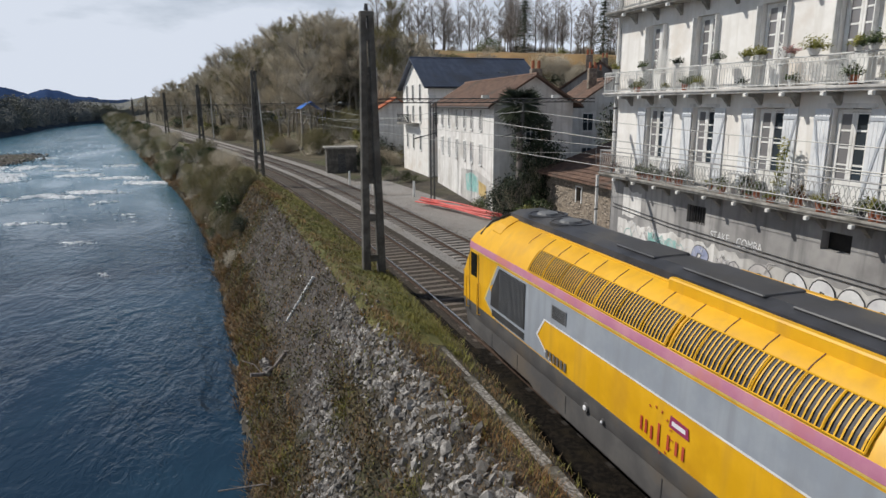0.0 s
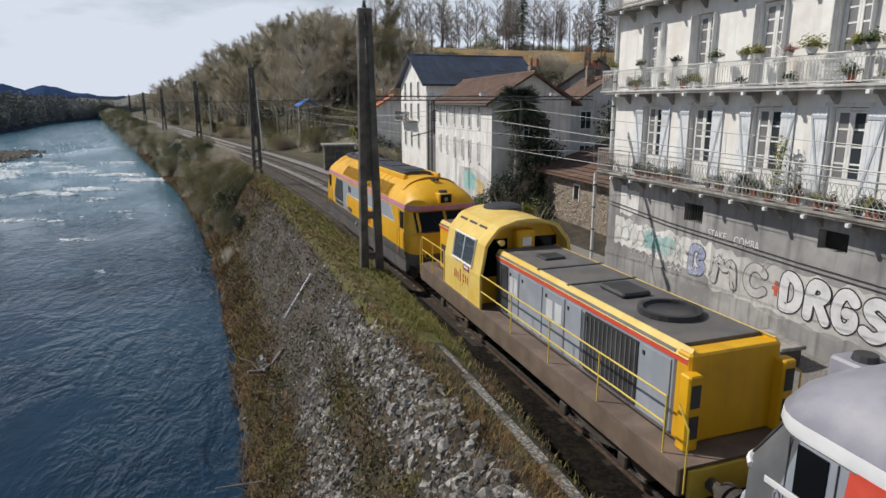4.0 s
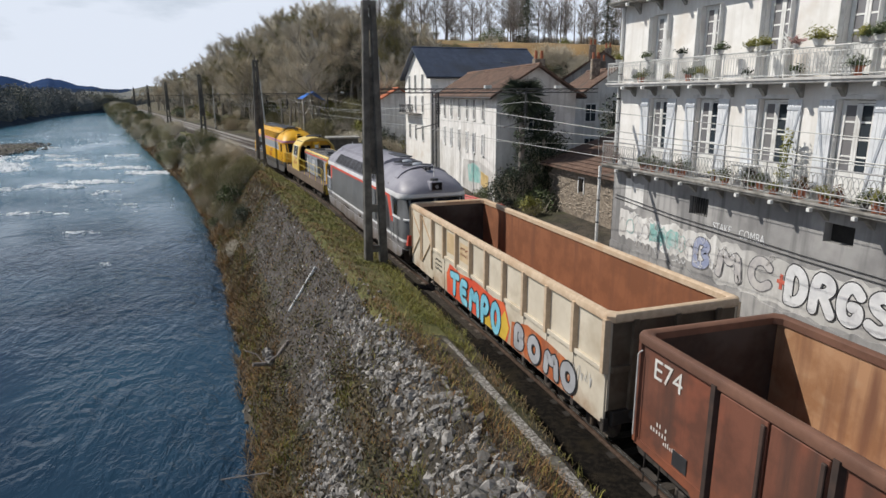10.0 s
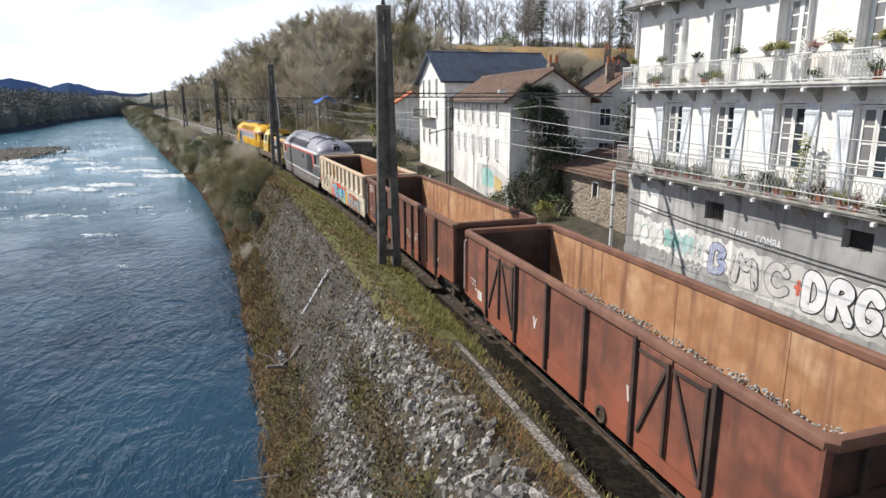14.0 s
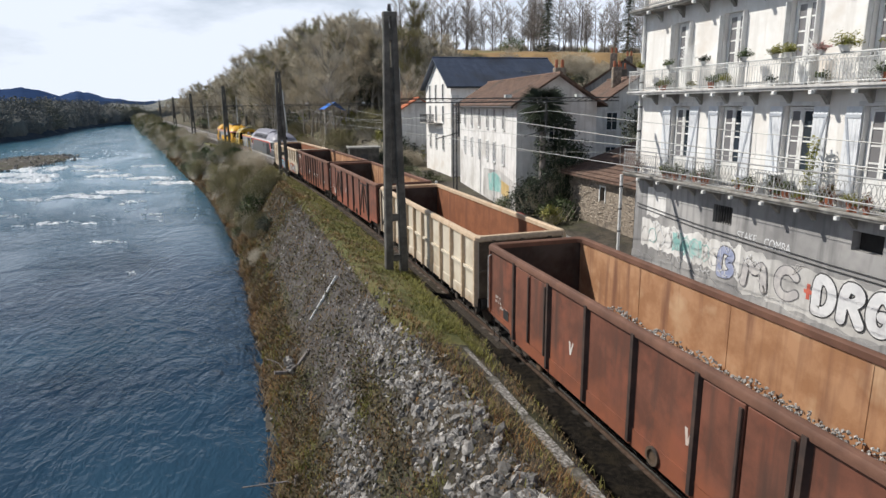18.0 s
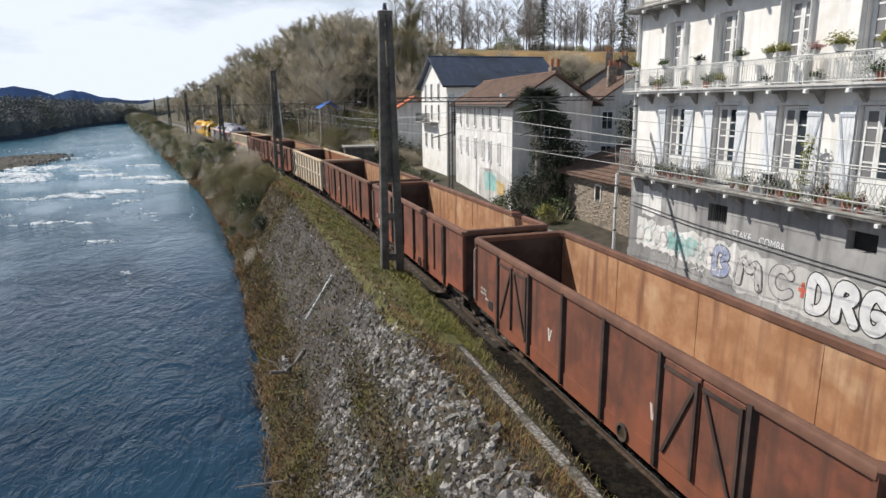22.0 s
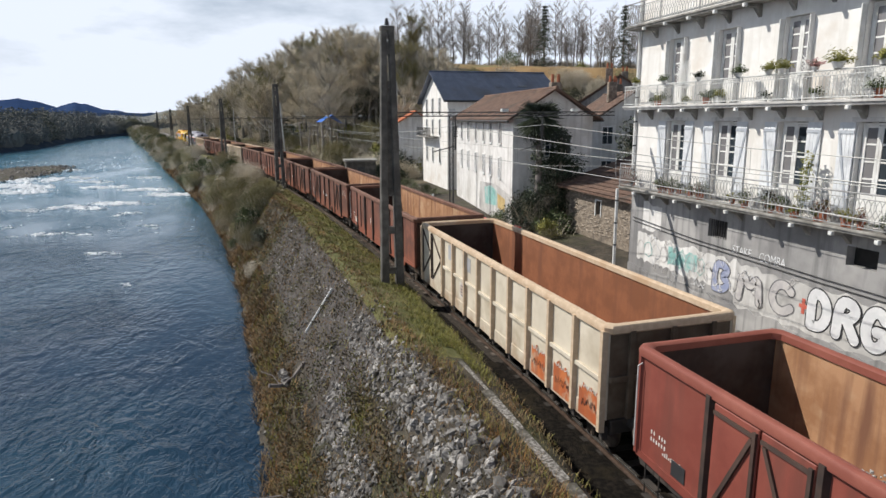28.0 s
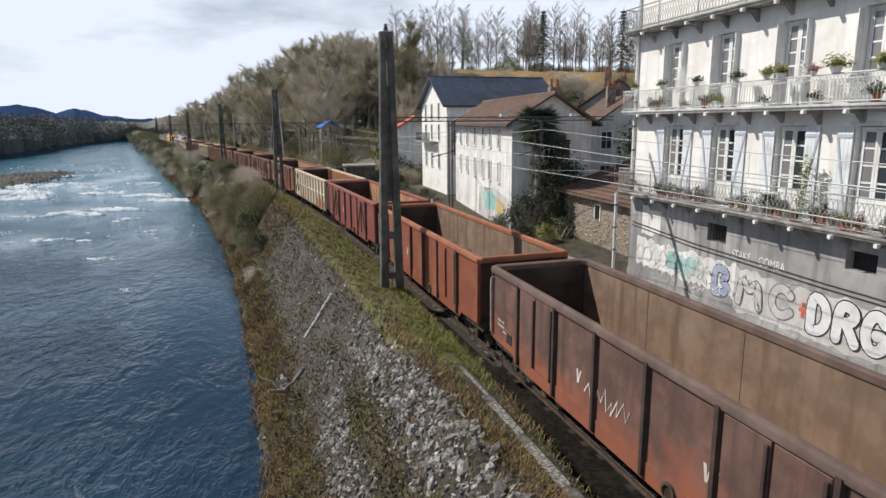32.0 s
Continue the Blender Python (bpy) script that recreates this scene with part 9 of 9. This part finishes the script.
def build_woods():
    rng = random.Random(99)
    bare = [bare_tree("bare_tree", 200 + k, 11.5, (1.0, 0.9, 0.7, 1.1, 0.8)[k], (TWIG, TWIG, WILLOW, TWIG, TWIG)[k]) for k in range(5)]
    poplar = [slender_tree(300 + k, 12.5) for k in range(4)]
    ivy = bare_tree("ivy_clad_tree", 400, 11.0, 0.9, leafy=LEAF_DARK, label="leafless tree overgrown with dark ivy")
    olive = bush("olive_bush", 500, 1.7, 2.4, WILLOW, "olive-green bush on the riverbank", n=4600, size=0.11, thin=0.13)
    brown = bush("brown_bush", 501, 1.5, 1.9, TWIG, "leafless brown bush on the slope", n=2600, size=0.19, thin=0.045)
    green = bush("green_bush", 502, 1.5, 1.8, LEAF, "leafy green bush on the slope", n=1100)
    dark = bush("evergreen_shrub", 503, 1.4, 2.3, LEAF_DARK, "dense dark green evergreen shrub", n=1500)
    yellow = bush("forsythia_bush", 504, 1.2, 1.8, LEAF_YELLOW, "yellow-green bush in early flower", n=900)
    for kind, s, off in ((bare[0], 118, 24), (bare[1], 131, 28), (bare[2], 96, 26), (bare[3], 150, 22), (bare[4], 125, 20), (poplar[0], 114, 31), (poplar[1], 109, 40), (poplar[2], 102, 52), (poplar[3], 98, 60), (ivy, 116, 15), (olive, 66.5, -6.0), (brown, 84, 12), (green, 76, 13), (dark, 71, 10.8), (yellow, 96, 14)):
        place_first(kind, s, off)
    # wooded hillside above the track
    for k in range(300):
        s = 84 + 246 * rng.random() ** 1.4
        foot = lerp_table([(60, 30), (90, 11), (240, 10), (400, 10)], s)
        off = foot + abs(rng.gauss(0, 1)) * 19 + (0 if s > 95 else 8)
        kind = ivy if rng.random() < 0.10 else rng.choice(bare)
        p = track(s, off)
        if p.x > 0.30 * p.y:
            continue
        size = min(rng.uniform(0.75, 1.4), room_for(s, off, 12.0) * rng.uniform(0.84, 1.06))
        if size > 0.2:
            stand(kind, s, off, size, rng.uniform(0, 6.28))
    for k in range(70):
        s = rng.uniform(84, 260)
        foot = lerp_table([(60, 26), (90, 8.6), (240, 8), (400, 8)], s)
        stand(rng.choice([brown, brown, green, olive, dark, yellow]), s, foot + rng.uniform(0, 9), rng.uniform(0.7, 1.7), rng.uniform(0, 6.28))
    for k in range(120):
        s = rng.uniform(84, 230)
        foot = lerp_table([(60, 26), (90, 8.6), (240, 8), (400, 8)], s)
        stand(rng.choice([brown, green, olive, olive, dark, yellow, brown]), s, foot + 6 + abs(rng.gauss(0, 1)) * 13, rng.uniform(1.0, 2.2), rng.uniform(0, 6.28))
    # line of slim trees along the top of the terrace field
    for k in range(86):
        f = (k + rng.random()) / 86
        s, off = 120 - 28 * f + rng.uniform(-4, 6), 28 + 46 * f + rng.uniform(-2, 5)
        stand(rng.choice(poplar), s, off, rng.uniform(0.55, 0.98), rng.uniform(0, 6.28))
    for k in range(50):
        f = (k + rng.random()) / 50
        s, off = 119 - 28 * f + rng.uniform(0, 5), 29 + 46 * f + rng.uniform(0, 5)
        stand(rng.choice([brown, brown, brown, brown, dark]), s, off, rng.uniform(0.6, 1.1), rng.uniform(0, 6.28))
    # brush below the field
    made = 0
    while made < 90:
        s, off = rng.uniform(58, 108), rng.uniform(20, 64)
        z = ground_z(s, off)
        if 3.0 < z < 11.6 and room_for(s, off, 2.2) > 0.8:
            made += 1
            stand(rng.choice([brown, brown, dark, olive, brown]), s, off, min(rng.uniform(0.9, 1.7), room_for(s, off, 2.2)), rng.uniform(0, 6.28))
    # scrub at the hill's foot behind the houses
    for k in range(40):
        s = rng.uniform(66, 84)
        stand(rng.choice([brown, green, dark, yellow, brown]), s, rng.uniform(10.5, 30), rng.uniform(0.7, 1.5), rng.uniform(0, 6.28))
    for k in range(7):
        stand(rng.choice(bare), rng.uniform(76, 88), rng.uniform(15, 24), rng.uniform(0.5, 0.8), rng.uniform(0, 6.28))
    for x, y, z, sc, kind in ((15.3, 36.9, 0.0, 0.9, dark), (15.9, 36.6, 0.8, 0.9, dark), (18.4, 37.3, 2.2, 1.35, dark), (17.9, 36.9, 0.2, 1.2, dark), (18.6, 37.3, 0.0, 1.2, dark), (16.9, 35.2, -0.1, 0.9, green), (16.1, 34.2, -0.1, 0.7, yellow), (15.0, 39.6, -0.1, 0.6, green),
                              (12.6, 69.8, -0.1, 1.1, dark), (13.2, 60, -0.1, 0.8, green), (14.6, 57, -0.1, 0.7, green), (12.2, 63, -0.1, 0.8, brown), (25.5, 38.5, 2.0, 1.6, dark), (26.5, 40, 4.0, 1.6, dark)):
        c = copy_thing(kind, pose(x, y, z, 0, 0, rng.uniform(0, 360)))
        c.scale = (sc, sc, sc)
    # bushes down the riverbank
    for s, off, sc, kind in ((62, -6.3, 0.95, olive), (69.5, -5.7, 1.1, olive), (74, -6.2, 1.2, olive), (79, -5.6, 1.0, brown), (84, -6.3, 1.1, olive), (48.5, -6.3, 0.75, olive), (46, -6.0, 0.6, dark), (52, -6.6, 0.7, brown), (57, -6.8, 0.8, brown), (42, -7.0, 0.55, brown)):
        stand(kind, s, off, sc, rng.uniform(0, 6.28))
    for k in range(180):
        s = 54 + 420 * rng.random() ** 1.6
        stand(rng.choice([olive, olive, brown, brown, green]), s, rng.uniform(-7.5, -4.3), rng.uniform(0.5, 1.0) * (1 + s / 400), rng.uniform(0, 6.28))
    for k in range(34):
        s, off = rng.uniform(235, 470), rng.uniform(9, 40)
        stand(rng.choice(bare), s, off, min(0.8, max(0.3, room_for(s, off, 12.0))), rng.uniform(0, 6.28))
    fir = conifer(1, 13.5, "tall dark conifer standing above the roofs", 0.29)
    fir.matrix_basis = pose(47.4, 104, 12.6)
    cedar = conifer(2, 14, "spreading dark cedar on the ridge", 0.34)
    cedar.matrix_basis = pose(58.5, 97, 11.5)
    copy_thing(cedar, pose(66, 99, 11.5, 0, 0, 50))
    yb = copy_thing(yellow, pose(50.5, 96, 12.9))
    yb.scale = (1.7, 1.7, 1.7)
    palm(16.35, 36.3, 0, 7.0, 4)
    rng2 = random.Random(71)
    column = thing("ivy_column", "tall dark ivy-covered tree beside the white house", "tree", pose(17.95, 36.6, 0))
    f = Geo()
    for k in range(34):
        z = 0.6 + 5.6 * k / 33
        w = 0.75 * math.sin(math.pi * (0.15 + 0.8 * k / 33)) + 0.15
        for _ in range(3):
            leaf_cloud(f, (rng2.gauss(0, w * 0.55), rng2.gauss(0, w * 0.5), z), 0.4, 42, 0.09, rng2)
    part("trunk", Geo().tube((0, 0, -0.3), (0.1, 0, 5.8), 0.2, 0.06, 8), BARK, column)
    part("foliage", f, LEAF_DARK, column)


def far_woods():
    """Woods too far off to tell tree from tree."""
    rng = random.Random(123)
    g = Geo()
    def crown(s, off, r):
        p = track(s, off)
        leaf_cloud(g, (p.x, p.y, ground_z(s, off) + r * 0.95), r, 110, r * 0.13, rng, 1.15, 0.5)
    for k in range(420):
        crown(rng.uniform(500, 900), rng.uniform(-300, 20), rng.uniform(2.2, 4.4))
    for k in range(900):
        s = rng.uniform(200, 505)
        crown(s, lerp_table(LEFT_BANK, s) - 1.0 - abs(rng.gauss(0, 16)), 1.5 + 4.3 * rng.random() ** 2)
    # rolling canopy of the woods behind the first trees
    back = [1.5, 2.0, 4, 7, 10, 14, 18, 23, 28, 34, 41, 49, 58, 70, 85, 105, 130, 170, 230]
    rows = []
    for k in range(150):
        s = 170 + 2.6 * k
        row = []
        for j, d in enumerate(back):
            off = lerp_table(LEFT_BANK, s) - d + 1.5 * noise.noise((s * 0.1, d, 3.0))
            p = track(s, off)
            lump = 0.0 if j == 0 else 4.6 + 2.4 * noise.noise((s * 0.09, off * 0.09, 1.0)) + 1.7 * noise.noise((s * 0.28, off * 0.28, 2.0)) + 0.022 * d
            row.append((p.x, p.y, ground_z(s, off) + lump))
        rows.append(row)
    g.loft(rows, caps=False, closed=False)
    rows = []
    for k in range(110):
        off = 70 - 4.5 * k
        row = []
        for j, d in enumerate(back):
            s = 503 + d + max(0.0, -off - 40) * 0.15
            p = track(s, off)
            lump = 0.0 if j == 0 else 4.8 + 2.4 * noise.noise((s * 0.09, off * 0.09, 5.0)) + 1.7 * noise.noise((s * 0.28, off * 0.28, 6.0)) + 0.02 * d
            row.append((p.x, p.y, max(0.0, ground_z(s, off)) + lump))
        rows.append(row)
    g.loft(rows, caps=False, closed=False)
    tagged(part("far_woods", g, FAR_WOOD, None, "distant bare brown-green woods beyond the river, greyed by painted haze", kind="stuff"), category="woods")


def mountains():
    # bearing in degrees and height of the skyline in degrees
    crest = [(-75, 1.5), (-40, 1.9), (-28, 1.35), (-23, 1.6), (-18.6, 1.42), (-17.4, 1.53), (-16.4, 1.35), (-15.1, 0.93), (-13.9, 1.27), (-13.0, 1.1), (-12.2, 0.80), (-11.1, 0.68),
             (-9.7, 0.30), (-8.0, 0.16), (-4, 0.05), (24, 0.0)]
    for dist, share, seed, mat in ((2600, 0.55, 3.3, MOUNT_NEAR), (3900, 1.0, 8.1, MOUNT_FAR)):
        g = Geo()
        top, mid, bot = [], [], []
        for k in range(700):
            u = -75 + 99 * k / 699
            a = radians(u)
            d = Vector((math.sin(a), math.cos(a), 0))
            rise = lerp_table(crest, u) * share + (0.10 * noise.noise((u * 0.9, seed, 1)) + 0.05 * noise.noise((u * 3.3, seed, 2)) + 0.03 * noise.noise((u * 11, seed, 2))) * smooth_step(-5, -12, u)
            if dist < 3000:
                rise = max(rise, 0.5 * smooth_step(0, -6, u) + 0.08 * noise.noise((u * 2.1, seed, 7)))
            z = 7 + dist * math.tan(radians(max(0.01, rise)))
            top.append(tuple(d * dist + Vector((0, 0, z))))
            mid.append(tuple(d * dist * 0.93 + Vector((0, 0, z * 0.45 + 8 * noise.noise((u * 1.4, seed, 5))))))
            bot.append(tuple(d * dist * 0.86 + Vector((0, 0, -6))))
        g.loft([bot, mid, top], caps=False, closed=False)
        part("backdrop", g, mat, None, "wooded mountains on the horizon, blue haze in their colour", smooth=True, kind="structure")


# tone lifted towards grey: distance haze mixed into the wood's colour
FAR_WOOD = island_variation(surf("hazed_far_wood", (0.130, 0.138, 0.140), (0.205, 0.205, 0.185), 0.12, 1.0, 0.35, c3=(0.105, 0.108, 0.078), scale3=0.02, fine=2.5, depth=0.5, spec=0.0), 0.12)
# mountain blues are air haze painted as base colour
MOUNT_NEAR = surf("hazed_near_mountain", (0.026, 0.041, 0.076), (0.036, 0.053, 0.09), 0.012, 1.0, 0.0, c3=(0.028, 0.046, 0.09), scale3=0.004, spec=0.0)
MOUNT_FAR = surf("hazed_far_mountain", (0.028, 0.052, 0.118), (0.038, 0.066, 0.145), 0.006, 1.0, 0.0, c3=(0.024, 0.043, 0.092), scale3=0.002, spec=0.0)
build_woods()
far_woods()
mountains()


# ---- the train in order, and its run along the track ----
# place along the track of the first wagon's leading end, in metres, through time in seconds
RUN = [(0.0, -31.6), (1.0, -26.5), (2.0, -21.3), (3.0, -16.1), (4.5, -8.1), (6.0, 0.1), (7.0, 5.6), (8.0, 11.2), (9.0, 16.9), (10.0, 22.7), (11.0, 28.4), (13.0, 40.0),
       (15.0, 52.7), (17.0, 66.05), (19.0, 79.9), (21.0, 94.35), (23.0, 109.4), (25.0, 124.9), (26.5, 137.0), (27.5, 145.4), (28.0, 149.6), (29.8, 164.9), (31.4, 179.1), (32.0, 184.7)]
PITCH = 14.04
TRAIN = []


def build_train():
    lead = 0.52 + WL - 6.47
    grey, hood, yellow = grey_loco(), hood_loco(), yellow_loco()
    TRAIN.append((yellow, lead + 17.09 + 14.9 + 8.545))
    TRAIN.append((hood, lead + 17.09 + 7.45))
    TRAIN.append((grey, lead + 8.545))
    wagons = [
        cream_wagon("cream gondola wagon with blue and red sprayed lettering", 1, 1),
        brown_wagon("dark brown rusty gondola wagon with class mark", "brown", 2, "bar", RUST_IN, False, True, "E74", ((1.4, 1.75, 0.55, 0.5), (-0.35, 1.7, 0.95, 0.4), (-1.9, 1.75, 1.1, 0.5), (-4.4, 1.5, 0.4, 0.2)), (1.6, 0.55, -0.55, -1.6)),
        brown_wagon("faded red-brown gondola wagon with rubble inside", "faded", 3, "z"),
        cream_wagon("plain cream gondola wagon with rusty interior", 4, 2),
        brown_wagon("rust-brown gondola wagon with bar doors and rubble inside", "brown", 5, "bar"),
        brown_wagon("rust-brown gondola wagon with faded red patches", "faded", 6, "bar", None, False),
        brown_wagon("rust-brown gondola wagon with braced doors", "brown", 7, "z", None, False),
        brown_wagon("weathered brown gondola wagon with braced doors", "brown", 8, "z", None, False, True, "", ((-4.95, 2.45, 0.95, 0.5), (0.8, 1.7, 0.9, 0.3))),
        brown_wagon("red-brown gondola wagon with heaped rubble", "faded", 9, "bar"),
        cream_wagon("cream gondola wagon with flaking orange spray paint", 10, 3),
        brown_wagon("freshly painted brick-red gondola wagon", "red", 11, "z"),
        brown_wagon("orange-rust gondola wagon with rubble inside", "orange", 12, "bar", RUST_IN_GREY),
        brown_wagon("old brown gondola wagon with white scribbles", "dusky", 13, "bar", RUST_IN_GREY, False, True, "", ((3.9, 1.9, 1.3, 0.6), (1.2, 1.7, 1.5, 0.5), (-2.5, 1.8, 1.6, 0.5))),
    ]
    for k, w in enumerate(wagons):
        TRAIN.append((w, -WL - PITCH * k - (0.15 if k == 0 else 0.0)))


def run_at(t):
    """Smooth run through the table, by cubic pieces."""
    n = len(RUN)
    for i in range(n - 1):
        (t0, s0), (t1, s1) = RUN[i], RUN[i + 1]
        if t <= t1 or i == n - 2:
            def slope(k):
                a, b = RUN[max(0, k - 1)], RUN[min(n - 1, k + 1)]
                return (b[1] - a[1]) / (b[0] - a[0])
            h = t1 - t0
            u = (t - t0) / h
            m0, m1 = slope(i) * h, slope(i + 1) * h
            return (2 * u ** 3 - 3 * u ** 2 + 1) * s0 + (u ** 3 - 2 * u ** 2 + u) * m0 + (-2 * u ** 3 + 3 * u ** 2) * s1 + (u ** 3 - u ** 2) * m1


def motions():
    """Every vehicle of the train follows the bend of the near track; the river's surface drifts towards the viewer."""
    walk(RIVER, [(8.0 * k, pose(0.8 * k, -8.8 * k, 0)) for k in range(5)])
    for vehicle, ahead in TRAIN:
        walk(vehicle, [(0.8 * k, track_pose(run_at(0.8 * k) + ahead)) for k in range(41)])


build_train()
motions()
